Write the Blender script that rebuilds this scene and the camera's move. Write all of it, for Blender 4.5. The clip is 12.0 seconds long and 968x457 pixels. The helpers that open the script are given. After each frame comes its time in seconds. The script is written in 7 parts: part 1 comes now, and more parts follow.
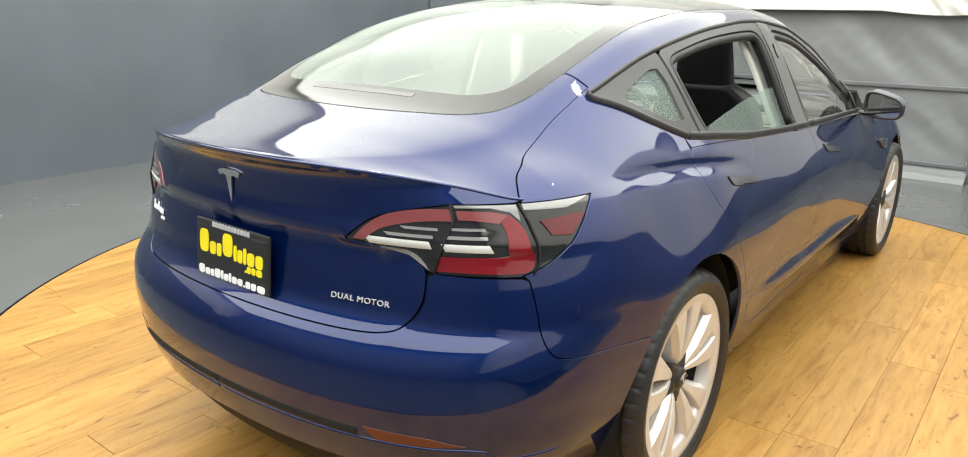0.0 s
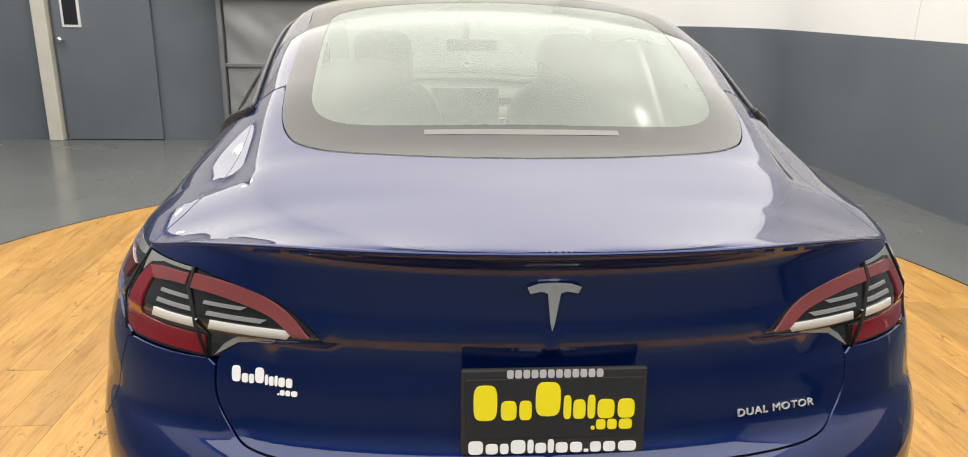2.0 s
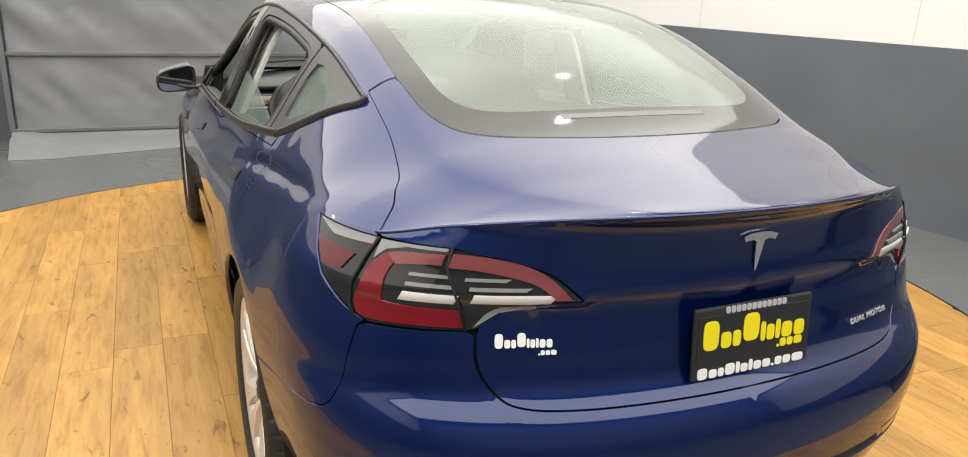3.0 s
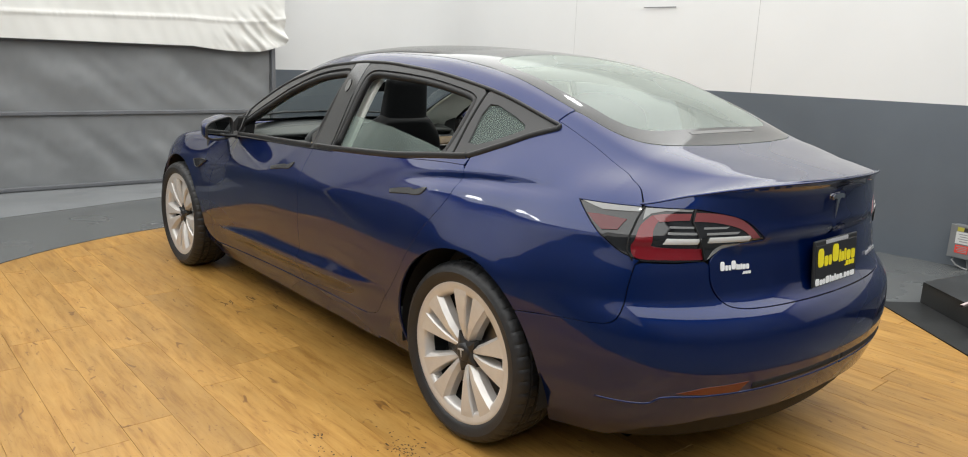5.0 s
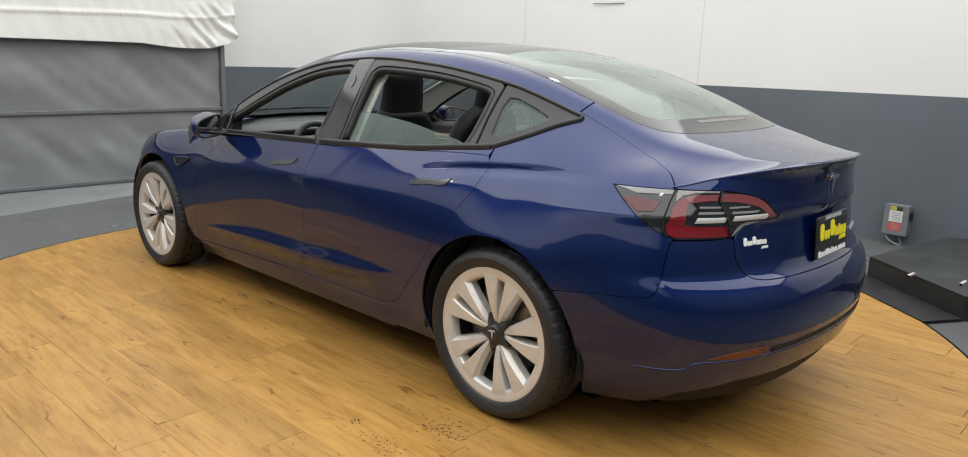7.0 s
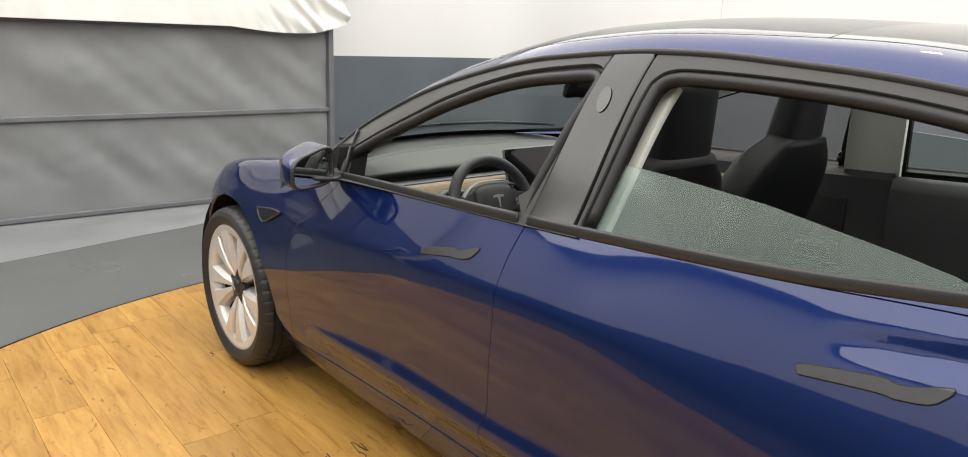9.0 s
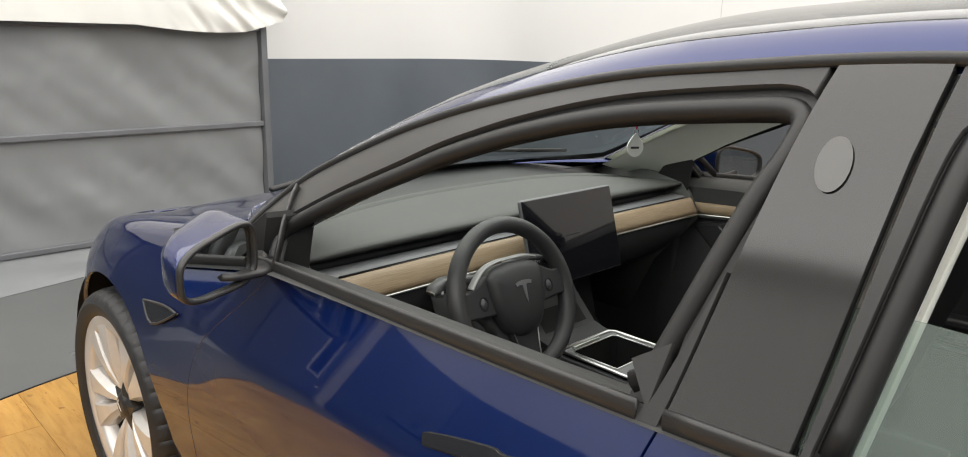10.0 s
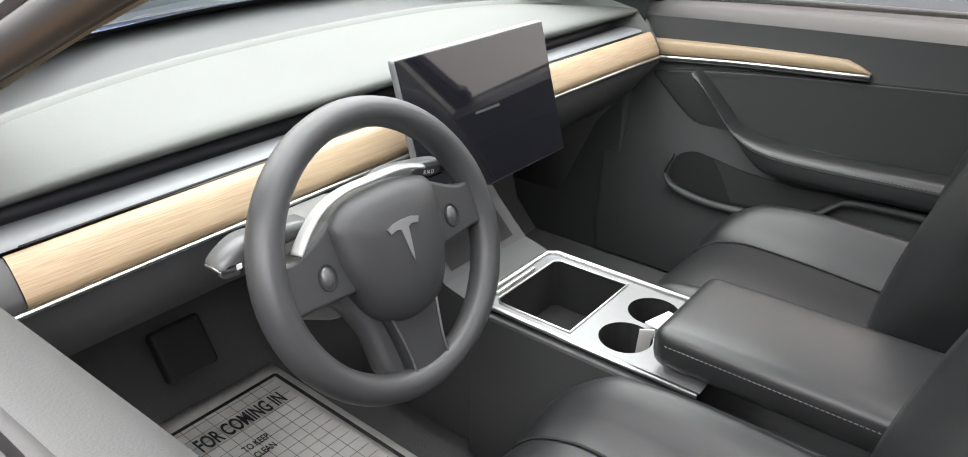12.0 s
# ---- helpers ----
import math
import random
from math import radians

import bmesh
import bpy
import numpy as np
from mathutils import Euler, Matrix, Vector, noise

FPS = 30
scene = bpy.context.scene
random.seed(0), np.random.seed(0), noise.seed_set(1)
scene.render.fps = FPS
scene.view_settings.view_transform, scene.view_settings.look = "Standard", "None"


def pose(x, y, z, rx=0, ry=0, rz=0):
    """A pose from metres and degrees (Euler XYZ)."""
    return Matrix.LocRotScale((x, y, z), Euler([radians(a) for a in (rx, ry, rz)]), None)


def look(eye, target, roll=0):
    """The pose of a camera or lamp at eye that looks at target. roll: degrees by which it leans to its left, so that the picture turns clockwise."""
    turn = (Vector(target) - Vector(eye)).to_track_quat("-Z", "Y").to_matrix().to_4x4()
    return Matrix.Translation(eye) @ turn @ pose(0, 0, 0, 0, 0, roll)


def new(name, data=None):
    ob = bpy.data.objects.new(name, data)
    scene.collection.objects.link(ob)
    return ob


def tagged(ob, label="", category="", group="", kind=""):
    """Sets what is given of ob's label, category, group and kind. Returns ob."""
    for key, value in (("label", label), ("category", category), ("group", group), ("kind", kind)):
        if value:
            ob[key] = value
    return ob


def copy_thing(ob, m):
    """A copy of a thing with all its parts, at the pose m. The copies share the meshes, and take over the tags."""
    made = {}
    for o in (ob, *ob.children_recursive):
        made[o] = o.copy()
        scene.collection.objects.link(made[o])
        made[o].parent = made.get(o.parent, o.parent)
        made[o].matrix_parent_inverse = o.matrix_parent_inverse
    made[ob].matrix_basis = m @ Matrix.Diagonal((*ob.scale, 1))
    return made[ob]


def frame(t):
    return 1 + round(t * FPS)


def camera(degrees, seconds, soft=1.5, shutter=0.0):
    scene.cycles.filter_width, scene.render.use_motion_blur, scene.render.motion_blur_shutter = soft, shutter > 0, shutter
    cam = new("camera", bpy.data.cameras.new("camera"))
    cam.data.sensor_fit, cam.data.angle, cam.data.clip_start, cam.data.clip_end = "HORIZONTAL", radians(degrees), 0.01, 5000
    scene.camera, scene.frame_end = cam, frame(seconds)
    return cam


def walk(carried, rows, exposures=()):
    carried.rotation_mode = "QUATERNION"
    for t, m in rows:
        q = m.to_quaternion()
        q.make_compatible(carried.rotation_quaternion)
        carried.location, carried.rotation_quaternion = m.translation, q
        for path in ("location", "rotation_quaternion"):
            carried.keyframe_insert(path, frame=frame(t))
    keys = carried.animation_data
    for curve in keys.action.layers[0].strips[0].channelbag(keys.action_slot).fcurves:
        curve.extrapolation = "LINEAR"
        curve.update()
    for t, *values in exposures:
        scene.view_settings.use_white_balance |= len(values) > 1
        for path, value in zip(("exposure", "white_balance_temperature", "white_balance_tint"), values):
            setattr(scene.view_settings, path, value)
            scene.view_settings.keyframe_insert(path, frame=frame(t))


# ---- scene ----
cam = camera(65.4, 12.0, 1.0)
PATH = [
    (0, (1.642, -1.957, 1.38), (0.47, -0.436, 0.82), 0.7),
    (0.5, (1.206, -2.012, 1.373), (0.324, -0.306, 0.817), 0.4),
    (1, (0.735, -2.036, 1.387), (0.17, -0.203, 0.82), 0.7),
    (1.5, (0.264, -2.034, 1.404), (0.06, -0.126, 0.838), 1.1),
    (2, (-0.206, -1.993, 1.416), (-0.05, -0.085, 0.836), 1.1),
    (2.5, (-0.664, -1.971, 1.428), (-0.152, -0.139, 0.812), 1.8),
    (4.5, (-2.234, -1.914, 1.374), (-0.99, -0.421, 0.906), 2.3),
    (5, (-2.521, -1.982, 1.37), (-1.239, -0.509, 0.937), 2.3),
    (5.5, (-2.777, -1.965, 1.374), (-1.441, -0.541, 0.945), 2.1),
    (6, (-2.95, -2.04, 1.375), (-1.549, -0.679, 0.947), 1.9),
    (6.5, (-2.985, -2.01, 1.367), (-1.532, -0.705, 0.94), 1.9),
    (8.5, (-2.226, -0.51, 1.345), (-0.953, 0.952, 0.853), 1.9),
    (9, (-2.006, -0.056, 1.357), (-0.756, 1.429, 0.875), 1.9),
    (9.5, (-1.734, 0.411, 1.357), (-0.414, 1.836, 0.88), 1.6),
    (10, (-1.498, 0.782, 1.355), (-0.147, 2.176, 0.871), 1.2),
    (10.5, (-1.181, 1.083, 1.31), (0.204, 2.443, 0.829), 0.8),
    (11, (-0.981, 1.253, 1.245), (0.428, 2.566, 0.705), 0.6),
    (11.5, (-0.891, 1.309, 1.212), (0.502, 2.495, 0.406), 0.2),
    (12, (-0.901, 1.289, 1.23), (0.505, 2.395, 0.334), 0.5),
]
walk(cam, [(t, look(eye, target, roll)) for t, eye, target, roll in PATH],
     [(0, 0.7, 6350, 5), (0.5, 0.5, 6450, 8), (1.5, 0.35, 6550, 10), (2.5, 0.4, 6600, 10), (4.5, 0.15, 6250, 9), (5.5, -0.08, 6120, 8), (6.5, -0.10, 6080, 8), (8.5, 0.27, 6400, 9), (9.5, 0.45, 6400, 10), (10, 0.36, 6400, 10), (10.5, 0.85, 6400, 10), (11, 1.25, 6400, 10), (11.5, 2.0, 6250, 10), (12, 2.12, 6150, 14)])

# ---- light ----
world = bpy.data.worlds.new("world")
scene.world = world
world.use_nodes = True
world.node_tree.nodes["Background"].inputs[0].default_value = (0.9, 0.95, 1.0, 1)
world.node_tree.nodes["Background"].inputs[1].default_value = 0.05


def ceiling_lamp(x, y, z, sx, sy, watts):
    d = bpy.data.lights.new("ceiling_lamp", "AREA")
    d.shape, d.size, d.size_y, d.energy, d.color = "RECTANGLE", sx, sy, watts, (1.0, 0.97, 0.92)
    o = new("ceiling_lamp", d)
    o.location = (x, y, z)
    return o


ceiling_lamp(-0.35, 0.5, 3.5, 8.8, 10.4, 690)


def spot_panel(x, y, size, watts):
    """A round lamp in the ceiling."""
    o = ceiling_lamp(x, y, 3.47, size, size, watts)
    o.data.shape = "DISK"


for lx, ly, size, watts in ((1.3, 1.2, 0.13, 1.5), (-4.3, 4.3, 0.3, 4), (-2.6, -1.6, 0.13, 3)):
    spot_panel(lx, ly, size, watts)


# ---- materials ----
def mat(name, col, rough=0.5, metal=0.0, coat=0.0, var=0.0, scale=8.0, bump=0.0, bscale=60.0, spec=0.5):
    m = bpy.data.materials.new(name)
    m.use_nodes = True
    nt = m.node_tree
    b = nt.nodes["Principled BSDF"]
    b.inputs["Base Color"].default_value = (*col, 1)
    b.inputs["Roughness"].default_value = rough
    b.inputs["Metallic"].default_value = metal
    b.inputs["Coat Weight"].default_value = coat
    b.inputs["Coat Roughness"].default_value = 0.02
    b.inputs["Specular IOR Level"].default_value = spec
    if var or bump:
        tc = nt.nodes.new("ShaderNodeTexCoord")
    if var:
        n1 = nt.nodes.new("ShaderNodeTexNoise")
        n1.inputs["Scale"].default_value, n1.inputs["Detail"].default_value = scale, 6
        nt.links.new(tc.outputs["Object"], n1.inputs["Vector"])
        mr = nt.nodes.new("ShaderNodeMapRange")
        mr.inputs[1].default_value, mr.inputs[2].default_value = 0.3, 0.7
        mr.inputs[3].default_value, mr.inputs[4].default_value = 1 - var, 1 + var
        nt.links.new(n1.outputs[0], mr.inputs[0])
        mx = nt.nodes.new("ShaderNodeVectorMath")
        mx.operation = "SCALE"
        mx.inputs[0].default_value = col
        nt.links.new(mr.outputs[0], mx.inputs["Scale"])
        nt.links.new(mx.outputs[0], b.inputs["Base Color"])
        mr2 = nt.nodes.new("ShaderNodeMapRange")
        mr2.inputs[3].default_value, mr2.inputs[4].default_value = max(0.0, rough - 0.3 * var), min(1.0, rough + 0.3 * var)
        nt.links.new(n1.outputs[0], mr2.inputs[0])
        nt.links.new(mr2.outputs[0], b.inputs["Roughness"])
    if bump:
        n2 = nt.nodes.new("ShaderNodeTexNoise")
        n2.inputs["Scale"].default_value, n2.inputs["Detail"].default_value = bscale, 4
        nt.links.new(tc.outputs["Object"], n2.inputs["Vector"])
        bp = nt.nodes.new("ShaderNodeBump")
        bp.inputs["Strength"].default_value, bp.inputs["Distance"].default_value = bump, 0.003
        nt.links.new(n2.outputs[0], bp.inputs["Height"])
        nt.links.new(bp.outputs[0], b.inputs["Normal"])
    return m


def glass_mat(name, col, rough=0.0, haze=0.0, f0=0.045, veil_col=(0.62, 0.66, 0.62)):
    m = bpy.data.materials.new(name)
    m.use_nodes = True
    nt = m.node_tree
    nt.nodes.clear()
    out = nt.nodes.new("ShaderNodeOutputMaterial")
    tr = nt.nodes.new("ShaderNodeBsdfTransparent")
    tr.inputs[0].default_value = (*col, 1)
    gl = nt.nodes.new("ShaderNodeBsdfGlossy")
    gl.inputs["Roughness"].default_value = rough
    # thin pane: the same mirror share from both sides
    lw = nt.nodes.new("ShaderNodeLayerWeight")
    lw.inputs[0].default_value = 0.5
    pw = nt.nodes.new("ShaderNodeMath")
    pw.operation, pw.inputs[1].default_value = "POWER", 5.0
    nt.links.new(lw.outputs["Facing"], pw.inputs[0])
    fr = nt.nodes.new("ShaderNodeMapRange")
    fr.inputs[3].default_value, fr.inputs[4].default_value = f0, 1.0
    nt.links.new(pw.outputs[0], fr.inputs[0])
    mx = nt.nodes.new("ShaderNodeMixShader")
    nt.links.new(fr.outputs[0], mx.inputs[0])
    nt.links.new(tr.outputs[0], mx.inputs[1])
    nt.links.new(gl.outputs[0], mx.inputs[2])
    # diffuse veil over the pane; its pale colour stands in for reflected light
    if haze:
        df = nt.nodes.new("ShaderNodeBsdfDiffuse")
        df.inputs[0].default_value = (*veil_col, 1)
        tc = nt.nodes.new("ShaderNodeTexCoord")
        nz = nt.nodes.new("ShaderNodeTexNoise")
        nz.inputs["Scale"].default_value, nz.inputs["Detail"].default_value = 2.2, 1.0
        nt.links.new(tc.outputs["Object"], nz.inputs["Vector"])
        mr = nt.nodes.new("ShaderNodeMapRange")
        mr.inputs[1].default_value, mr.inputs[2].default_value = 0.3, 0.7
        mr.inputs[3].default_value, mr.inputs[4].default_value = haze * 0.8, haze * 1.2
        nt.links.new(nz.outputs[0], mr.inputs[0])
        veil = nt.nodes.new("ShaderNodeMixShader")
        nt.links.new(mr.outputs[0], veil.inputs[0])
        nt.links.new(mx.outputs[0], veil.inputs[1])
        nt.links.new(df.outputs[0], veil.inputs[2])
        mx = veil
    nt.links.new(mx.outputs[0], out.inputs[0])
    return m


M_BLUE = mat("blue_paint", (0.0015, 0.0130, 0.088), 0.36, 0.6, 1.0, spec=0.2)
M_BLUE.node_tree.nodes["Principled BSDF"].inputs["Coat Roughness"].default_value = 0.03
M_BLUE.node_tree.nodes["Principled BSDF"].inputs["Coat IOR"].default_value = 1.56
M_BLUE.node_tree.nodes["Principled BSDF"].inputs["Specular Tint"].default_value = (0.03, 0.06, 0.20, 1)
M_WALLG = mat("grey_wall_paint", (0.115, 0.132, 0.152), 0.33, var=0.10, scale=1.2, bump=0.05, bscale=5)
M_WALLW = mat("white_wall_paint", (0.73, 0.73, 0.72), 0.4, var=0.03, scale=0.8)
M_FLOOR = mat("grey_floor_paint", (0.118, 0.122, 0.121), 0.22, var=0.06, scale=1.2, bump=0.015, bscale=6)
# worn and polished patches of the floor paint
for nd in M_FLOOR.node_tree.nodes:
    if nd.type == "MAP_RANGE" and nd.inputs[3].default_value < 0.5:
        nd.inputs[1].default_value, nd.inputs[2].default_value = 0.25, 0.75
        nd.inputs[3].default_value, nd.inputs[4].default_value = 0.16, 0.32
M_TARP = mat("grey_vinyl", (0.20, 0.207, 0.212), 0.42, var=0.08, scale=2, bump=0.12, bscale=25)
M_BLACK = mat("black_plastic", (0.012, 0.012, 0.013), 0.45)


# ---- building helpers ----
def link_mesh(name, verts, faces, material, parent=None, smooth=True, normals=None, label=""):
    me = bpy.data.meshes.new(name)
    me.from_pydata([tuple(map(float, v)) for v in verts], [], faces)
    me.materials.append(material)
    if smooth:
        me.shade_smooth()
    if normals is not None:
        me.normals_split_custom_set_from_vertices([tuple(map(float, v)) for v in normals])
    ob = new(name, me)
    if parent is not None:
        ob.parent = parent
    if label:
        tagged(ob, label)
    return ob


def part(name, bm, material, parent=None, label=""):
    me = bpy.data.meshes.new(name)
    bm.to_mesh(me)
    bm.free()
    me.materials.append(material)
    ob = new(name, me)
    if parent is not None:
        ob.parent = parent
    if label:
        tagged(ob, label)
    return ob


def bm_box(x0, y0, z0, x1, y1, z1, bevel=0.0, seg=2, bm=None):
    b = bmesh.new()
    r = bmesh.ops.create_cube(b, size=1)
    for v in b.verts:
        v.co = Vector((x0 + (v.co.x + 0.5) * (x1 - x0), y0 + (v.co.y + 0.5) * (y1 - y0), z0 + (v.co.z + 0.5) * (z1 - z0)))
    if bevel:
        bmesh.ops.bevel(b, geom=b.edges[:], offset=bevel, segments=seg, affect="EDGES", profile=0.5)
    return b


def pch(xs, ys):
    """Monotone cubic through the keys."""
    xs, ys = np.array(xs, float), np.array(ys, float)
    h, d = np.diff(xs), np.diff(ys) / np.diff(xs)
    m = np.zeros(len(xs))
    m[0], m[-1] = d[0], d[-1]
    for i in range(1, len(xs) - 1):
        if d[i - 1] * d[i] > 0:
            w1, w2 = 2 * h[i] + h[i - 1], h[i] + 2 * h[i - 1]
            m[i] = (w1 + w2) / (w1 / d[i - 1] + w2 / d[i])

    def f(x):
        x = min(max(x, xs[0]), xs[-1])
        i = min(max(int(np.searchsorted(xs, x)) - 1, 0), len(xs) - 2)
        t = (x - xs[i]) / h[i]
        a, b = 1 - t, t
        return float(ys[i] * (1 + 2 * t) * a * a + m[i] * h[i] * t * a * a + ys[i + 1] * b * b * (3 - 2 * t) - m[i + 1] * h[i] * b * b * a)
    return f


# ---- room ----
def plank_mat():
    m = bpy.data.materials.new("oak_plank")
    m.use_nodes = True
    nt = m.node_tree
    b = nt.nodes["Principled BSDF"]

    def node(kind, **kw):
        n_ = nt.nodes.new(kind)
        for k, v in kw.items():
            n_.inputs[k].default_value = v
        return n_
    tc, oi = nt.nodes.new("ShaderNodeTexCoord"), nt.nodes.new("ShaderNodeObjectInfo")
    off = nt.nodes.new("ShaderNodeVectorMath")
    off.operation = "SCALE"
    off.inputs[0].default_value = (7.3, 13.7, 3.1)
    nt.links.new(oi.outputs["Random"], off.inputs["Scale"])
    add = nt.nodes.new("ShaderNodeVectorMath")
    nt.links.new(tc.outputs["Object"], add.inputs[0])
    nt.links.new(off.outputs[0], add.inputs[1])
    mp = node("ShaderNodeMapping", Scale=(22, 2.6, 1))
    nt.links.new(add.outputs[0], mp.inputs[0])
    grain = node("ShaderNodeTexNoise", Scale=1.6, Detail=9.0, Roughness=0.62, Distortion=0.5)
    nt.links.new(mp.outputs[0], grain.inputs["Vector"])
    mp2 = node("ShaderNodeMapping", Scale=(6, 1.1, 1))
    nt.links.new(add.outputs[0], mp2.inputs[0])
    cloud = node("ShaderNodeTexNoise", Scale=1.2, Detail=3.0)
    nt.links.new(mp2.outputs[0], cloud.inputs["Vector"])
    cr = nt.nodes.new("ShaderNodeValToRGB")
    e = cr.color_ramp.elements
    e[0].position, e[0].color = 0.30, (0.295, 0.142, 0.028, 1)
    e[1].position, e[1].color = 0.70, (0.475, 0.272, 0.074, 1)
    mid = e.new(0.48)
    mid.color = (0.405, 0.218, 0.052, 1)
    nt.links.new(grain.outputs[0], cr.inputs[0])
    # knots and dark flecks
    mp3 = node("ShaderNodeMapping", Scale=(9, 3.4, 1))
    nt.links.new(add.outputs[0], mp3.inputs[0])
    vor = node("ShaderNodeTexNoise", Scale=2.4, Detail=2.0, Distortion=1.2)
    nt.links.new(mp3.outputs[0], vor.inputs["Vector"])
    fleck = node("ShaderNodeTexNoise", Scale=13.0, Detail=3.0, Distortion=0.6)
    nt.links.new(mp3.outputs[0], fleck.inputs["Vector"])
    big = nt.nodes.new("ShaderNodeMath")
    big.operation = "MAXIMUM"
    nt.links.new(vor.outputs[0], big.inputs[0])
    nt.links.new(fleck.outputs[0], big.inputs[1])
    kr = nt.nodes.new("ShaderNodeMapRange")
    kr.inputs[1].default_value, kr.inputs[2].default_value = 0.66, 0.74
    nt.links.new(big.outputs[0], kr.inputs[0])
    mx = nt.nodes.new("ShaderNodeMix")
    mx.data_type = "RGBA"
    mx.inputs[7].default_value = (0.13, 0.05, 0.012, 1)
    km = nt.nodes.new("ShaderNodeMath")
    km.operation = "MULTIPLY"
    km.inputs[1].default_value = 0.7
    nt.links.new(kr.outputs[0], km.inputs[0])
    nt.links.new(km.outputs[0], mx.inputs[0])
    nt.links.new(cr.outputs[0], mx.inputs[6])
    # tone from plank to plank and in broad patches
    t1 = nt.nodes.new("ShaderNodeMapRange")
    t1.inputs[3].default_value, t1.inputs[4].default_value = 0.89, 1.10
    nt.links.new(oi.outputs["Random"], t1.inputs[0])
    t2 = nt.nodes.new("ShaderNodeMapRange")
    t2.inputs[1].default_value, t2.inputs[2].default_value, t2.inputs[3].default_value, t2.inputs[4].default_value = 0.3, 0.7, 0.86, 1.12
    nt.links.new(cloud.outputs[0], t2.inputs[0])
    tm = nt.nodes.new("ShaderNodeMath")
    tm.operation = "MULTIPLY"
    nt.links.new(t1.outputs[0], tm.inputs[0])
    nt.links.new(t2.outputs[0], tm.inputs[1])
    sc = nt.nodes.new("ShaderNodeVectorMath")
    sc.operation = "SCALE"
    nt.links.new(mx.outputs[2], sc.inputs[0])
    nt.links.new(tm.outputs[0], sc.inputs["Scale"])
    nt.links.new(sc.outputs[0], b.inputs["Base Color"])
    rr = nt.nodes.new("ShaderNodeMapRange")
    rr.inputs[3].default_value, rr.inputs[4].default_value = 0.30, 0.52
    b.inputs["Specular IOR Level"].default_value = 0.36
    nt.links.new(cloud.outputs[0], rr.inputs[0])
    nt.links.new(rr.outputs[0], b.inputs["Roughness"])
    bp = node("ShaderNodeBump", Strength=0.12, Distance=0.001)
    nt.links.new(grain.outputs[0], bp.inputs["Height"])
    nt.links.new(bp.outputs[0], b.inputs["Normal"])
    return m


M_PLANK = plank_mat()
floor = link_mesh("floor", [(-9, -9, -0.012), (9, -9, -0.012), (9, 9, -0.012), (-9, 9, -0.012)], [(0, 1, 2, 3)], M_FLOOR)
tagged(floor, "grey painted concrete floor with a glossy worn finish", "floor", kind="structure")
DX, DY, DR = -0.105, 1.24, 2.81
turntable = tagged(new("turntable"), "round turntable floor of light oak planks", "turntable")


def wall(name, pts, z0, z1, material, label, thick=-0.12):
    """A wall that follows a line of plan points."""
    v, f = [], []
    off = []
    for i, p in enumerate(pts):
        a, b = pts[max(i - 1, 0)], pts[min(i + 1, len(pts) - 1)]
        d = Vector((b[0] - a[0], b[1] - a[1])).normalized()
        off.append((p[0] - d.y * thick, p[1] + d.x * thick))
    for (x, y), (u, w) in zip(pts, off):
        v += [(x, y, z0), (x, y, z1), (u, w, z1), (u, w, z0)]
    for i in range(len(pts) - 1):
        for k in range(4):
            f.append((4 * i + k, 4 * i + (k + 1) % 4, 4 * i + 4 + (k + 1) % 4, 4 * i + 4 + k))
    ob = tagged(link_mesh(name, v, f, material), label, "wall", kind="structure")
    ob.data.set_sharp_from_angle(angle=radians(30))
    return ob


def arc(cx, cy, r, a0, a1, n=14):
    return [(cx + r * math.cos(radians(a0 + (a1 - a0) * k / n)), cy + r * math.sin(radians(a0 + (a1 - a0) * k / n))) for k in range(n + 1)]


RIGHT = [(4.25, -5.0), (3.94, -1.0), (3.80, 0.4), (3.52, 2.6)] + arc(2.62, 5.30, 0.75, 7, 90) + [(1.1, 6.05)]
wall("wall_east", RIGHT, -0.012, 1.19, M_WALLG, "dark grey painted lower wall with a rounded corner")
wall("wall_east_upper", [(x * 1.0, y) for x, y in RIGHT], 1.19, 3.6, M_WALLW, "white painted upper wall panels")
LEFT = [(-2.05, 5.9)] + arc(-4.22, 5.06, 0.84, 90, 180, 16) + [(-5.05, 3.5), (-4.98, 1.6), (-4.95, -5)]
wall("wall_west", LEFT, -0.012, 2.1, M_WALLG, "dark grey painted wall")
wall("wall_west_upper", LEFT, 2.1, 3.6, M_WALLW, "white painted upper wall")
wall("wall_south", [(-4.95, -5.0), (4.25, -5.0)], -0.012, 3.6, M_WALLG, "dark grey painted wall")
wall("wall_north", [(1.3, 6.25), (-2.2, 6.25)], -0.012, 3.6, M_WALLW, "white wall behind the roll-up door")
ceiling = link_mesh("ceiling", [(-6, -6, 3.6), (6, -6, 3.6), (6, 8, 3.6), (-6, 8, 3.6)], [(3, 2, 1, 0)], M_WALLW)
tagged(ceiling, "white painted ceiling", "ceiling", kind="structure")

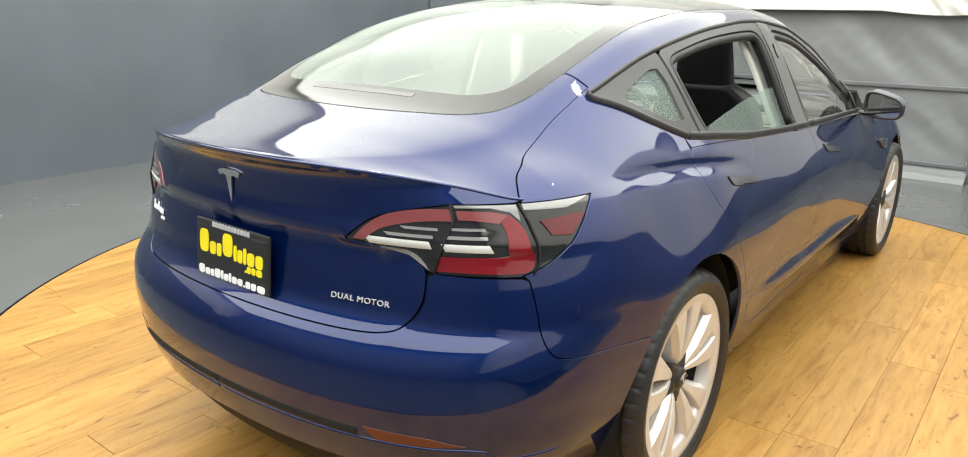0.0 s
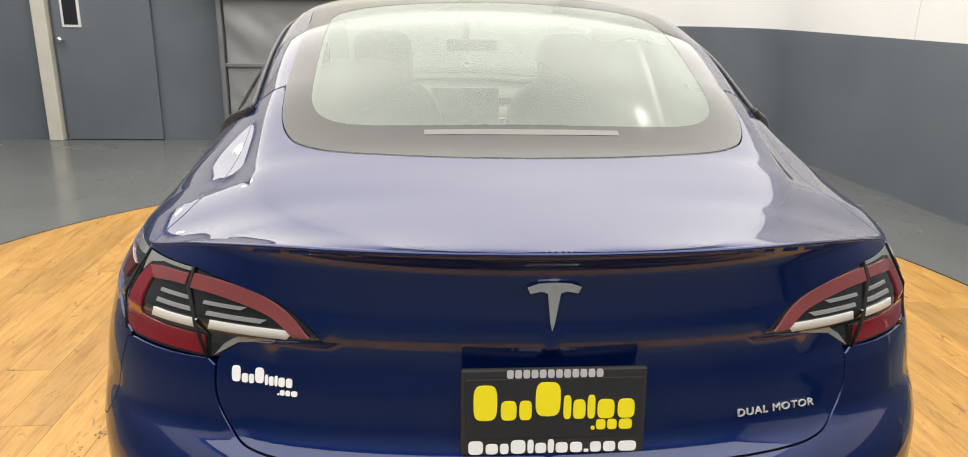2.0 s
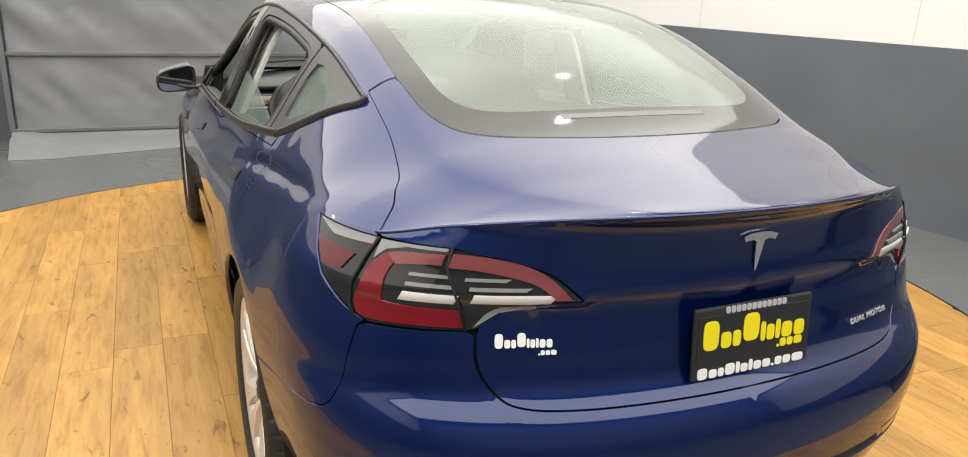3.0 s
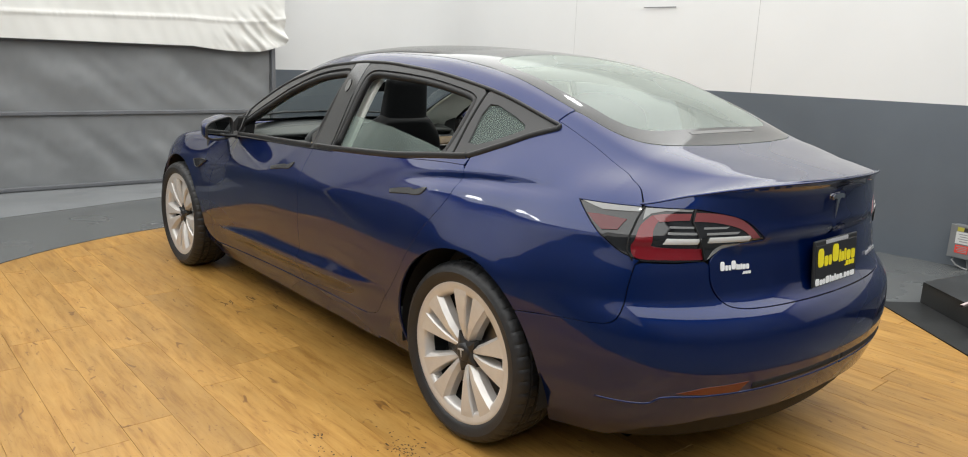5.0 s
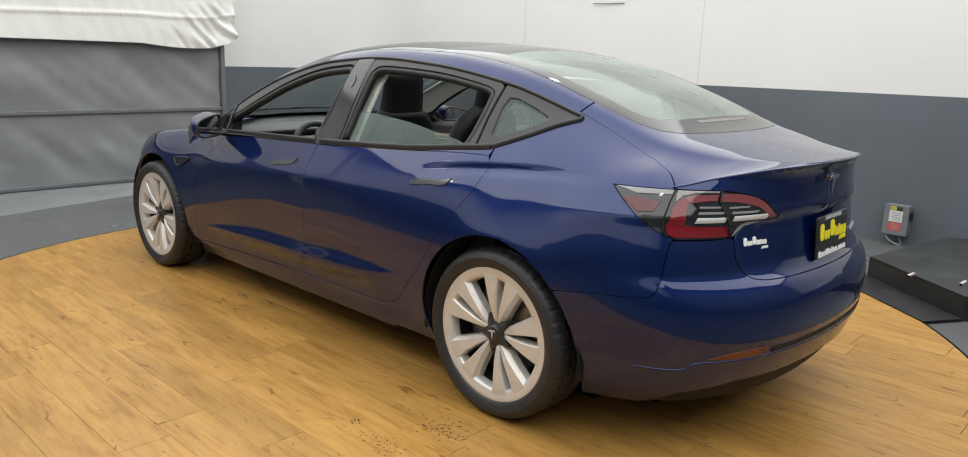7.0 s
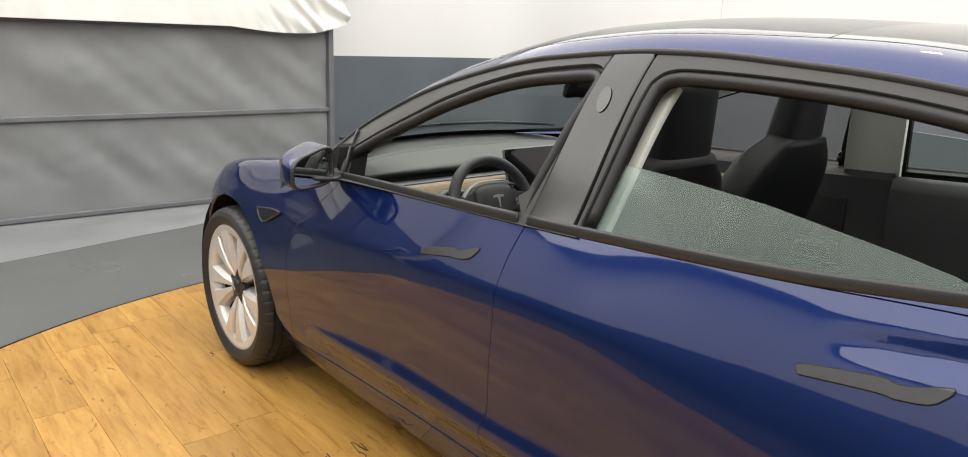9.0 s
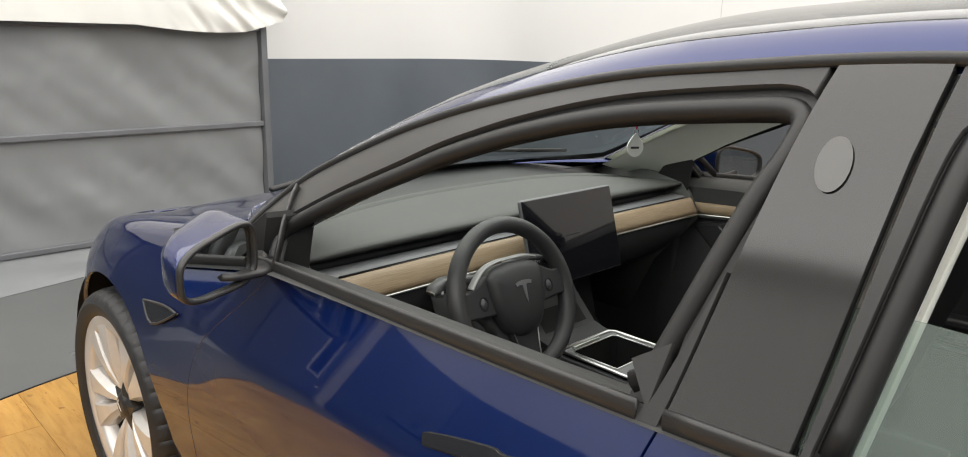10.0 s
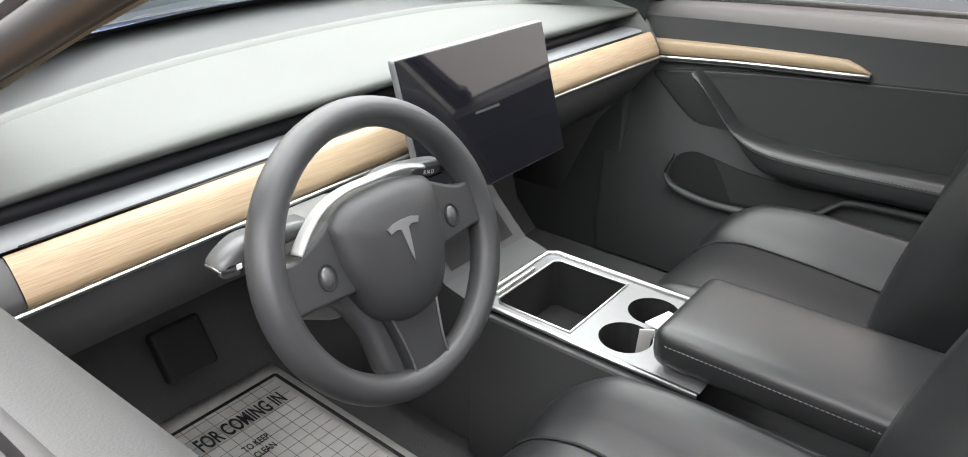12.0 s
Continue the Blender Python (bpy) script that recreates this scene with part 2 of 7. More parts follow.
# joints of the white wall boards
for (ax, ay), (bx, by), t_ in (((3.80, 0.4), (3.52, 2.6), 0.55), ((3.52, 2.6), (3.365, 5.39), 0.35), ((3.94, -1.0), (3.80, 0.4), 0.30)):
    jx, jy = ax + (bx - ax) * t_, ay + (by - ay) * t_
    jm = Matrix.Translation((jx, jy, 0)) @ Matrix.Rotation(math.atan2(by - ay, bx - ax), 4, "Z")
    bm = bm_box(-0.002, -0.002, 1.195, 0.002, 0.0015, 3.55)
    bm.transform(jm)
    tagged(part("trim_joint", bm, mat("joint_grey", (0.50, 0.50, 0.49), 0.5)), "thin joint between white wall boards", "trim", kind="structure")
# roll-up fabric door in its frame
M_TARPBAR = mat("grey_bar_paint", (0.15, 0.155, 0.165), 0.4, 0.2, var=0.08, scale=6)
M_SHEET = mat("white_plastic_sheet", (0.70, 0.695, 0.66), 0.4, var=0.03, scale=3)


def cloth(name, x0, x1, z0, z1, fold, material, parent, nx=120, nz=30, seed=0.0):
    """A hanging sheet with soft slanting folds."""
    v, f = [], []
    for i in range(nx + 1):
        for j in range(nz + 1):
            x, z = x0 + (x1 - x0) * i / nx, z0 + (z1 - z0) * j / nz
            hang = math.sin(math.pi * j / nz)
            d = fold * hang * (noise.noise(Vector((x * 2.2 + z * 1.6 + seed, z * 0.8, seed))) + 0.5 * noise.noise(Vector((x * 5 + z * 4, z * 2.4 + seed, 3))) + 0.12 * noise.noise(Vector((x * 14 - z * 5, z * 9 + seed, 8))))
            v.append((x, fold_y + d, z))
    m = nz + 1
    for i in range(nx):
        for j in range(nz):
            f.append((i * m + j, (i + 1) * m + j, (i + 1) * m + j + 1, i * m + j + 1))
    return link_mesh(name, v, f, material, parent)


fold_y = 5.615
door = tagged(new("roller_door"), "grey vinyl roll-up door stretched between steel bars", "door")
cloth("vinyl_panel", -2.10, 1.02, 0.788, 1.385, 0.048, M_TARP, door, seed=1.0)
cloth("vinyl_panel", -2.10, 1.02, 0.125, 0.752, 0.048, M_TARP, door, seed=5.0)
for z, h in ((1.398, 0.03), (0.770, 0.036), (0.112, 0.036)):
    part("cross_bar", bm_box(-2.12, 5.585, z - h / 2, 1.04, 5.625, z + h / 2, 0.006), M_TARPBAR, door)
for x in (-2.14, 1.05):
    part("side_post", bm_box(x - 0.022, 5.57, -0.012, x + 0.022, 5.68, 1.46, 0.005), M_TARPBAR, door)
# loose skirt that lies out on the floor
v, f = [], []
for i in range(91):
    x = -2.12 + 3.16 * i / 90
    for j in range(15):
        t = j / 14
        y = 5.60 - (0.15 + 0.50 * min(1, max(0, (0.1 - x) / 1.9))) * t ** 1.3 - 0.03 * t * noise.noise(Vector((x * 1.5, 0, 2)))
        z = 0.10 * (1 - t) ** 1.6 + 0.002 + 0.045 * math.sin(math.pi * t ** 1.6) ** 0.7 * (0.8 + 0.4 * noise.noise(Vector((x * 2.4, t * 3, 7))))
        if x < -1.7:
            z += (-1.7 - x) * 0.28 * math.sin(math.pi * min(1, t * 1.1)) * (0.6 + 0.6 * noise.noise(Vector((x * 8, t * 5, 1))))
        v.append((x, y, z - 0.012))
for i in range(90):
    for j in range(14):
        f.append((i * 15 + j, i * 15 + j + 1, (i + 1) * 15 + j + 1, (i + 1) * 15 + j))
link_mesh("vinyl_skirt", v, f, M_TARP, door)
# white sheet hung above the door, gathered at its right-hand corner
v, f = [], []
for i in range(261):
    for j in range(121):
        x, t = -2.4 + 3.55 * i / 260, j / 120
        z = 3.45 - (3.45 - 1.405) * t
        gather = max(0.0, 1 - math.hypot((x - 1.1) / 0.75, (z - 1.45) / 0.45))
        d = 0.014 * noise.noise(Vector((x * 1.2, z * 2.0, 4))) + 0.005 * noise.noise(Vector((x * 9 + z * 3, z * 4, 6))) + 0.10 * gather * (noise.noise(Vector(((x + z) * 9, (x - z) * 2.2, 5))) + 0.5 * noise.noise(Vector((x * 16 + z * 12, z * 5, 2))))
        d -= (0.014 + 0.008 * noise.noise(Vector((x * 40, 0, 9)))) * math.exp(-((z - 1.66 - 0.03 * x) / 0.014) ** 2)
        sag = (0.035 if x > 0.2 else 0.0) * math.sin(math.pi * min(1, max(0, (x - 0.2) / 0.95))) * t ** 4
        v.append((x, 5.50 + d, z - sag + (0.05 * t ** 6 * max(0, (x - 0.9) / 0.25))))
for i in range(260):
    for j in range(120):
        f.append((i * 121 + j, i * 121 + j + 1, (i + 1) * 121 + j + 1, (i + 1) * 121 + j))
tagged(link_mesh("plastic_sheet", v, f, M_SHEET), "white plastic sheet hung above the roll-up door", "plastic sheet")

# switch box with its conduit on the wall, and the black step beside the turntable
sb = tagged(new("switch_box"), "grey steel electrical switch box mounted low on the wall", "switch box")
SBM = Matrix.Translation((3.83, -0.20, 0.20)) @ Matrix.Rotation(radians(-6), 4, "Z")
M_SBOX = mat("grey_enamel", (0.20, 0.21, 0.215), 0.4, 0.3, var=0.06, scale=12)
for nm, x0, y0, z0, x1, y1, z1, mt in (("box_body", -0.085, -0.09, -0.12, 0.0, 0.09, 0.12, M_SBOX), ("box_lid", -0.094, -0.094, -0.124, -0.086, 0.094, 0.126, M_SBOX)):
    bm = bm_box(x0, y0, z0, x1, y1, z1, 0.004)
    bm.transform(SBM)
    part(nm, bm, mt, sb)
for nm, y0, z0, y1, z1, col in (("maker_label", -0.045, 0.078, 0.0, 0.108, (0.45, 0.40, 0.05)), ("maker_label", 0.0, 0.078, 0.045, 0.108, (0.03, 0.03, 0.03)), ("notice_label", -0.05, -0.015, 0.05, 0.074, (0.6, 0.6, 0.58)), ("warning_label", -0.045, -0.085, 0.045, -0.025, (0.65, 0.06, 0.04))):
    bm = bm_box(-0.0965, -y1, z0, -0.0942, -y0, z1)
    bm.transform(SBM)
    lb = part(nm, bm, mat(nm, col, 0.5), sb)
    if nm in ("notice_label", "warning_label"):
        for k in range(4):
            zz = z1 - (k + 1) * (z1 - z0) / 5
            bm = bm_box(-0.0972, -0.038, zz - 0.003, -0.0966, 0.034 - 0.012 * (k % 2), zz + 0.003)
            bm.transform(SBM)
            part("print_bar", bm, mat("grey_print", (0.25, 0.25, 0.25), 0.6), lb)
bm = bm_box(-0.06, -0.105, 0.0, -0.02, -0.09, 0.07, 0.003)
bm.transform(SBM)
part("switch_lever", bm, M_BLACK, sb)


def pipe(name, pts, r, material, parent):
    v, f = [], []
    m = 10
    for i, p in enumerate(pts):
        a, b = Vector(pts[max(i - 1, 0)]), Vector(pts[min(i + 1, len(pts) - 1)])
        d = (b - a).normalized()
        s1 = d.cross(Vector((0.3, 0.9, 0.2))).normalized()
        s2 = d.cross(s1)
        v += [Vector(p) + r * (s1 * math.cos(2 * math.pi * k / m) + s2 * math.sin(2 * math.pi * k / m)) for k in range(m)]
    f = [(i * m + k, i * m + (k + 1) % m, (i + 1) * m + (k + 1) % m, (i + 1) * m + k) for i in range(len(pts) - 1) for k in range(m)]
    return link_mesh(name, v, f, material, parent)


pipe("conduit", [(3.80, -0.22, 0.09), (3.80, -0.23, 0.04), (3.80, -0.24, -0.01)], 0.012, M_SBOX, sb)
pipe("flexible_cable", [(3.79, -0.14, 0.08), (3.77, -0.13, 0.05), (3.77, -0.16, 0.02), (3.78, -0.20, 0.0), (3.79, -0.235, -0.008)], 0.006, mat("pale_cable", (0.4, 0.4, 0.4), 0.5), sb)
M_STEP = mat("black_stage_paint", (0.014, 0.015, 0.015), 0.45, var=0.35, scale=7, bump=0.2, bscale=40)
M_STEPTOP = mat("worn_grey_stage_top", (0.030, 0.032, 0.033), 0.5, var=0.35, scale=5, bump=0.15, bscale=30)


def prism(name, pts, z0, z1, material, parent=None, top_mat=None):
    n_ = len(pts)
    v = [(x, y, z0) for x, y in pts] + [(x, y, z1) for x, y in pts]
    f = [(k, (k + 1) % n_, n_ + (k + 1) % n_, n_ + k) for k in range(n_)] + [tuple(range(n_))[::-1]]
    ob = link_mesh(name, v, f, material, parent, False)
    link_mesh("top_board", [(x, y, z1 + 0.001) for x, y in pts] + [(x, y, z1 - 0.012) for x, y in pts],
              [tuple(range(n_))] + [(k, n_ + k, n_ + (k + 1) % n_, (k + 1) % n_) for k in range(n_)], top_mat or material, ob if parent is None else parent, False)
    return ob


tagged(prism("stage_step", [(1.96, -1.04), (3.6, -2.9), (3.95, -2.4), (3.72, -0.60), (2.53, -0.365)], -0.012, 0.135, M_STEP, None, M_STEPTOP), "low black stage step with a worn grey top", "step")
tagged(prism("ramp_plate", [(2.30, -0.20), (2.52, -0.37), (1.95, -1.045), (1.72, -0.90)], -0.012, 0.006, M_STEP, None, M_STEP), "flat black plate at the edge of the turntable", "plate")
for x, y in ((2.20, -0.70), (2.25, -0.97)):
    o = prism("marker_pen", [(x - 0.05, y - 0.005), (x + 0.05, y - 0.012), (x + 0.05, y + 0.004), (x - 0.05, y + 0.011)], 0.1362, 0.148, mat("white_red_plastic", (0.6, 0.5, 0.48), 0.5))
    tagged(o, "small white marker lying on the stage step", "marker")

# door, post and patched panels on the far left-hand wall
od = tagged(new("door_1"), "grey painted steel door with a narrow window", "door", kind="structure")
part("door_leaf", bm_box(-3.78, 5.855, -0.005, -2.86, 5.898, 2.05, 0.004), M_WALLG, od)
part("window_frame", bm_box(-3.70, 5.845, 1.09, -3.52, 5.856, 1.85, 0.003), mat("white_frame", (0.6, 0.6, 0.58), 0.5), od)
part("pane", bm_box(-3.675, 5.842, 1.115, -3.545, 5.846, 1.82), mat("dark_pane", (0.02, 0.02, 0.025), 0.08), od)
bm = bmesh.new()
bmesh.ops.create_uvsphere(bm, u_segments=16, v_segments=10, radius=0.03, matrix=Matrix.Translation((-3.72, 5.80, 0.975)))
part("door_knob", bm, mat("steel_knob", (0.6, 0.6, 0.58), 0.25, 1.0), od)
pipe("knob_stem", [(-3.72, 5.86, 0.975), (-3.72, 5.80, 0.975)], 0.012, M_SBOX, od)
part("door_post", bm_box(-3.95, 5.80, -0.012, -3.82, 5.90, 3.5, 0.006), mat("cream_paint", (0.52, 0.50, 0.44), 0.45, var=0.05, scale=4), od)
pd = (Vector((-4.95, 5.42, 0)) - Vector((-4.62, 5.79, 0))).normalized()
PN = Matrix.Translation((-4.785, 5.605, 0)) @ Matrix(((pd.x, -pd.y, 0, 0), (pd.y, pd.x, 0, 0), (0, 0, 1, 0), (0, 0, 0, 1)))


def patch_panel(z0, z1, hole):
    t_ = tagged(new("patch_panel"), "grey patch panel with a round vent hole on the wall", "wall panel")
    bm = bm_box(-0.24, 0.003, z0, 0.24, 0.014, z1, 0.002)
    bm.transform(PN)
    part("panel_board", bm, M_WALLG, t_)
    ring = [PN @ Vector((0.03 + 0.045 * math.cos(2 * math.pi * k / 24), 0.017, hole + 0.045 * math.sin(2 * math.pi * k / 24))) for k in range(24)]
    link_mesh("vent_hole", ring, [tuple(range(24))], M_BLACK, t_, False)
    pipe("vent_rim", ring + ring[:2], 0.007, M_WALLG, t_)
    return t_


patch_panel(0.24, 0.98, 0.385)
patch_panel(1.27, 2.0, 1.375)

# scratches on the white wall
tagged(part("wall_scratch", bm_box(-0.004, -0.17, -0.006, 0.0, 0.17, 0.004), mat("scratch_grey", (0.2, 0.2, 0.2), 0.6)), "thin grey scratch on the white wall", "scratch").matrix_basis = Matrix.Translation((3.512, 2.56, 1.93)) @ Matrix.Rotation(radians(7.3), 4, "Z")

# ---- car body surfaces ----
# half widths by height (rows) along the length (columns), rear axle at y = 0
WY = [-0.4, 0.0, 0.55, 1.2, 2.0, 2.5, 2.9, 3.3]
WZ = [0.16, 0.28, 0.42, 0.56, 0.70, 0.84, 0.95, 1.06, 1.18]
WT = [
    [0.76, 0.80, 0.79, 0.79, 0.79, 0.79, 0.80, 0.80],
    [0.83, 0.88, 0.855, 0.855, 0.855, 0.86, 0.88, 0.87],
    [0.88, 0.92, 0.885, 0.88, 0.88, 0.885, 0.915, 0.90],
    [0.90, 0.925, 0.907, 0.902, 0.902, 0.90, 0.915, 0.90],
    [0.902, 0.923, 0.913, 0.911, 0.905, 0.882, 0.895, 0.88],
    [0.875, 0.888, 0.872, 0.865, 0.858, 0.825, 0.83, 0.79],
    [0.815, 0.822, 0.825, 0.822, 0.815, 0.755, 0.72, 0.68],
    [0.70, 0.71, 0.735, 0.75, 0.74, 0.66, 0.62, 0.58],
    [0.58, 0.60, 0.66, 0.68, 0.66, 0.58, 0.54, 0.50],
]
# doors and rear haunch: lean of the surface in degrees (positive faces up) at heights, station by station along the length,
# with a tight shoulder under the windows
LEAN = {
    2.05: [(0.16, -22), (0.30, -16), (0.38, -11), (0.54, -8), (0.61, -4), (0.685, 0), (0.73, 4), (0.755, 17), (0.775, 24), (0.94, 27), (1.18, 33)],
    1.64: [(0.16, -22), (0.30, -16), (0.38, -11), (0.59, -8), (0.66, -4), (0.745, 0), (0.762, 4), (0.775, 17), (0.795, 24), (0.94, 27), (1.18, 33)],
    1.24: [(0.16, -22), (0.30, -16), (0.38, -11), (0.56, -8), (0.638, -4), (0.74, 0), (0.778, 4), (0.79, 17), (0.81, 24), (0.94, 27), (1.18, 33)],
    0.96: [(0.16, -22), (0.30, -16), (0.38, -11), (0.55, -8), (0.655, -3), (0.742, 0), (0.775, 4), (0.80, 17), (0.82, 24), (0.94, 27), (1.18, 33)],
    0.72: [(0.16, -22), (0.30, -16), (0.38, -11), (0.53, -8), (0.655, -1.5), (0.702, 2), (0.74, 5), (0.808, 17), (0.83, 23), (0.94, 25), (1.18, 33)],
    0.52: [(0.16, -22), (0.30, -18), (0.38, -13), (0.50, -8), (0.65, -0.5), (0.685, 3.5), (0.74, 8), (0.81, 17), (0.84, 22), (0.94, 25), (1.18, 34)],
    0.22: [(0.16, -34), (0.24, -33), (0.32, -17), (0.44, -3), (0.56, -1.5), (0.68, 2.5), (0.72, 7), (0.76, 11.5), (0.80, 17), (0.83, 20), (0.88, 23), (0.94, 28), (1.06, 42), (1.18, 42)],
    0.08: [(0.16, -34), (0.24, -33), (0.32, -17), (0.44, -3), (0.56, 0), (0.68, 2), (0.705, 5), (0.725, 14), (0.745, 21.5), (0.77, 23.5), (0.85, 24), (0.90, 26), (0.94, 29), (1.06, 43), (1.18, 43)],
    -0.06: [(0.16, -34), (0.24, -33), (0.32, -17), (0.44, -3), (0.56, 0), (0.66, 2), (0.70, 6), (0.72, 14), (0.745, 21.5), (0.77, 24), (0.85, 24), (0.90, 26), (0.94, 29), (1.06, 43), (1.18, 43)],
    -0.18: [(0.16, -32), (0.24, -31), (0.32, -17), (0.44, -4), (0.56, -0.5), (0.64, 2), (0.68, 6), (0.70, 14), (0.72, 21.5), (0.76, 23), (0.85, 23.5), (0.90, 26), (0.94, 30), (1.06, 44), (1.18, 44)],
}
WIDE = {2.05: 0.903, 1.64: 0.907, 1.24: 0.909, 0.96: 0.910, 0.72: 0.912, 0.52: 0.914, 0.22: 0.921, 0.08: 0.9225, -0.06: 0.921, -0.18: 0.916}
WZ_FINE = [0.16 + 0.012 * k for k in range(86)]


def lean_widths(y):
    """Half widths at the fine heights, summed up from the lean."""
    f = pch(*zip(*LEAN[y]))
    w = [0.0]
    for a, b in zip(WZ_FINE, WZ_FINE[1:]):
        w.append(w[-1] - (b - a) * math.tan(radians(f((a + b) / 2))))
    w0 = float(np.interp(0.70, WZ_FINE, w))
    return [WIDE[y] + v - w0 for v in w]


def column_widths(i):
    f = pch(WZ, [row[i] for row in WT])
    return [f(z) for z in WZ_FINE]


COLS = {y: column_widths(i) for i, y in enumerate(WY) if not -0.2 < y < 2.2}
COLS.update({y: lean_widths(y) for y in LEAN})
COL_Y = sorted(COLS)
WG_Y = [-1.0 + 0.03 * k for k in range(157)]
W_GRID = [[f(y) for y in WG_Y] for f in (pch(COL_Y, [COLS[y][j] for y in COL_Y]) for j in range(len(WZ_FINE)))]
for _ in range(3):
    # even out ripples along the length
    W_GRID = [[r[0], r[0] * 0.25 + r[1] * 0.5 + r[2] * 0.25] + [(r[k - 2] + 4 * r[k - 1] + 6 * r[k] + 4 * r[k + 1] + r[k + 2]) / 16 for k in range(2, len(r) - 2)] + r[-2:] for r in W_GRID]
LEAF_LOW = pch([0.48, 0.58, 0.8, 1.2, 1.6, 2.0, 2.26], [0.456, 0.448, 0.415, 0.396, 0.388, 0.376, 0.368])
LEAF_TOP = pch([0.48, 0.58, 0.77, 0.97, 1.22, 1.6, 2.0, 2.26], [0.458, 0.462, 0.479, 0.486, 0.468, 0.462, 0.418, 0.370])
HOLLOW_Z = pch([-0.42, -0.2, 0.0, 0.2, 0.46], [0.990, 0.980, 0.968, 0.952, 0.922])


def cubic4(a, b, c, d, t):
    return b + 0.5 * t * (c - a + t * (2 * a - 5 * b + 4 * c - d + t * (3 * (b - c) + d - a)))


Y1, Y2, PR = 0.25, 2.7, 6.2
YR = pch([0.16, 0.24, 0.32, 0.42, 0.52, 0.60, 0.64, 0.70, 0.78, 0.85, 0.875, 0.92, 0.98, 1.005, 1.045, 1.2],
         [-0.80, -0.875, -0.925, -0.955, -0.966, -0.957, -0.934, -0.885, -0.872, -0.862, -0.878, -0.872, -0.8755, -0.88, -0.9092, -0.92])
YF = pch([0.16, 0.3, 0.5, 0.7, 0.9, 1.2], [3.55, 3.66, 3.71, 3.66, 3.45, 3.2])


def side_w(y, z):
    u = min(max((y + 1.0) / 0.03, 1.0), len(WG_Y) - 2.001)
    v = min(max((z - 0.16) / 0.012, 1.0), len(WZ_FINE) - 2.001)
    i, j = int(u), int(v)
    w = cubic4(*[cubic4(*W_GRID[j + k][i - 1:i + 3], u - i) for k in (-1, 0, 1, 2)], v - j)
    if z < 0.172:
        w = W_GRID[0][i] + (w - W_GRID[0][i]) * max(0.0, (z - 0.16) / 0.012)
    # the scallop low on the doors: a ledge that faces up, leaf-shaped
    if 0.48 < y < 2.26 and z < 0.56:
        lo, hi = LEAF_LOW(y), LEAF_TOP(y)
        h = max(0.004, hi - lo)
        if z >= lo:
            t = min(1.0, (z - lo) / h)
            w += 0.34 * h * (1 - t + 0.09 * math.sin(2 * math.pi * t))
        else:
            w += 0.34 * h * math.exp(-((lo - z) / 0.045) ** 2)
    # the hollow on the rear shoulder
    if -0.42 < y < 0.47 and 0.85 < z < 1.06:
        w -= 0.0145 * math.sin(math.pi * (y + 0.42) / 0.89) * math.exp(-((z - HOLLOW_Z(y) + 0.010) / 0.020) ** 2)
    return w


def side_x(y, z):
    x = side_w(y, z)
    if y < Y1:
        r = (Y1 - y) / (Y1 - YR(z))
        x *= max(0.0, 1 - min(r, 1.0) ** PR) ** 0.5
    if y > Y2:
        r = (y - Y2) / (YF(z) - Y2)
        x *= max(0.0, 1 - min(r, 1.0) ** 3.2) ** 0.5
    return x


# s runs round the plan outline: s = y along the side, then on round the rear corner to the middle of the tail
_th = np.unique(np.concatenate([np.arcsin(np.linspace(0, 1, 400) ** (PR / 2)), np.linspace(0.02, math.pi / 2, 240)]))
_px, _py = 0.88 * np.cos(_th) ** 1.0, Y1 - (Y1 + 0.88) * np.sin(_th) ** (2 / PR)
_len = np.concatenate([[0], np.cumsum(np.hypot(np.diff(_px), np.diff(_py)))])
SMIN = Y1 - float(_len[-1])


def body(s, z):
    if s >= Y1:
        if s <= Y2:
            return (side_w(s, z), s, z)
        th = min(1.0, (s - Y2) / 1.4) * math.pi / 2
        y = Y2 + (YF(z) - Y2) * math.sin(th) ** (2 / 3.2)
        return (side_w(y, z) * max(0.0, math.cos(th)), y, z)
    th = float(np.interp(Y1 - s, _len, _th))
    y = Y1 - (Y1 - YR(z)) * math.sin(th) ** (2 / PR)
    return (side_w(y, z) * max(0.0, math.cos(th)), y, z)


ZB = pch([-0.92, -0.84, -0.72, -0.6, -0.45, -0.2, 0.17, 0.6, 1.19, 2.06, 2.5, 3.0, 3.4, 3.7],
         [1.045, 1.034, 1.005, 0.972, 0.975, 0.995, 1.0, 0.975, 0.945, 0.915, 0.88, 0.815, 0.735, 0.64])
ZC = pch([-0.92, -0.7, -0.5, -0.2, 0.17, 0.6, 1.0, 1.35, 1.7, 2.1, 2.5, 2.62, 3.0, 3.4, 3.7],
         [1.046, 1.081, 1.122, 1.252, 1.366, 1.428, 1.443, 1.43, 1.352, 1.185, 1.005, 0.955, 0.865, 0.765, 0.64])
XR = pch([-0.92, -0.7, -0.5, -0.15, 0.2, 0.6, 1.0, 1.6, 2.1, 2.5, 3.0, 3.5], [0.2, 0.45, 0.55, 0.568, 0.585, 0.60, 0.605, 0.61, 0.645, 0.66, 0.60, 0.5])
ZR = pch([-0.92, -0.7, -0.5, -0.15, 0.2, 0.6, 1.0, 1.3, 1.7, 2.1, 2.5, 3.0, 3.5], [1.046, 1.05, 1.078, 1.20, 1.305, 1.362, 1.376, 1.356, 1.272, 1.118, 0.935, 0.845, 0.72])


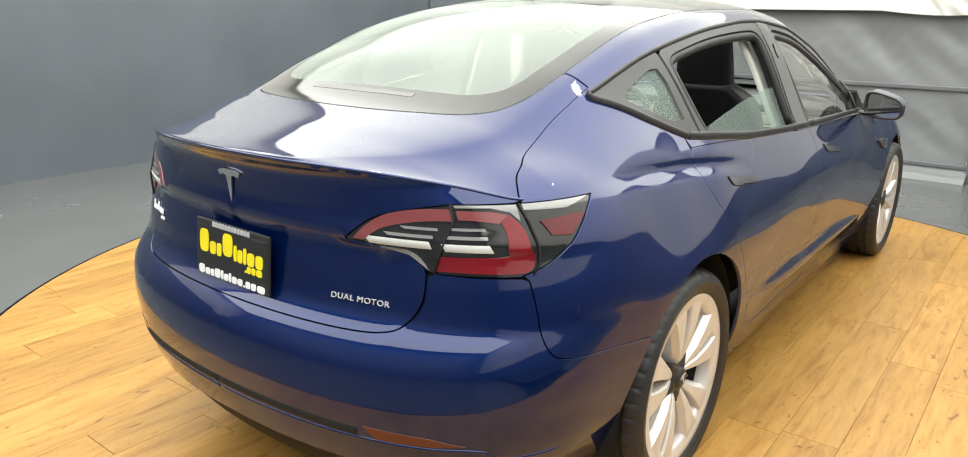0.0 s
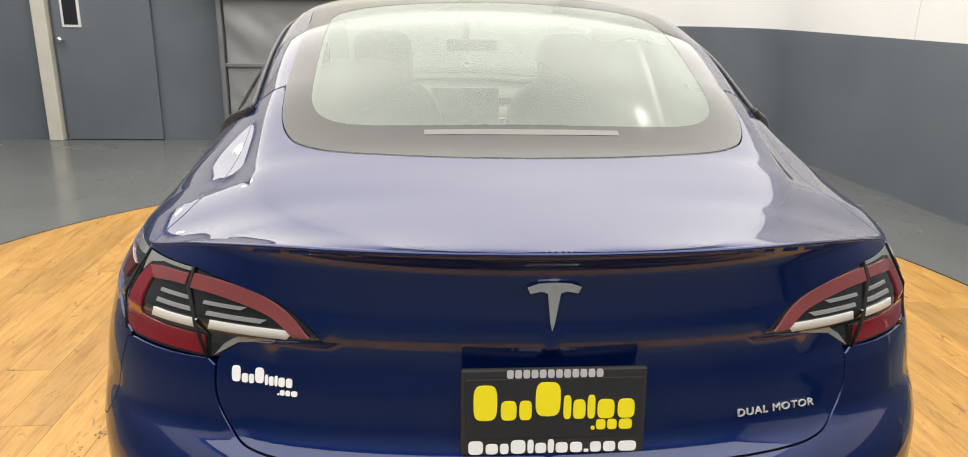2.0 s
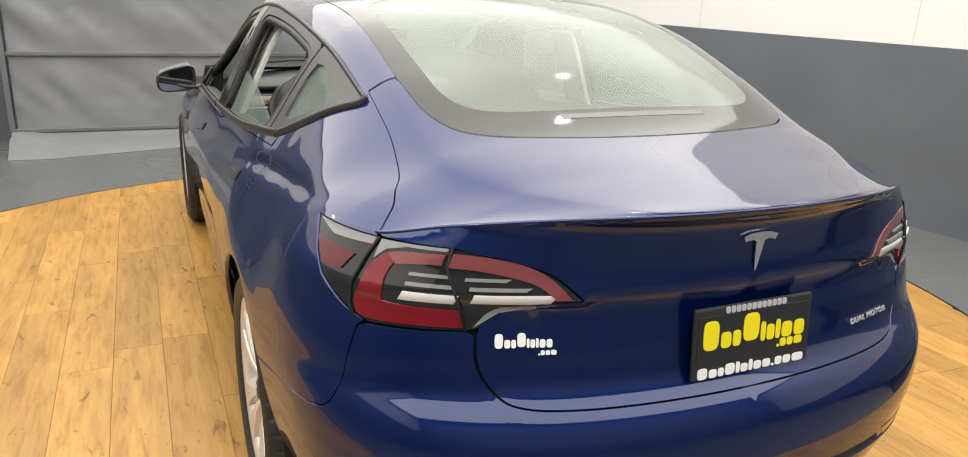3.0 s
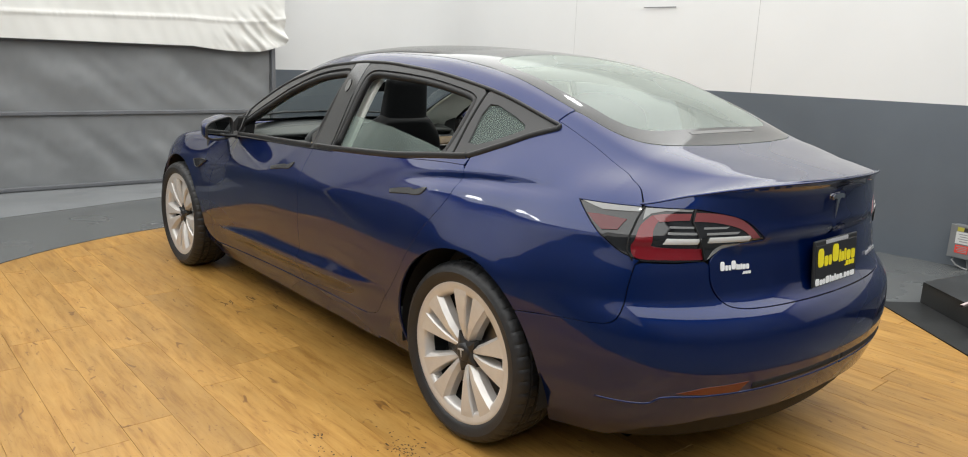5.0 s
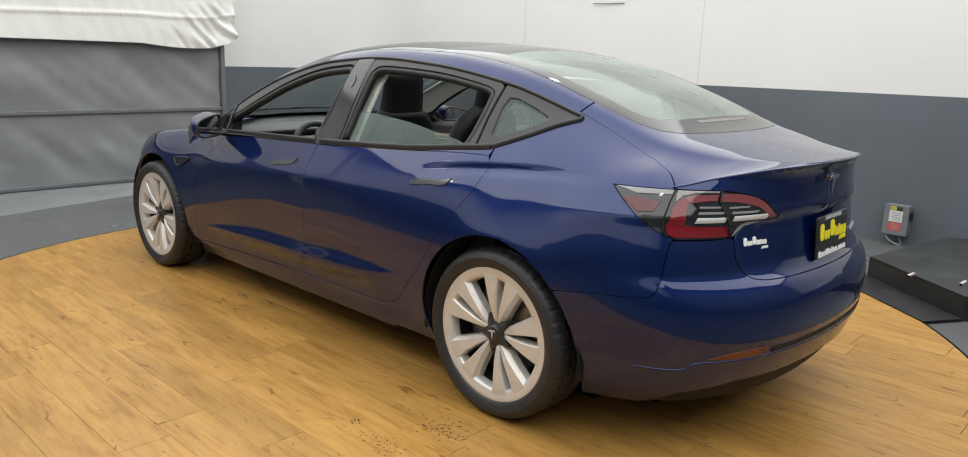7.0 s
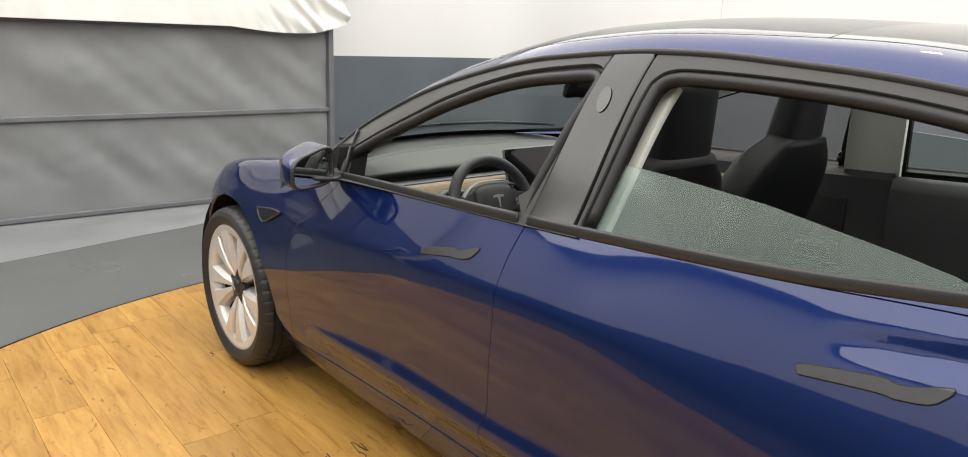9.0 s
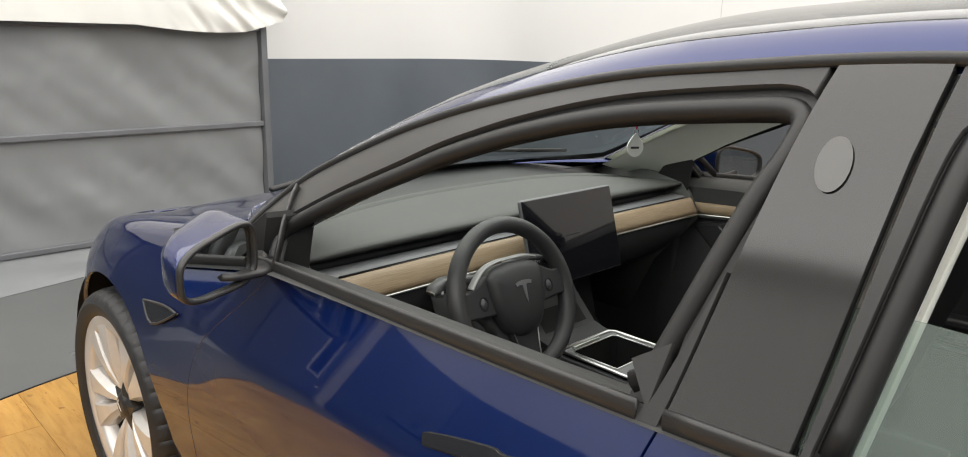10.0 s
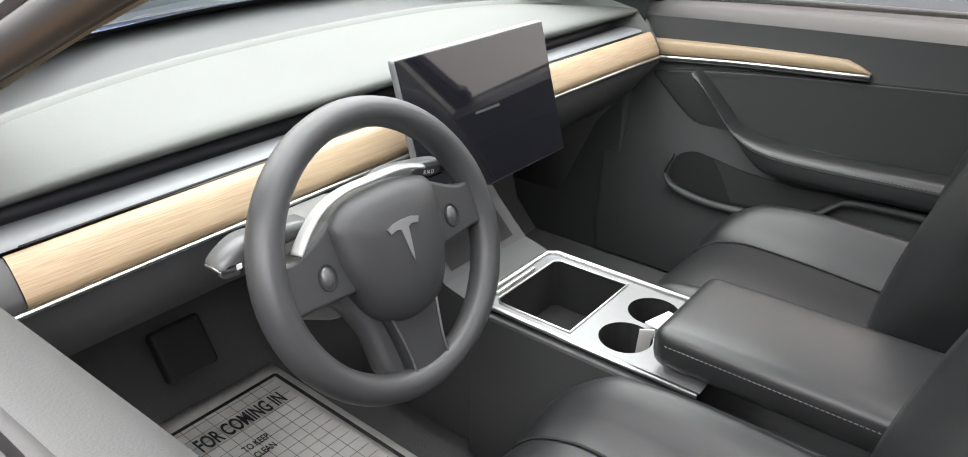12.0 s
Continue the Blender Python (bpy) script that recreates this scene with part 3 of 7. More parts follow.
def top(y, v):
    zb, zc, zr = ZB(y), ZC(y), ZR(y)
    xb = side_x(y, zb)
    xr = min(XR(y), xb * 0.93)
    e = 0.9 * min(1.0, (zr - zb) / 0.12)
    q = math.hypot(1, e)
    if v <= 1:
        k = min(1.0, max(0.0, (y + 0.72) / 0.2))
        dx = (side_x(y, zb + 0.01) - side_x(y, zb - 0.01)) / 0.02
        tx, tz = k * dx - (1 - k), k + (1 - k) * 0.15
        L = math.hypot(xb - xr, zr - zb)
        g = L / math.hypot(tx, tz)
        a, b = v, 1 - v
        h = (b * b * (1 + 2 * a), a * b * b, a * a * (3 - 2 * a), -a * a * b)
        return (h[0] * xb + h[1] * tx * g + h[2] * xr - h[3] * 0.9 * L / q, y, h[0] * zb + h[1] * tz * g + h[2] * zr + h[3] * 0.9 * L * e / q)
    a, b = v - 1, 2 - v
    L = xr
    h = (b * b * (1 + 2 * a), a * b * b, a * a * (3 - 2 * a), -a * a * b)
    return (h[0] * xr - h[1] * 0.35 * L / q - h[3] * L, y, h[0] * zr + h[1] * 0.35 * L * e / q + h[2] * zc)


# ---- panels ----
from mathutils.geometry import delaunay_2d_cdt


def sy(y, z):
    """The outline station of a point of the side at y."""
    if y < Y1:
        r = min(1.0, (Y1 - y) / (Y1 - YR(z)))
        return Y1 - float(np.interp(math.asin(r ** (PR / 2)), _th, _len))
    if y > Y2:
        r = min(1.0, (y - Y2) / (YF(z) - Y2))
        return Y2 + 1.4 * math.asin(r ** 1.6) / (math.pi / 2)
    return y


def sx(x, z):
    """The outline station of a point of the tail at x."""
    lo, hi = SMIN, -0.2
    for _ in range(24):
        m = (lo + hi) / 2
        if body(m, z)[0] < x:
            lo = m
        else:
            hi = m
    return (lo + hi) / 2


def S(*pts):
    return [(sy(p[0], p[1]), *p[1:]) for p in pts]


def smooth(pts, n=6):
    """A smooth line through a few points."""
    out = []
    P = [Vector((*p[:2], 0)) for p in pts]
    for i in range(len(P) - 1):
        p0, p1, p2, p3 = P[max(i - 1, 0)], P[i], P[i + 1], P[min(i + 2, len(P) - 1)]
        for k in range(n):
            t = k / n
            q = 0.5 * (2 * p1 + (p2 - p0) * t + (2 * p0 - 5 * p1 + 4 * p2 - p3) * t * t + (3 * p1 - p0 - 3 * p2 + p3) * t ** 3)
            out.append((q.x, q.y))
    return out + [(P[-1].x, P[-1].y)]


def dense(poly, step):
    out = []
    for i, p in enumerate(poly):
        q = poly[(i + 1) % len(poly)]
        keep = len(p) > 2 and len(q) > 2
        n = max(1, int(math.hypot(p[0] - q[0], p[1] - q[1]) / step))
        for k in range(n):
            f = k / n
            out.append((p[0] + f * (q[0] - p[0]), p[1] + f * (q[1] - p[1]), (len(p) > 2) if k == 0 else keep))
    return out


def area2(poly):
    return sum(p[0] * q[1] - q[0] * p[1] for p, q in zip(poly, poly[1:] + poly[:1]))


def shrink(poly, d):
    sg = 1 if area2(poly) > 0 else -1
    out, n = [], len(poly)
    for i, p in enumerate(poly):
        if len(p) > 2 and p[2]:
            out.append(p)
            continue
        a, b = poly[i - 1], poly[(i + 1) % n]
        e1, e2 = Vector((p[0] - a[0], p[1] - a[1])), Vector((b[0] - p[0], b[1] - p[1]))
        if e1.length < 1e-9 or e2.length < 1e-9:
            out.append(p)
            continue
        e1.normalize(), e2.normalize()
        n1, n2 = Vector((-e1.y, e1.x)), Vector((-e2.y, e2.x))
        m = n1 + n2
        m = m / max(0.35, m.length_squared / 2)
        out.append((p[0] + sg * d * m.x, p[1] + sg * d * m.y, *p[2:]))
    return out


def inside(x, y, poly):
    c, j = False, len(poly) - 1
    for i in range(len(poly)):
        yi, yj = poly[i][1], poly[j][1]
        if (yi > y) != (yj > y) and x < (poly[j][0] - poly[i][0]) * (y - yi) / (yj - yi) + poly[i][0]:
            c = not c
        j = i
    return c


def normal_at(fn, u, v, hu=0.004, hv=0.004):
    p0, p1 = Vector(fn(u - hu, v)), Vector(fn(u + hu, v))
    q0, q1 = Vector(fn(u, v - hv)), Vector(fn(u, v + hv))
    nn = (p1 - p0).cross(q1 - q0)
    if nn.length < 1e-12:
        nn = Vector((0, -1, 0.1))
    nn.normalize()
    c = (q0 + q1) / 2 - Vector((0, 1.3 if (q0 + q1).y > 0 else 0.2, 0.5))
    return -nn if nn.dot(c) < 0 else nn


def skin_data(fn, poly, sv=1.0, step=0.03, holes=(), gap=0.0007, depth=0.012, off=0.0):
    """Vertices, faces and normals of a panel cut out of a surface by a closed line, with turned-in edges."""
    poly = shrink(dense([(p[0], p[1] * sv, *p[2:]) for p in poly], step), gap)
    hs = [shrink(dense([(p[0], p[1] * sv) for p in h], step), -gap) for h in holes]
    pts = [(p[0], p[1]) for p in poly]
    edges = [(i, (i + 1) % len(poly)) for i in range(len(poly))]
    loops = [list(range(len(poly)))]
    for h in hs:
        b = len(pts)
        pts += [(p[0], p[1]) for p in h]
        edges += [(b + i, b + (i + 1) % len(h)) for i in range(len(h))]
        loops.append(list(range(b, b + len(h))))
    us, vs = [p[0] for p in poly], [p[1] for p in poly]
    inner = shrink(poly, step * 0.45)
    inh = [shrink(h, -step * 0.45) for h in hs]
    nu, nv = int((max(us) - min(us)) / step) + 1, int((max(vs) - min(vs)) / step) + 1
    for i in range(nu + 1):
        for j in range(nv + 1):
            x = min(us) + i * step + (0.5 * step if j % 2 else 0)
            y = min(vs) + j * step
            if inside(x, y, poly) and inside(x, y, inner) and not any(inside(x, y, h) for h in inh):
                pts.append((x, y))
    vo, _, fo, *_ = delaunay_2d_cdt([Vector(p) for p in pts], edges, [], 0, 1e-6)
    keep = []
    for f in fo:
        cx, cy = sum(vo[i].x for i in f) / 3, sum(vo[i].y for i in f) / 3
        if inside(cx, cy, poly) and not any(inside(cx, cy, h) for h in hs):
            keep.append(f)
    verts, norms, faces = [], [], []
    for p in vo:
        n_ = normal_at(fn, p.x, p.y / sv, 0.004, 0.004 / sv)
        P = Vector(fn(p.x, p.y / sv)) + n_ * off
        verts.append(P)
        norms.append(n_)
    for f in keep:
        a, b, c = (verts[i] for i in f)
        if (b - a).cross(c - a).dot(norms[f[0]]) < 0:
            f = f[::-1]
        faces.append(tuple(f))
    if depth:
        rim = {}
        for f in faces:
            for a, b in zip(f, f[1:] + f[:1]):
                rim[(a, b)] = rim.get((a, b), 0) + 1
        kept = [(p[0], p[1]) for p in poly if len(p) > 2 and p[2]]
        kept_set = {(round(x, 5), round(y, 5)) for x, y in kept}
        is_kept = [(round(p.x, 5), round(p.y, 5)) in kept_set for p in vo]
        for a, b in [k for k in rim if (k[1], k[0]) not in rim]:
            if is_kept[a] and is_kept[b]:
                continue
            t = verts[b] - verts[a]
            side = t.cross(norms[a])
            side = side.normalized() if side.length > 1e-9 else norms[a]
            i0 = len(verts)
            verts += [verts[a], verts[b], verts[b] - norms[b] * depth, verts[a] - norms[a] * depth]
            norms += [(side + norms[a]).normalized(), (side + norms[b]).normalized(), side, side]
            faces.append((i0 + 1, i0, i0 + 3, i0 + 2))
    return verts, faces, norms


def flip(data):
    v, f, n_ = data
    return [Vector((-p.x, p.y, p.z)) for p in v], [t[::-1] for t in f], [Vector((-q.x, q.y, q.z)) for q in n_]


def joined(*datas):
    v, f, n_ = [], [], []
    for d in datas:
        b = len(v)
        v += d[0]
        f += [tuple(i + b for i in t) for t in d[1]]
        n_ += d[2]
    return v, f, n_


def skin(name, datas, material, parent, both="pair", label=""):
    """Panel object(s) from left-hand pieces: a pair left and right, one piece over both halves, or one side."""
    d = joined(*datas)
    d = ([Vector((-p.x, p.y, p.z)) for p in d[0]], [t[::-1] for t in d[1]], [Vector((-q.x, q.y, q.z)) for q in d[2]])
    if both == "join":
        d = joined(d, flip(d))
        return link_mesh(name, d[0], d[1], material, parent, True, d[2], label)
    left = link_mesh(name, d[0], d[1], material, parent, True, d[2], label)
    if both == "left":
        return left
    e = flip(d)
    return left, link_mesh(name, e[0], e[1], material, parent, True, e[2], label)


# ---- more materials ----
M_GLOSSB = mat("gloss_black", (0.010, 0.010, 0.011), 0.12, coat=0.4)
M_SATIN = mat("satin_black_trim", (0.024, 0.0235, 0.0235), 0.40, bump=0.08, bscale=400, spec=0.5)
M_PILLAR = mat("gloss_black_cover", (0.014, 0.014, 0.014), 0.11, spec=0.7)
M_HANDLE = mat("handle_black", (0.010, 0.010, 0.012), 0.16, spec=1.0)
M_SEAL = mat("window_rubber", (0.014, 0.0135, 0.0135), 0.5, var=0.1, scale=10)
M_RUBBER = mat("tyre_rubber", (0.018, 0.018, 0.019), 0.5, var=0.25, scale=30, bump=0.2, bscale=300)
M_SILVER = mat("silver_wheel_paint", (0.66, 0.635, 0.605), 0.34, 0.35, 0.2, var=0.05, scale=20)
M_LETTER = mat("satin_silver", (0.62, 0.62, 0.62), 0.4, 0.3)
M_CHROME = mat("chrome", (0.82, 0.82, 0.83), 0.09, 1.0)
M_STEEL = mat("brake_steel", (0.25, 0.24, 0.23), 0.35, 0.9, var=0.2, scale=40)
M_RED = mat("red_lens", (0.17, 0.005, 0.010), 0.08, coat=0.5)
M_REDPALE = mat("pale_red_lens", (0.20, 0.05, 0.052), 0.10, coat=0.6)
M_SMOKE = mat("smoked_lens", (0.014, 0.014, 0.015), 0.06, coat=0.5)
M_CLEAR = mat("clear_lens_rim", (0.22, 0.22, 0.215), 0.06, coat=1.0)
M_WHITEBAR = mat("white_light_guide", (0.72, 0.72, 0.70), 0.15, coat=0.5)
# near-black for black parts and joints, and for shade painted into recesses
M_BLACKHOLE = mat("black_and_shade", (0.006, 0.006, 0.006), 0.8)
M_GLASSROOF = glass_mat("roof_glass", (0.30, 0.305, 0.305))
# mirror share is low; the bright ceiling's reflection is painted as the veil
M_GLASSREAR = glass_mat("rear_glass", (0.68, 0.73, 0.69), rough=0.08, haze=0.32, f0=0.03, veil_col=(0.48, 0.52, 0.485))
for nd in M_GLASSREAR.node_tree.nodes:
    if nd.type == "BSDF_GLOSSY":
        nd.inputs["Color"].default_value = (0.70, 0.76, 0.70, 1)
# milky reflection of the white walls put into the veil colour
M_GLASSPANE = glass_mat("veiled_side_glass", (0.83, 0.92, 0.87), rough=0.12, haze=0.33, f0=0.025, veil_col=(0.245, 0.295, 0.272))
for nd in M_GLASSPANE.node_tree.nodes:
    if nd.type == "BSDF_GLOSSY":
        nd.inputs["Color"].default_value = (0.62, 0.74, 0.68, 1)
M_GLASSSIDE = glass_mat("side_glass", (0.84, 0.89, 0.87), haze=0.012, f0=0.06)
M_FRITG = mat("black_glass_edge", (0.012, 0.012, 0.012), 0.06, coat=0.0)
M_FRIT = mat("glass_edge_black", (0.020, 0.020, 0.020), 0.35)

# ---- car body ----
car = tagged(new("car"), "dark blue four-door electric sedan parked on the turntable", "car")
ARCH = 0.385


def arch(cy, a0, a1, r=ARCH, n=22):
    return [(cy + r * math.cos(radians(a0 + (a1 - a0) * k / n)), 0.338 + r * math.sin(radians(a0 + (a1 - a0) * k / n))) for k in range(n + 1)]


def belt(y0, y1, n=12, keep=False):
    out = []
    for k in range(n + 1):
        y = y0 + (y1 - y0) * k / n
        out.append((y, ZB(y), True) if keep else (y, ZB(y)))
    return out


DOOR_R = smooth([(0.118, 0.985), (0.115, 0.95), (0.15, 0.85), (0.27, 0.69), (0.395, 0.515), (0.51, 0.395), (0.58, 0.325), (0.66, 0.296), (0.75, 0.29)], 5)
DOOR_B = smooth([(1.275, 0.285), (1.27, 0.36), (1.24, 0.49), (1.208, 0.70), (1.203, 0.86), (1.185, 0.947)], 5)
DOOR_F = smooth([(2.07, 0.916), (2.11, 0.86), (2.285, 0.70), (2.338, 0.57), (2.37, 0.38), (2.385, 0.255)], 5)
rear_doors = skin("rear_door", [skin_data(body, S(*(DOOR_R + DOOR_B + belt(1.17, 0.13))), gap=0.0018, step=0.0115), skin_data(top, [(0.64, 0.0), (0.40, 0.0), (0.26, 0.0), (0.130, 0.0), (0.122, 0.098), (0.14, 0.100), (0.22, 0.073), (0.40, 0.043), (0.64, 0.026)], sv=0.45, step=0.0115)], M_BLUE, car)
front_doors = skin("front_door", [skin_data(body, S(*(DOOR_B[::-1] + DOOR_F[::-1] + belt(2.06, 1.2))), gap=0.0018, step=0.0115)], M_BLUE, car)
skin("sill", [skin_data(body, S((0.64, 0.175), (1.4, 0.168), (2.44, 0.17), (2.48, 0.25), (2.385, 0.25), (1.275, 0.28), (0.75, 0.285), (0.66, 0.29)), depth=0.03)], M_BLUE, car)
# rear quarter: side and the shoulder above it
T_TRUNK = [(-0.62, 0.0), (-0.576, 0.32), (-0.528, 0.50), (-0.47, 0.66), (-0.348, 0.79), (-0.24, 0.83), (-0.144, 0.86)]
T_DLO_LOW = [(-0.168, 0.82), (-0.156, 0.68), (-0.048, 0.40), (0.04, 0.24), (0.12, 0.11)]
LAMP_LOW = [(-0.655, 0.812), (-0.60, 0.838), (-0.528, 0.89), (-0.43, 0.966)]
QUARTER = (DOOR_R[:-4] + [(0.64, 0.19), (0.358, 0.19)] + arch(0, -22.5, 139.5) + smooth([(-0.293, 0.588), (-0.473, 0.61), (-0.60, 0.62), (-0.642, 0.645), (-0.645, 0.72), (-0.648, 0.80)], 4)
           + smooth(LAMP_LOW, 4) + [(-0.53, 0.966), (-0.62, 0.9665)])
B_KEEP = belt(-0.615, 0.118, 14, True)
skin("quarter_panel", [skin_data(body, S(*(QUARTER + B_KEEP)), step=0.013),
                       skin_data(top, [(y, 0.0, True) for y, _, _ in B_KEEP[::-1]] + smooth(T_TRUNK, 4)[1:] + smooth(T_DLO_LOW, 3), sv=0.45, step=0.018)], M_BLUE, car)
# rear bumper
BUMP = ([(SMIN, 0.335, True)] + [(sx(0.26, 0.325), 0.325), (sx(0.56, 0.315), 0.315), (sx(0.70, 0.27), 0.27)] + S((-0.56, 0.205), (-0.362, 0.19))
        + S(*arch(0, 201.5, 140.5)) + S(*smooth([(-0.297, 0.585), (-0.473, 0.6085), (-0.60, 0.6185), (-0.6435, 0.6435), (-0.6465, 0.72), (-0.650, 0.80)], 4))
        + [(sx(0.75, 0.806), 0.806), (sx(0.66, 0.806), 0.806), (sx(0.585, 0.81), 0.81)]
        + smooth([(-0.915, 0.80), (-0.925, 0.74), (-0.962, 0.686), (-1.01, 0.667), (-1.11, 0.6612), (-1.3, 0.6602)], 5) + [(SMIN, 0.6602, True)])
bumper = skin("rear_bumper", [skin_data(body, BUMP)], M_BLUE, car, "join")
skin("valance", [skin_data(body, [(SMIN, 0.215, True), (sx(0.5, 0.215), 0.215), (sx(0.66, 0.205), 0.205)] + S((-0.56, 0.20)) + [(sx(0.70, 0.265), 0.265), (sx(0.56, 0.312), 0.312), (sx(0.26, 0.322), 0.322), (SMIN, 0.332, True)], off=-0.012, depth=0.03)],
     mat("matt_black_valance", (0.012, 0.012, 0.013), 0.65, bump=0.15, bscale=300, spec=0.25), car, "join", "matt black plastic lower valance")
# boot lid: tail face and deck
GLASS_LOW = [(2.0, -0.525), (1.72, -0.516), (1.44, -0.48), (1.30, -0.44), (1.22, -0.39), (1.16, -0.30), (1.14, -0.165)]
TRUNKA = ([(SMIN, 0.662, True)] + smooth([(-1.3, 0.662), (-1.11, 0.663), (-1.01, 0.669), (-0.965, 0.688), (-0.93, 0.742), (-0.92, 0.80), (-0.925, 0.82)], 5)
          + [(-0.955, 0.845), (sx(0.46, 0.856), 0.856), (sx(0.375, 0.863), 0.863)] + smooth([(sx(0.375, 0.87), 0.87), (sx(0.40, 0.895), 0.895), (sx(0.445, 0.927), 0.927), (sx(0.52, 0.95), 0.95), (sx(0.60, 0.966), 0.966)], 4)
          + S((-0.70, 0.9665), (-0.632, 0.9675)))
YL = -0.9065
lip = []
for k in range(41):
    y = -0.615 - (-YL - 0.615) * k / 40
    lip.append((sy(y, ZB(y)), ZB(y), True))
deck = [(y, 0.0, True) for y in [YL + (-YL - 0.62) * k / 40 for k in range(41)]] + [(p[0], p[1]) for p in smooth([(-0.6222, 0.0), (-0.579, 0.32), (-0.531, 0.502), (-0.473, 0.663), (-0.35, 0.794), (-0.24, 0.834), (-0.147, 0.864)], 4)[1:]]
deck += [(-0.158, 1.0), (-0.165, 1.13)] + [(y - 0.004, v) for v, y in smooth([(v, y) for v, y in GLASS_LOW[::-1]], 4)[1:-1]] + [(-0.529, 2.0, True), (YL, 2.0, True)]
boot = skin("boot_lid", [skin_data(body, TRUNKA + lip + [(SMIN, ZB(YL), True)]), skin_data(top, deck, sv=0.35, step=0.018)], M_BLUE, car, "join")
# front wings, bonnet and front bumper
F_KEEP = belt(2.08, 3.3, 20, True)
FENDER = DOOR_F + [(2.40, 0.24), (2.475, 0.235)] + arch(2.875, 194, 30) + [(3.27, 0.62), (3.3, 0.70)] + F_KEEP[::-1]
HOOD_SIDE = [(2.30, 0.42), (2.45, 0.40), (2.8, 0.36), (3.1, 0.34), (3.3, 0.32)]
skin("front_wing", [skin_data(body, S(*FENDER)), skin_data(top, [(y, 0.0, True) for y, _, _ in F_KEEP if y > 2.27] + smooth(HOOD_SIDE, 4)[::-1], sv=0.45)], M_BLUE, car)
skin("bonnet", [skin_data(top, [(2.66, 2.0, True), (3.48, 2.0, True), (3.46, 1.2), (3.40, 0.7), (3.3, 0.325)] + [(y, v + 0.004) for y, v in smooth(HOOD_SIDE, 4)[::-1]] + [(2.36, 0.6), (2.46, 1.0), (2.58, 1.4), (2.65, 1.8)], sv=0.4)], M_BLUE, car, "join")
skin("front_bumper", [skin_data(body, [(4.1, 0.20, True), (3.7, 0.2)] + S((3.235, 0.20)) + S(*arch(2.875, -20, 28)) + S((3.275, 0.62), (3.305, 0.70), (3.31, 0.775)) + [(3.6, 0.73), (3.85, 0.70), (4.1, 0.68, True)])], M_BLUE, car, "join")
skin("underbody", [skin_data(lambda u, v: (v, u, 0.19), [(-0.6, 0.0, True), (-0.6, 0.66), (3.3, 0.68), (3.3, 0.0, True)], step=0.25, depth=0)], M_BLACKHOLE, car, "join")
# added near-black sheets that stand in for the shade behind the panel joints
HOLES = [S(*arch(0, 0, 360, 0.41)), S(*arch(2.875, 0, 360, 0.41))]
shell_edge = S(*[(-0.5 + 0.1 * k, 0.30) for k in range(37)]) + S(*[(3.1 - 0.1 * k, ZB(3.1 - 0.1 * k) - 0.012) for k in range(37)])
skin("joint_backing", [skin_data(body, shell_edge, step=0.05, holes=HOLES, depth=0, off=-0.016)], M_BLACKHOLE, car)
skin("tail_backing", [skin_data(body, [(SMIN, 0.36, True), (-0.9, 0.36), (-0.55, 0.36), (-0.55, 0.94), (-0.9, 0.955), (-1.2, 1.0), (SMIN, 1.02, True)], step=0.05, depth=0, off=-0.022)], M_BLACKHOLE, car, "join")
skin("deck_backing", [skin_data(top, [(-0.86, 2.0, True), (-0.80, 0.6), (-0.60, 0.15), (-0.15, 0.7), (-0.15, 1.2), (-0.5, 1.6), (-0.53, 2.0, True)], sv=0.4, step=0.05, depth=0, off=-0.02)], M_BLACKHOLE, car, "join")

# roof rails, glass and window frames


def vz(y, z):
    """The section parameter of the upper body at height z."""
    lo, hi = 0.0, 1.0
    for _ in range(22):
        m = (lo + hi) / 2
        if top(y, m)[2] < z:
            lo = m
        else:
            hi = m
    return lo


DLO_TOP = [(2.262, 0.02), (2.258, 0.50), (2.21, 0.79), (2.09, 0.88), (1.908, 0.900), (1.788, 0.896), (1.668, 0.900), (1.536, 0.898), (1.40, 0.896), (1.27, 0.894), (1.128, 0.896), (0.996, 0.900), (0.84, 0.90), (0.684, 0.885), (0.408, 0.86), (0.132, 0.84), (-0.036, 0.82), (-0.168, 0.80)]
DLO_V = pch([p[0] for p in DLO_TOP[::-1]], [p[1] for p in DLO_TOP[::-1]])
VG = [(-0.158, 1.165), (0.06, 1.185), (0.3, 1.18), (0.58, 1.15), (0.9, 1.095), (1.2, 1.06), (1.6, 1.045), (2.1, 1.04), (2.40, 1.0)]
RAIL = smooth(DLO_TOP, 5) + [(-0.142, 0.87), (-0.152, 1.0)] + smooth(VG, 5) + [(2.37, 0.72), (2.30, 0.40), (2.275, 0.02)]
skin("roof_rail", [skin_data(top, RAIL, sv=0.45, depth=0.02)], M_BLUE, car)
SEAM1, SEAM2 = 0.66, 1.58


def vg(y):
    return pch([p[0] for p in VG], [p[1] for p in VG])(y) + 0.008


def glass_poly(y0, y1, bow0=0.0, bow1=0.0, n=8):
    side = [(y0 + (y1 - y0) * k / n, vg(y0 + (y1 - y0) * k / n)) for k in range(n + 1)]
    return [(y0 + bow0, 2.0, True), (y0 + bow0 * 0.8, 1.5)] + side + [(y1 + bow1 * 0.8, 1.5), (y1 + bow1, 2.0, True)]


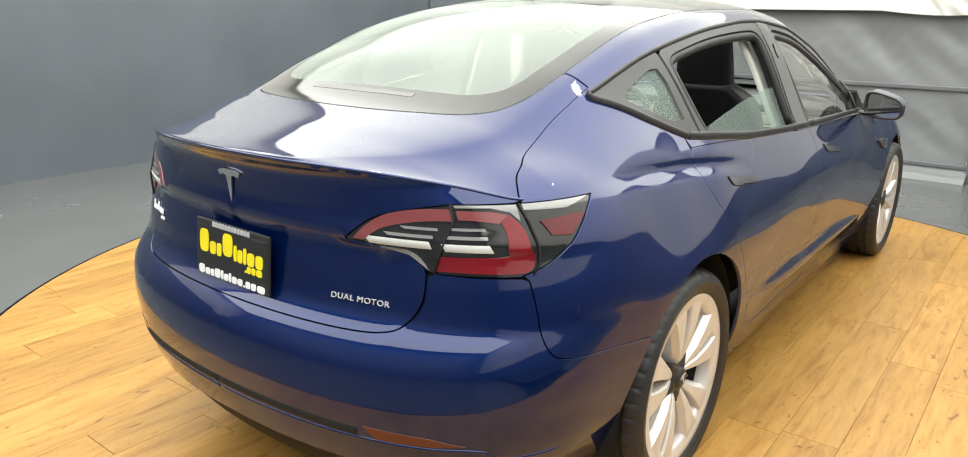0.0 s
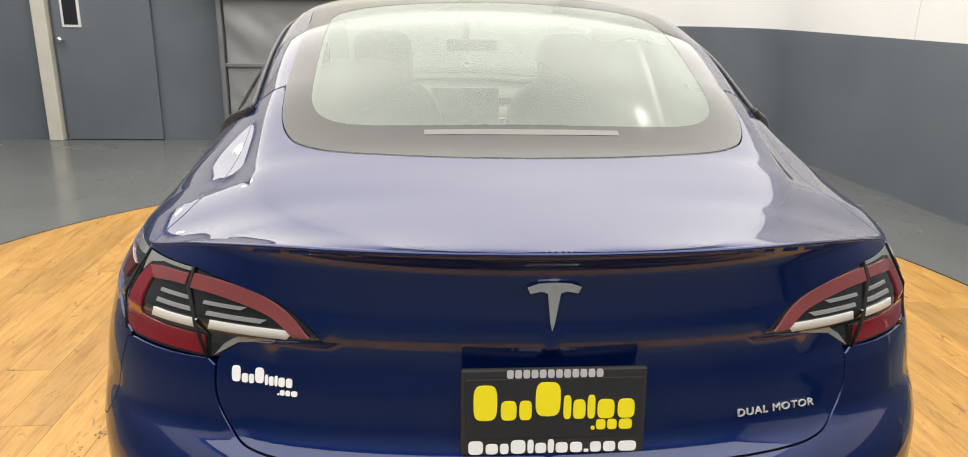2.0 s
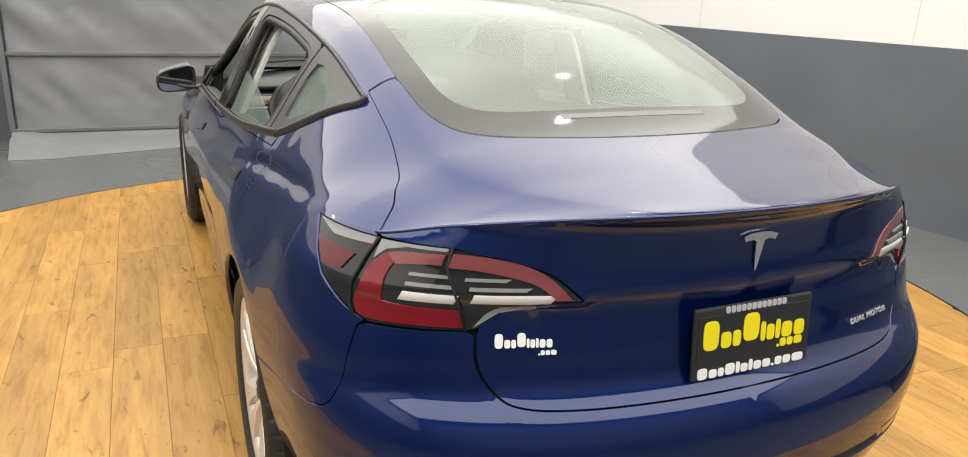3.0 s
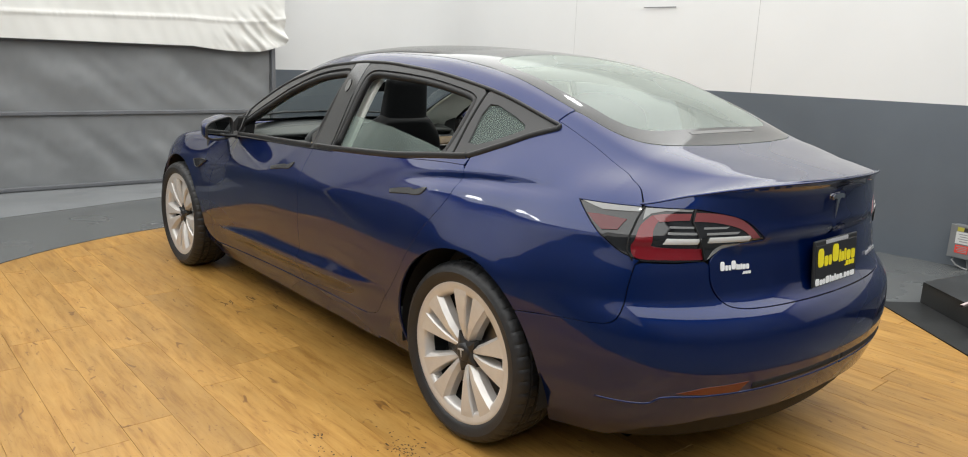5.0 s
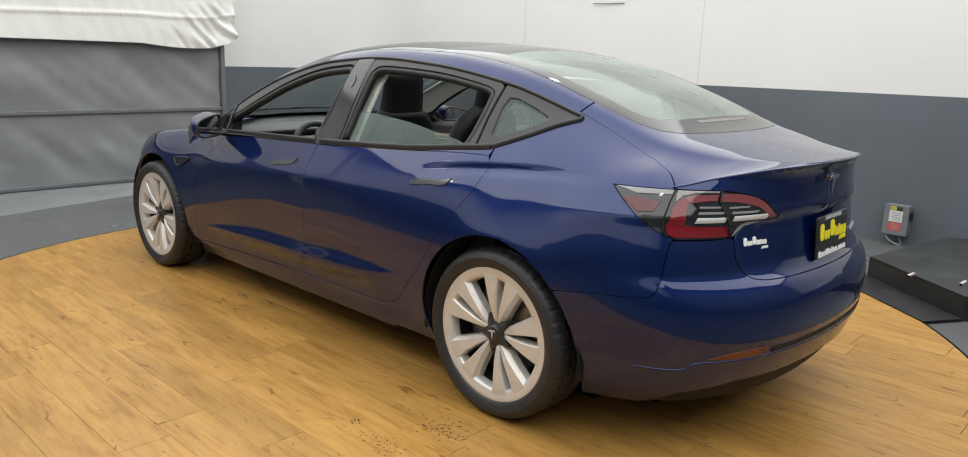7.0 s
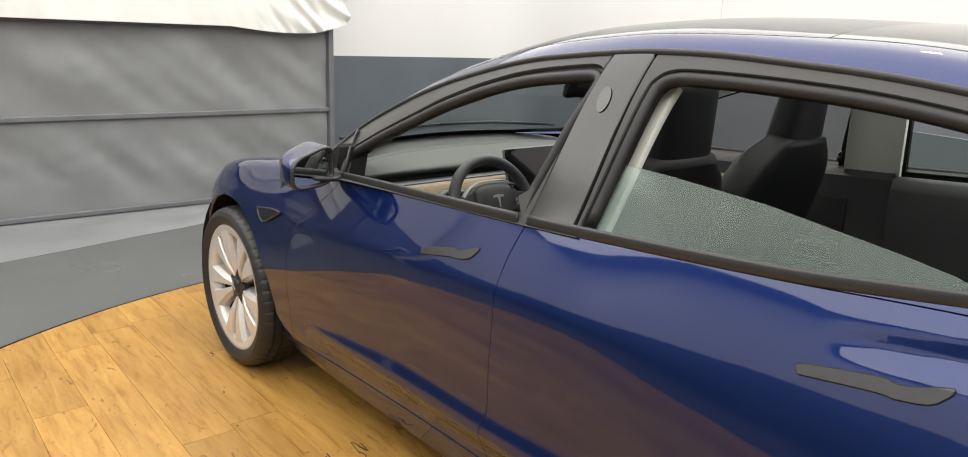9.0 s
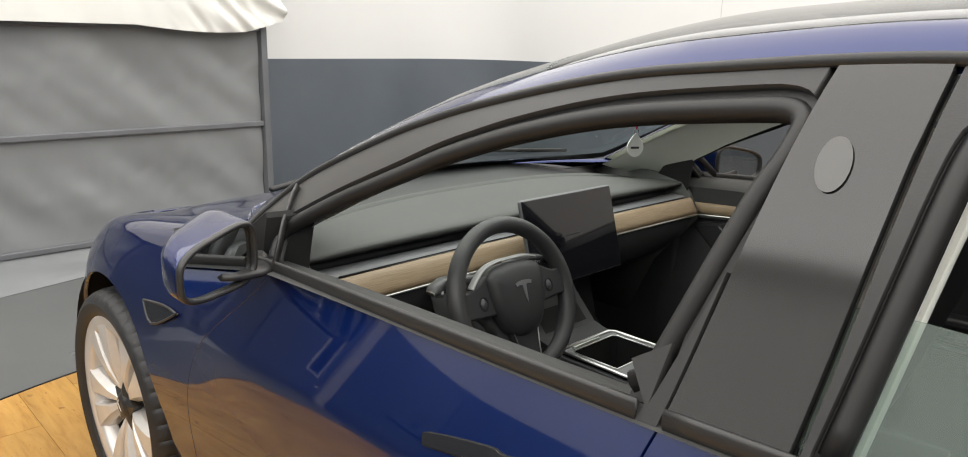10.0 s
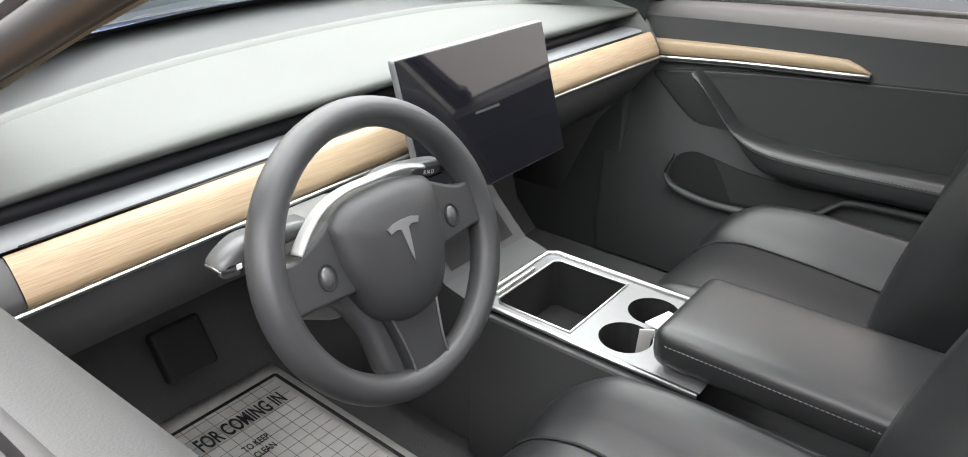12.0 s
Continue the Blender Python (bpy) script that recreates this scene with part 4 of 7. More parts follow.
rear_edge = [(y, v) for v, y in smooth(GLASS_LOW, 4)]
REARWIN = [(-0.525, 2.0, True)] + rear_edge[1:] + [(0.3, vg(0.3)), (SEAM1, vg(SEAM1)), (SEAM1 - 0.03, 1.5), (SEAM1 - 0.05, 2.0, True)]
rw = skin("rear_window", [skin_data(top, REARWIN, sv=0.4, depth=0.006)], M_GLASSREAR, car, "join", "large curved rear window with the ceiling's reflection painted as a pale veil")
REARIN = smooth([(-0.395, 2.0), (-0.393, 1.7), (-0.378, 1.48), (-0.345, 1.37), (-0.29, 1.31), (-0.2, 1.29), (0.1, 1.30), (0.3, 1.32), (0.37, 1.40), (0.40, 1.55), (0.42, 2.0)], 4)
skin("glass_border", [skin_data(top, [(p[0], p[1], *p[2:]) for p in REARWIN[:1]] + REARWIN[1:] + [(0.42, 2.0, True)] + REARIN[::-1][1:-1] + [(-0.395, 2.0, True)], sv=0.4, depth=0, off=0.0008)], M_FRITG, rw, "join")
skin("brake_light", [skin_data(top, [(-0.432, 2.0, True), (-0.431, 1.85), (-0.428, 1.68), (-0.410, 1.68), (-0.412, 1.85), (-0.413, 2.0, True)], sv=0.4, step=0.03, depth=0, off=0.0016, gap=0)], mat("dull_brake_lens", (0.12, 0.118, 0.113), 0.4), rw, "join")
rg = skin("roof_glass", [skin_data(top, glass_poly(SEAM1 + 0.006, SEAM2 - 0.006, -0.05, 0.06), sv=0.4, depth=0.01)], M_GLASSROOF, car, "join", "dark tinted glass roof")
ws = skin("windscreen", [skin_data(top, [(SEAM2 + 0.006 + 0.06, 2.0, True), (SEAM2 + 0.05, 1.5), (SEAM2 + 0.006, vg(SEAM2)), (2.0, 1.05), (2.2, 1.04), (2.40, 1.01), (2.52, 1.3), (2.6, 1.6), (2.63, 2.0, True)], sv=0.4, depth=0.006)], M_GLASSSIDE, car, "join", "large raked windscreen")
WS_EDGE = [(SEAM2 + 0.05, vg(SEAM2)), (2.0, 1.05), (2.2, 1.04), (2.40, 1.01), (2.46, 1.12), (2.52, 1.30), (2.575, 1.50), (2.60, 1.6), (2.63, 2.0, True)]
WS_INNER = [(2.555, 2.0, True), (2.535, 1.6), (2.51, 1.5), (2.455, 1.32), (2.385, 1.12), (2.2, 1.078), (2.0, 1.085), (SEAM2 + 0.05, 1.09)]
skin("windscreen_border", [skin_data(top, WS_EDGE + WS_INNER, sv=0.4, step=0.03, depth=0, off=-0.009)], M_FRIT, ws, "join")
for y, nm in ((SEAM2 - 0.10, "roof_header"),):
    skin(nm, [skin_data(top, glass_poly(y, SEAM2 + 0.06, 0.0, 0.05), sv=0.4, depth=0, off=-0.012)], M_FRIT, car, "join")
BEL = [(2.055, 0.0), (1.6, 0.0), (1.19, 0.0), (0.65, 0.0), (0.30, 0.03), (0.12, 0.10)]
F_OUT = smooth(DLO_TOP[:10], 4) + [(1.125, DLO_V(1.125)), (1.187, 0.0)] + [(1.4, 0), (1.7, 0), (2.05, 0)]
F_IN = (smooth([(2.085, 0.05), (2.100, 0.16), (2.110, 0.27), (2.085, 0.37), (1.975, 0.505), (1.81, 0.605), (1.718, 0.663), (1.617, 0.705), (1.55, 0.722), (1.43, 0.742), (1.30, 0.752), (1.20, 0.757)], 4)
        + smooth([(1.175, 0.757), (1.156, 0.748), (1.150, 0.72), (1.156, 0.65), (1.178, 0.52), (1.234, 0.10), (1.238, 0.05)], 4))


def lip_of(poly, d):
    """The window opening widened by d, kept above the belt line."""
    return [(y, max(0.012, v / 0.45)) for y, v in shrink([(y, v * 0.45) for y, v in poly], -d)]


F_MID = lip_of(F_IN, 0.034)
frames_f = skin("window_frame", [skin_data(top, F_OUT, sv=0.45, holes=[F_MID], step=0.025, depth=0.02, off=0.002)], M_SATIN, None)
R_OUT = [(1.038, 0.0), (1.015, 0.5), (0.998, DLO_V(0.998))] + smooth([(y, DLO_V(y)) for y in (0.88, 0.54, 0.23)], 5) + [(0.205, 0.80), (0.215, 0.40), (0.215, 0.07), (0.30, 0.035), (0.65, 0.0)]
R_IN = ([(1.0, 0.05)] + smooth([(1.0, 0.06), (0.978, 0.4), (0.962, 0.66), (0.952, 0.72), (0.93, 0.748), (0.88, 0.756), (0.70, 0.752), (0.50, 0.735), (0.36, 0.715), (0.29, 0.703), (0.262, 0.685), (0.252, 0.64), (0.255, 0.40), (0.268, 0.16), (0.285, 0.10), (0.32, 0.085), (0.65, 0.052)], 4))
R_MID = lip_of(R_IN, 0.026)
frames_r = skin("window_frame", [skin_data(top, R_OUT, sv=0.45, holes=[R_MID], step=0.025, depth=0.02, off=0.002)], M_SATIN, None)
PILLAR = [(1.182, 0.02), (1.15, 0.45), (1.117, DLO_V(1.117) - 0.01), (1.006, DLO_V(1.006) - 0.01), (1.022, 0.5), (1.046, 0.02)]
skin("pillar_cover", [skin_data(top, PILLAR, sv=0.45, depth=0.02, off=0.004)], M_PILLAR, car, label="satin black centre pillar cover with a round sticker")
Q_OUT = [(0.205, 0.07), (0.205, 0.40), (0.195, 0.80)] + smooth([(0.19, DLO_V(0.19) - 0.01), (-0.01, DLO_V(-0.01) - 0.01), (-0.163, 0.815)], 4) + smooth([(-0.163, 0.80), (-0.15, 0.68), (-0.044, 0.41), (0.04, 0.25), (0.125, 0.12)], 3)
Q_IN = [(0.165, 0.24), (0.168, 0.55), (0.155, 0.69), (0.12, 0.71), (0.02, 0.665), (-0.04, 0.62), (-0.05, 0.56), (-0.01, 0.45), (0.06, 0.32), (0.12, 0.24)]
skin("quarter_window_frame", [skin_data(top, Q_OUT, sv=0.45, holes=[Q_IN], step=0.02, depth=0.03, off=0.001)], M_SATIN, car)
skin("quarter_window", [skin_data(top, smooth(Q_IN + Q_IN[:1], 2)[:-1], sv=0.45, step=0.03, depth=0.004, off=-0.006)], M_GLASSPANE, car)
for opening, lip_, doors in ((F_IN, lip_of(F_IN, 0.038), front_doors), (R_IN, lip_of(R_IN, 0.030), rear_doors)):
    for o, d in zip(skin("door_seal", [skin_data(top, lip_, sv=0.45, holes=[opening], step=0.02, depth=0.018, off=-0.010)], M_SEAL, None, label="rolled black rubber window seal"), doors):
        o.parent = d
for o, d in zip(frames_f, front_doors):
    o.parent = d
for o, d in zip(frames_r, rear_doors):
    o.parent = d
RGLASS = [(1.045, 0.03), (1.043, 0.345), (1.03, 0.357), (1.0, 0.358), (0.94, 0.352), (0.85, 0.335), (0.75, 0.312), (0.644, 0.287), (0.55, 0.252), (0.40, 0.19), (0.316, 0.148), (0.262, 0.10), (0.65, 0.03)]
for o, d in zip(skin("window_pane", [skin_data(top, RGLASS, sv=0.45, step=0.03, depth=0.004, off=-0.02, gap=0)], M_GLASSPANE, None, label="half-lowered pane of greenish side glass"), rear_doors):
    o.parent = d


# the passenger's front window is shut
M_GLASSWARM = glass_mat("tinted_side_glass", (0.70, 0.675, 0.65), haze=0.02, f0=0.04)
shut_pane = skin("window_pane", [skin_data(top, lip_of(F_IN, 0.02), sv=0.45, step=0.04, depth=0.004, off=-0.012, gap=0)], M_GLASSWARM, None, label="shut pane of tinted side glass")
for o, sg in zip(shut_pane, (-1, 1)):
    if sg > 0:
        o.parent = front_doors[1]
    else:
        bpy.data.objects.remove(o)


def sweep(pts, w, h, closed=False, up=(0, 0, 1)):
    """A bar of rounded section along a line of points."""
    v, f = [], []
    n = len(pts)
    sec = [(math.cos(a) * w / 2, math.sin(a) * h / 2) for a in (2 * math.pi * k / 10 for k in range(10))]
    for i, p in enumerate(pts):
        a, b = Vector(pts[i - 1] if (i or closed) else pts[0]), Vector(pts[(i + 1) % n] if (i < n - 1 or closed) else pts[-1])
        d = (b - a).normalized()
        sde = d.cross(Vector(up))
        sde = sde.normalized() if sde.length > 1e-6 else Vector((1, 0, 0))
        nn = sde.cross(d).normalized()
        for x, y in sec:
            v.append(Vector(p) + sde * x + nn * y)
    m = len(sec)
    for i in range(n if closed else n - 1):
        for k in range(m):
            j = (i + 1) % n
            f.append((i * m + k, i * m + (k + 1) % m, j * m + (k + 1) % m, j * m + k))
    if not closed:
        f += [tuple(range(m))[::-1], tuple((n - 1) * m + k for k in range(m))]
    return v, f


def surf_line(fn, pts, off):
    return [Vector(fn(u, v)) + normal_at(fn, u, v, 0.004, 0.008) * off for u, v in pts]


def bars(name, line, w, h, material, parents, label=""):
    obs = []
    for sg, par in zip((-1, 1), parents):
        v, f = sweep([Vector((sg * p.x, p.y, p.z)) for p in line], w, h)
        obs.append(link_mesh(name, v, f if sg > 0 else [t[::-1] for t in f], material, par, True, None, label))
    return obs


# bead along the boot lip
lip_line = [Vector(body(s_, z_)) for s_, z_, _ in lip] + [Vector(body(lip[-1][0] + (SMIN - lip[-1][0]) * k / 12, ZB(YL))) for k in range(1, 13)]
lip_line = [p + Vector((0, 0.003, -0.001)) for p in lip_line]
v, f = sweep([Vector((-p.x, p.y, p.z)) for p in lip_line] + lip_line[::-1][1:], 0.010, 0.008)
link_mesh("lip_edge", v, f, M_BLUE, boot)
for opening, doors in ((F_IN, front_doors), (R_IN, rear_doors)):
    bead = [p for p in lip_of(opening, 0.012) if p[1] > 0.06]
    bars("seal_bead", surf_line(top, bead, -0.014), 0.026, 0.030, M_SEAL, doors, "rounded black rubber seal")
bars("belt_trim", surf_line(top, [(2.16 - 0.0497 * k, 0.022) for k in range(20)], 0.004), 0.010, 0.030, M_SATIN, front_doors)
bars("belt_trim", surf_line(top, smooth([(1.18, 0.022), (0.65, 0.022), (0.40, 0.036), (0.22, 0.066), (0.14, 0.095)], 8), 0.004), 0.010, 0.028, M_SATIN, rear_doors)
bars("window_trim", surf_line(top, smooth([(0.135, 0.098), (0.05, 0.22), (-0.044, 0.39), (-0.155, 0.70), (-0.168, 0.80)], 8), 0.004), 0.010, 0.022, M_SATIN, (car, car))
bars("window_trim", surf_line(top, smooth(DLO_TOP, 6), 0.004), 0.010, 0.016, M_SATIN, (car, car))

bars("sail_strip", surf_line(top, [(2.052, 0.03), (2.10, 0.34), (2.15, 0.62), (2.165, 0.72)], 0.006), 0.010, 0.022, M_SATIN, front_doors)

# round sticker on the pillar covers
for sg in (-1, 1):
    c, nn = Vector(top(1.084, 0.63)), normal_at(top, 1.084, 0.63)
    v = [c + nn * 0.0065]
    uax = (Vector(top(1.114, 0.63)) - c).normalized()
    vax = nn.cross(uax)
    v += [c + nn * 0.0065 + uax * 0.018 * math.cos(a) + vax * 0.031 * math.sin(a) for a in (2 * math.pi * k / 24 for k in range(24))]
    link_mesh("sticker", [(sg * p.x, p.y, p.z) for p in v], [(0, 1 + k, 1 + (k + 1) % 24) for k in range(24)], mat("pale_sticker", (0.11, 0.11, 0.108), 0.4), car, False)

# door handles
for y0, z0, y1, z1, doors in ((1.515, 0.815, 1.305, 0.862, front_doors), (0.478, 0.858, 0.262, 0.897, rear_doors)):
    def hp(a, b):
        return (y0 + (y1 - y0) * a, z0 + (z1 - z0) * a + b)
    pol = [hp(0, -0.008), hp(0.55, -0.015), hp(0.68, -0.020), hp(0.88, -0.020), hp(0.96, -0.010), hp(1, 0.0), hp(0.97, 0.005), hp(0.74, -0.001), hp(0.64, 0.001), hp(0.54, 0.006), hp(0.02, 0.008), hp(-0.02, 0.0)]
    for o, d in zip(skin("door_handle", [skin_data(body, S(*smooth(pol + pol[:1], 3)[:-1]), step=0.012, depth=0.006, off=0.004, gap=0)], M_HANDLE, None, label="flush black door handle"), doors):
        o.parent = d
    rim_pts = [(sy(u, v), v) for u, v in smooth(pol + pol[:1], 3)]
    bars("handle_recess", surf_line(body, rim_pts, 0.0005), 0.004, 0.004, M_BLACKHOLE, doors)
# side camera badge
pol = [(2.60, 0.725), (2.54, 0.684), (2.425, 0.733), (2.43, 0.74), (2.50, 0.738)]
skin("camera_badge", [skin_data(body, S(*smooth(pol + pol[:1], 3)[:-1]), step=0.02, depth=0.006, off=0.006, gap=0)], M_GLOSSB, car)
bars("badge_rim", surf_line(body, [(sy(u, v), v) for u, v in smooth(pol + pol[:1], 4)], 0.006), 0.007, 0.006, M_SATIN, (car, car))

# tail lamps
LAMP = (S((-0.43, 0.966), (-0.53, 0.966), (-0.62, 0.9665), (-0.70, 0.9665)) + smooth([(sx(0.60, 0.966), 0.966), (sx(0.52, 0.95), 0.95), (sx(0.445, 0.927), 0.927), (sx(0.40, 0.895), 0.895), (sx(0.375, 0.868), 0.868)], 4)
        + [(sx(0.375, 0.861), 0.861), (sx(0.46, 0.853), 0.853), (-0.955, 0.842), (-0.922, 0.815), (-0.90, 0.809), (sx(0.66, 0.808), 0.808), (sx(0.75, 0.808), 0.808)] + S(*smooth(LAMP_LOW, 4)))
lamps = skin("tail_lamp", [skin_data(body, LAMP, step=0.02, gap=0.0022, depth=0.02, off=-0.004)], M_SMOKE, car, label="clear and red wrap-around tail lamp")
s1t, s1b = sy(-0.622, 0.966), sy(-0.60, 0.83)
spt, spb = -0.81, -0.898


def lamp_bit(name, pol, material, off, label=""):
    for o, d in zip(skin(name, [skin_data(body, pol, step=0.015, depth=0.004, off=off, gap=0.0)], material, None, label=label), lamps):
        o.parent = d


lamp_bit("red_band", smooth([(spb + 0.005, 0.816), (-0.78, 0.816), (-0.70, 0.817), (-0.672, 0.83), (-0.660, 0.87), (-0.664, 0.915), (-0.685, 0.944)], 3) + smooth([(-0.712, 0.932), (-0.706, 0.90), (-0.716, 0.865), (-0.742, 0.852), (spb + 0.012, 0.848)], 3), M_RED, 0.0)
lamp_bit("red_band", smooth([(-0.688, 0.944), (-0.72, 0.950), (-0.77, 0.952), (spt + 0.006, 0.953)], 3) + smooth([(spt + 0.003, 0.933), (-0.77, 0.932), (-0.716, 0.926)], 3), M_REDPALE, 0.0)
lamp_bit("red_band", smooth([(spt - 0.008, 0.956), (-0.90, 0.952), (-0.98, 0.937), (-1.04, 0.91), (-1.085, 0.874)], 4) + smooth([(-1.055, 0.874), (-1.01, 0.902), (-0.95, 0.918), (-0.88, 0.928), (spt - 0.012, 0.930)], 4), M_REDPALE, 0.0)
lamp_bit("red_reflector", [(-0.487, 0.932), (-0.53, 0.934), (-0.617, 0.928), (-0.60, 0.897), (-0.55, 0.893)], mat("dark_red_reflector", (0.09, 0.005, 0.008), 0.12, coat=0.3), 0.0)
lamp_bit("clear_rim", S((-0.445, 0.9645), (-0.53, 0.9645), (-0.62, 0.965)) + [(s1t, 0.952), (-0.53, 0.948)], M_CLEAR, -0.001)
lamp_bit("clear_rim", [(s1t - 0.012, 0.9645), (-0.72, 0.9645), (spt + 0.006, 0.9645), (spt + 0.006, 0.9585), (-0.72, 0.9585), (-0.68, 0.949), (s1t - 0.02, 0.93)], M_CLEAR, -0.001)
for z, h, mt in ((0.916, 0.006, M_CLEAR), (0.899, 0.007, M_CLEAR), (0.881, 0.019, M_WHITEBAR)):
    lamp_bit("light_bar", [(-0.752, z), (spt - 0.02 + 0.9 * (0.93 - z) * -1 + 0.012, z), (spt - 0.02 - 0.9 * (0.93 - z) + 0.012, z - h), (-0.752, z - h)], mt, -0.001)
for z, h, e, mt in ((0.914, 0.006, -0.955, M_CLEAR), (0.898, 0.007, -1.0, M_CLEAR), (0.884, 0.018, -1.055, M_WHITEBAR)):
    lamp_bit("light_bar", [(spt - 0.04 - 0.9 * (0.93 - z), z), (e, z), (e + 0.01, z - h), (spt - 0.04 - 0.9 * (0.93 - z), z - h)], mt, -0.001)
lamp_bit("clear_rim", [(spb - 0.012, 0.816), (-0.955, 0.846), (sx(0.46, 0.857), 0.857), (-0.955, 0.859), (spb - 0.03, 0.84)], M_CLEAR, -0.001)
bars("lamp_joint", surf_line(body, [(spt, 0.966), (-0.82, 0.93), (-0.865, 0.87), (spb, 0.81)], 0.0), 0.007, 0.005, M_BLACKHOLE, lamps)
bars("lamp_joint", surf_line(body, [(s1t - 0.005, 0.966), (s1t - 0.002, 0.93), (-0.64, 0.88), (-0.655, 0.84), (-0.675, 0.812)], 0.0), 0.006, 0.005, M_BLACKHOLE, lamps)
# reflectors and crease on the bumper
skin("bumper_reflector", [skin_data(body, [(-0.775, 0.418), (-0.86, 0.437), (-1.02, 0.445), (-0.985, 0.413), (-0.86, 0.412)], step=0.02, depth=0.004, off=0.001, gap=0)], mat("dark_red_lens", (0.10, 0.006, 0.006), 0.12, coat=0.4), car)
bars("bumper_groove", surf_line(body, smooth([(-1.035, 0.428), (-1.15, 0.432), (-1.3, 0.436), (SMIN, 0.438)], 6), -0.001), 0.008, 0.024, M_BLACKHOLE, (bumper, bumper))
bars("bumper_crease", surf_line(body, smooth([(-0.54, 0.372), (-0.69, 0.375), (-0.74, 0.402), (-0.86, 0.405), (-1.04, 0.408), (-1.3, 0.412), (SMIN, 0.414)], 6), -0.001), 0.008, 0.010, M_BLUE, (bumper, bumper))


# wheels
def lathe(profile, n=96, axis_x=True):
    v, f = [], []
    m = len(profile)
    for k in range(n):
        a = 2 * math.pi * k / n
        for r, x in profile:
            v.append((x, r * math.cos(a), r * math.sin(a)))
    for k in range(n):
        for j in range(m - 1):
            f.append((k * m + j, k * m + j + 1, ((k + 1) % n) * m + j + 1, ((k + 1) % n) * m + j))
    return v, f


def make_wheel():
    """A wheel about its axle, outer face towards +x."""
    w = tagged(new("wheel"), "")
    prof = [(0.258, 0.095), (0.262, 0.104), (0.275, 0.112), (0.292, 0.1165), (0.300, 0.1185), (0.303, 0.1165), (0.312, 0.114), (0.322, 0.106), (0.329, 0.094), (0.333, 0.082), (0.335, 0.072),
            (0.3275, 0.070), (0.3275, 0.062), (0.3355, 0.060), (0.336, 0.035), (0.328, 0.033), (0.328, 0.024), (0.336, 0.022), (0.336, -0.022), (0.328, -0.024), (0.328, -0.033), (0.336, -0.035), (0.3355, -0.06),
            (0.3275, -0.062), (0.3275, -0.07), (0.335, -0.072), (0.333, -0.082), (0.322, -0.106), (0.30, -0.118), (0.262, -0.104)]
    v, f = [], []
    n, m = 288, len(prof)
    for k in range(n):
        a = 2 * math.pi * k / n
        for j, (r, x) in enumerate(prof):
            cut = 0.004 if (k % 6 == 0 and (7 <= j <= 10 or 25 <= j <= 28)) else (0.005 if (k + 3) % 6 == 0 and (13 <= j <= 14 or 17 <= j <= 18) else 0.0)
            v.append((x, (r - cut) * math.cos(a), (r - cut) * math.sin(a)))
    for k in range(n):
        for j in range(m - 1):
            f.append((k * m + j, ((k + 1) % n) * m + j, ((k + 1) % n) * m + j + 1, k * m + j + 1))
    link_mesh("tyre", v, f, M_RUBBER, w, True).data.set_sharp_from_angle(angle=radians(38))
    v, f = lathe([(0.216, 0.055), (0.219, 0.088), (0.224, 0.0955), (0.232, 0.0985), (0.252, 0.101), (0.264, 0.104), (0.266, 0.101), (0.263, 0.09)], 96)
    rim = link_mesh("rim", v, [t[::-1] for t in f], M_SILVER, w, True)
    v, f = lathe([(0.238, 0.062), (0.232, 0.04), (0.225, -0.09), (0.0, -0.092)], 64)
    link_mesh("barrel", v, [t[::-1] for t in f], mat("wheel_barrel", (0.03, 0.03, 0.031), 0.5, 0.3), w, True)
    v, f = lathe([(0.0, 0.02), (0.17, 0.02), (0.178, 0.018), (0.178, 0.0), (0.0, 0.0)], 64)
    link_mesh("brake_disc", v, [t[::-1] for t in f], M_STEEL, w, True)
    cal = bm_box(-0.03, -0.06, 0.11, 0.045, 0.06, 0.185, 0.012)
    part("brake_caliper", cal, mat("caliper_grey", (0.08, 0.08, 0.085), 0.5), w)
    # ten spokes, each a ridge with one broad bevel
    for k in range(10):
        tilt = 5.0 if k % 2 else -5.0
        M = Matrix.Rotation(radians(36 * k + tilt), 4, "X")
        sgn = 1 if k % 2 else -1
        rows = []
        for r, wa, wb, x in ((0.036, 0.011, 0.011, 0.072), (0.06, 0.015, 0.013, 0.082), (0.11, 0.023, 0.017, 0.094), (0.17, 0.035, 0.024, 0.099), (0.215, 0.045, 0.033, 0.100), (0.246, 0.053, 0.041, 0.0985)):
            a, b = (wa, wb) if sgn > 0 else (wb, wa)
            ridge = sgn * (wa - 0.010 - 0.25 * (r - 0.036) * 0.05)
            e0, e1 = (-b, a)
            hi, lo = x, x - 0.020
            if sgn > 0:
                sec = [(e0 - 0.002, x - 0.045), (e0, x - 0.006), (e0 + 0.004, hi), (e1 - 0.012, hi), (e1, lo), (e1 + 0.002, x - 0.05)]
            else:
                sec = [(e0 - 0.002, x - 0.05), (e0, lo), (e0 + 0.012, hi), (e1 - 0.004, hi), (e1, x - 0.006), (e1 + 0.002, x - 0.045)]
            rows.append([M @ Vector((xx, yy, r)) for yy, xx in sec])
        v = [p for rw_ in rows for p in rw_]
        m = 6
        f = [(i * m + j, i * m + j + 1, (i + 1) * m + j + 1, (i + 1) * m + j) for i in range(len(rows) - 1) for j in range(m - 1)]
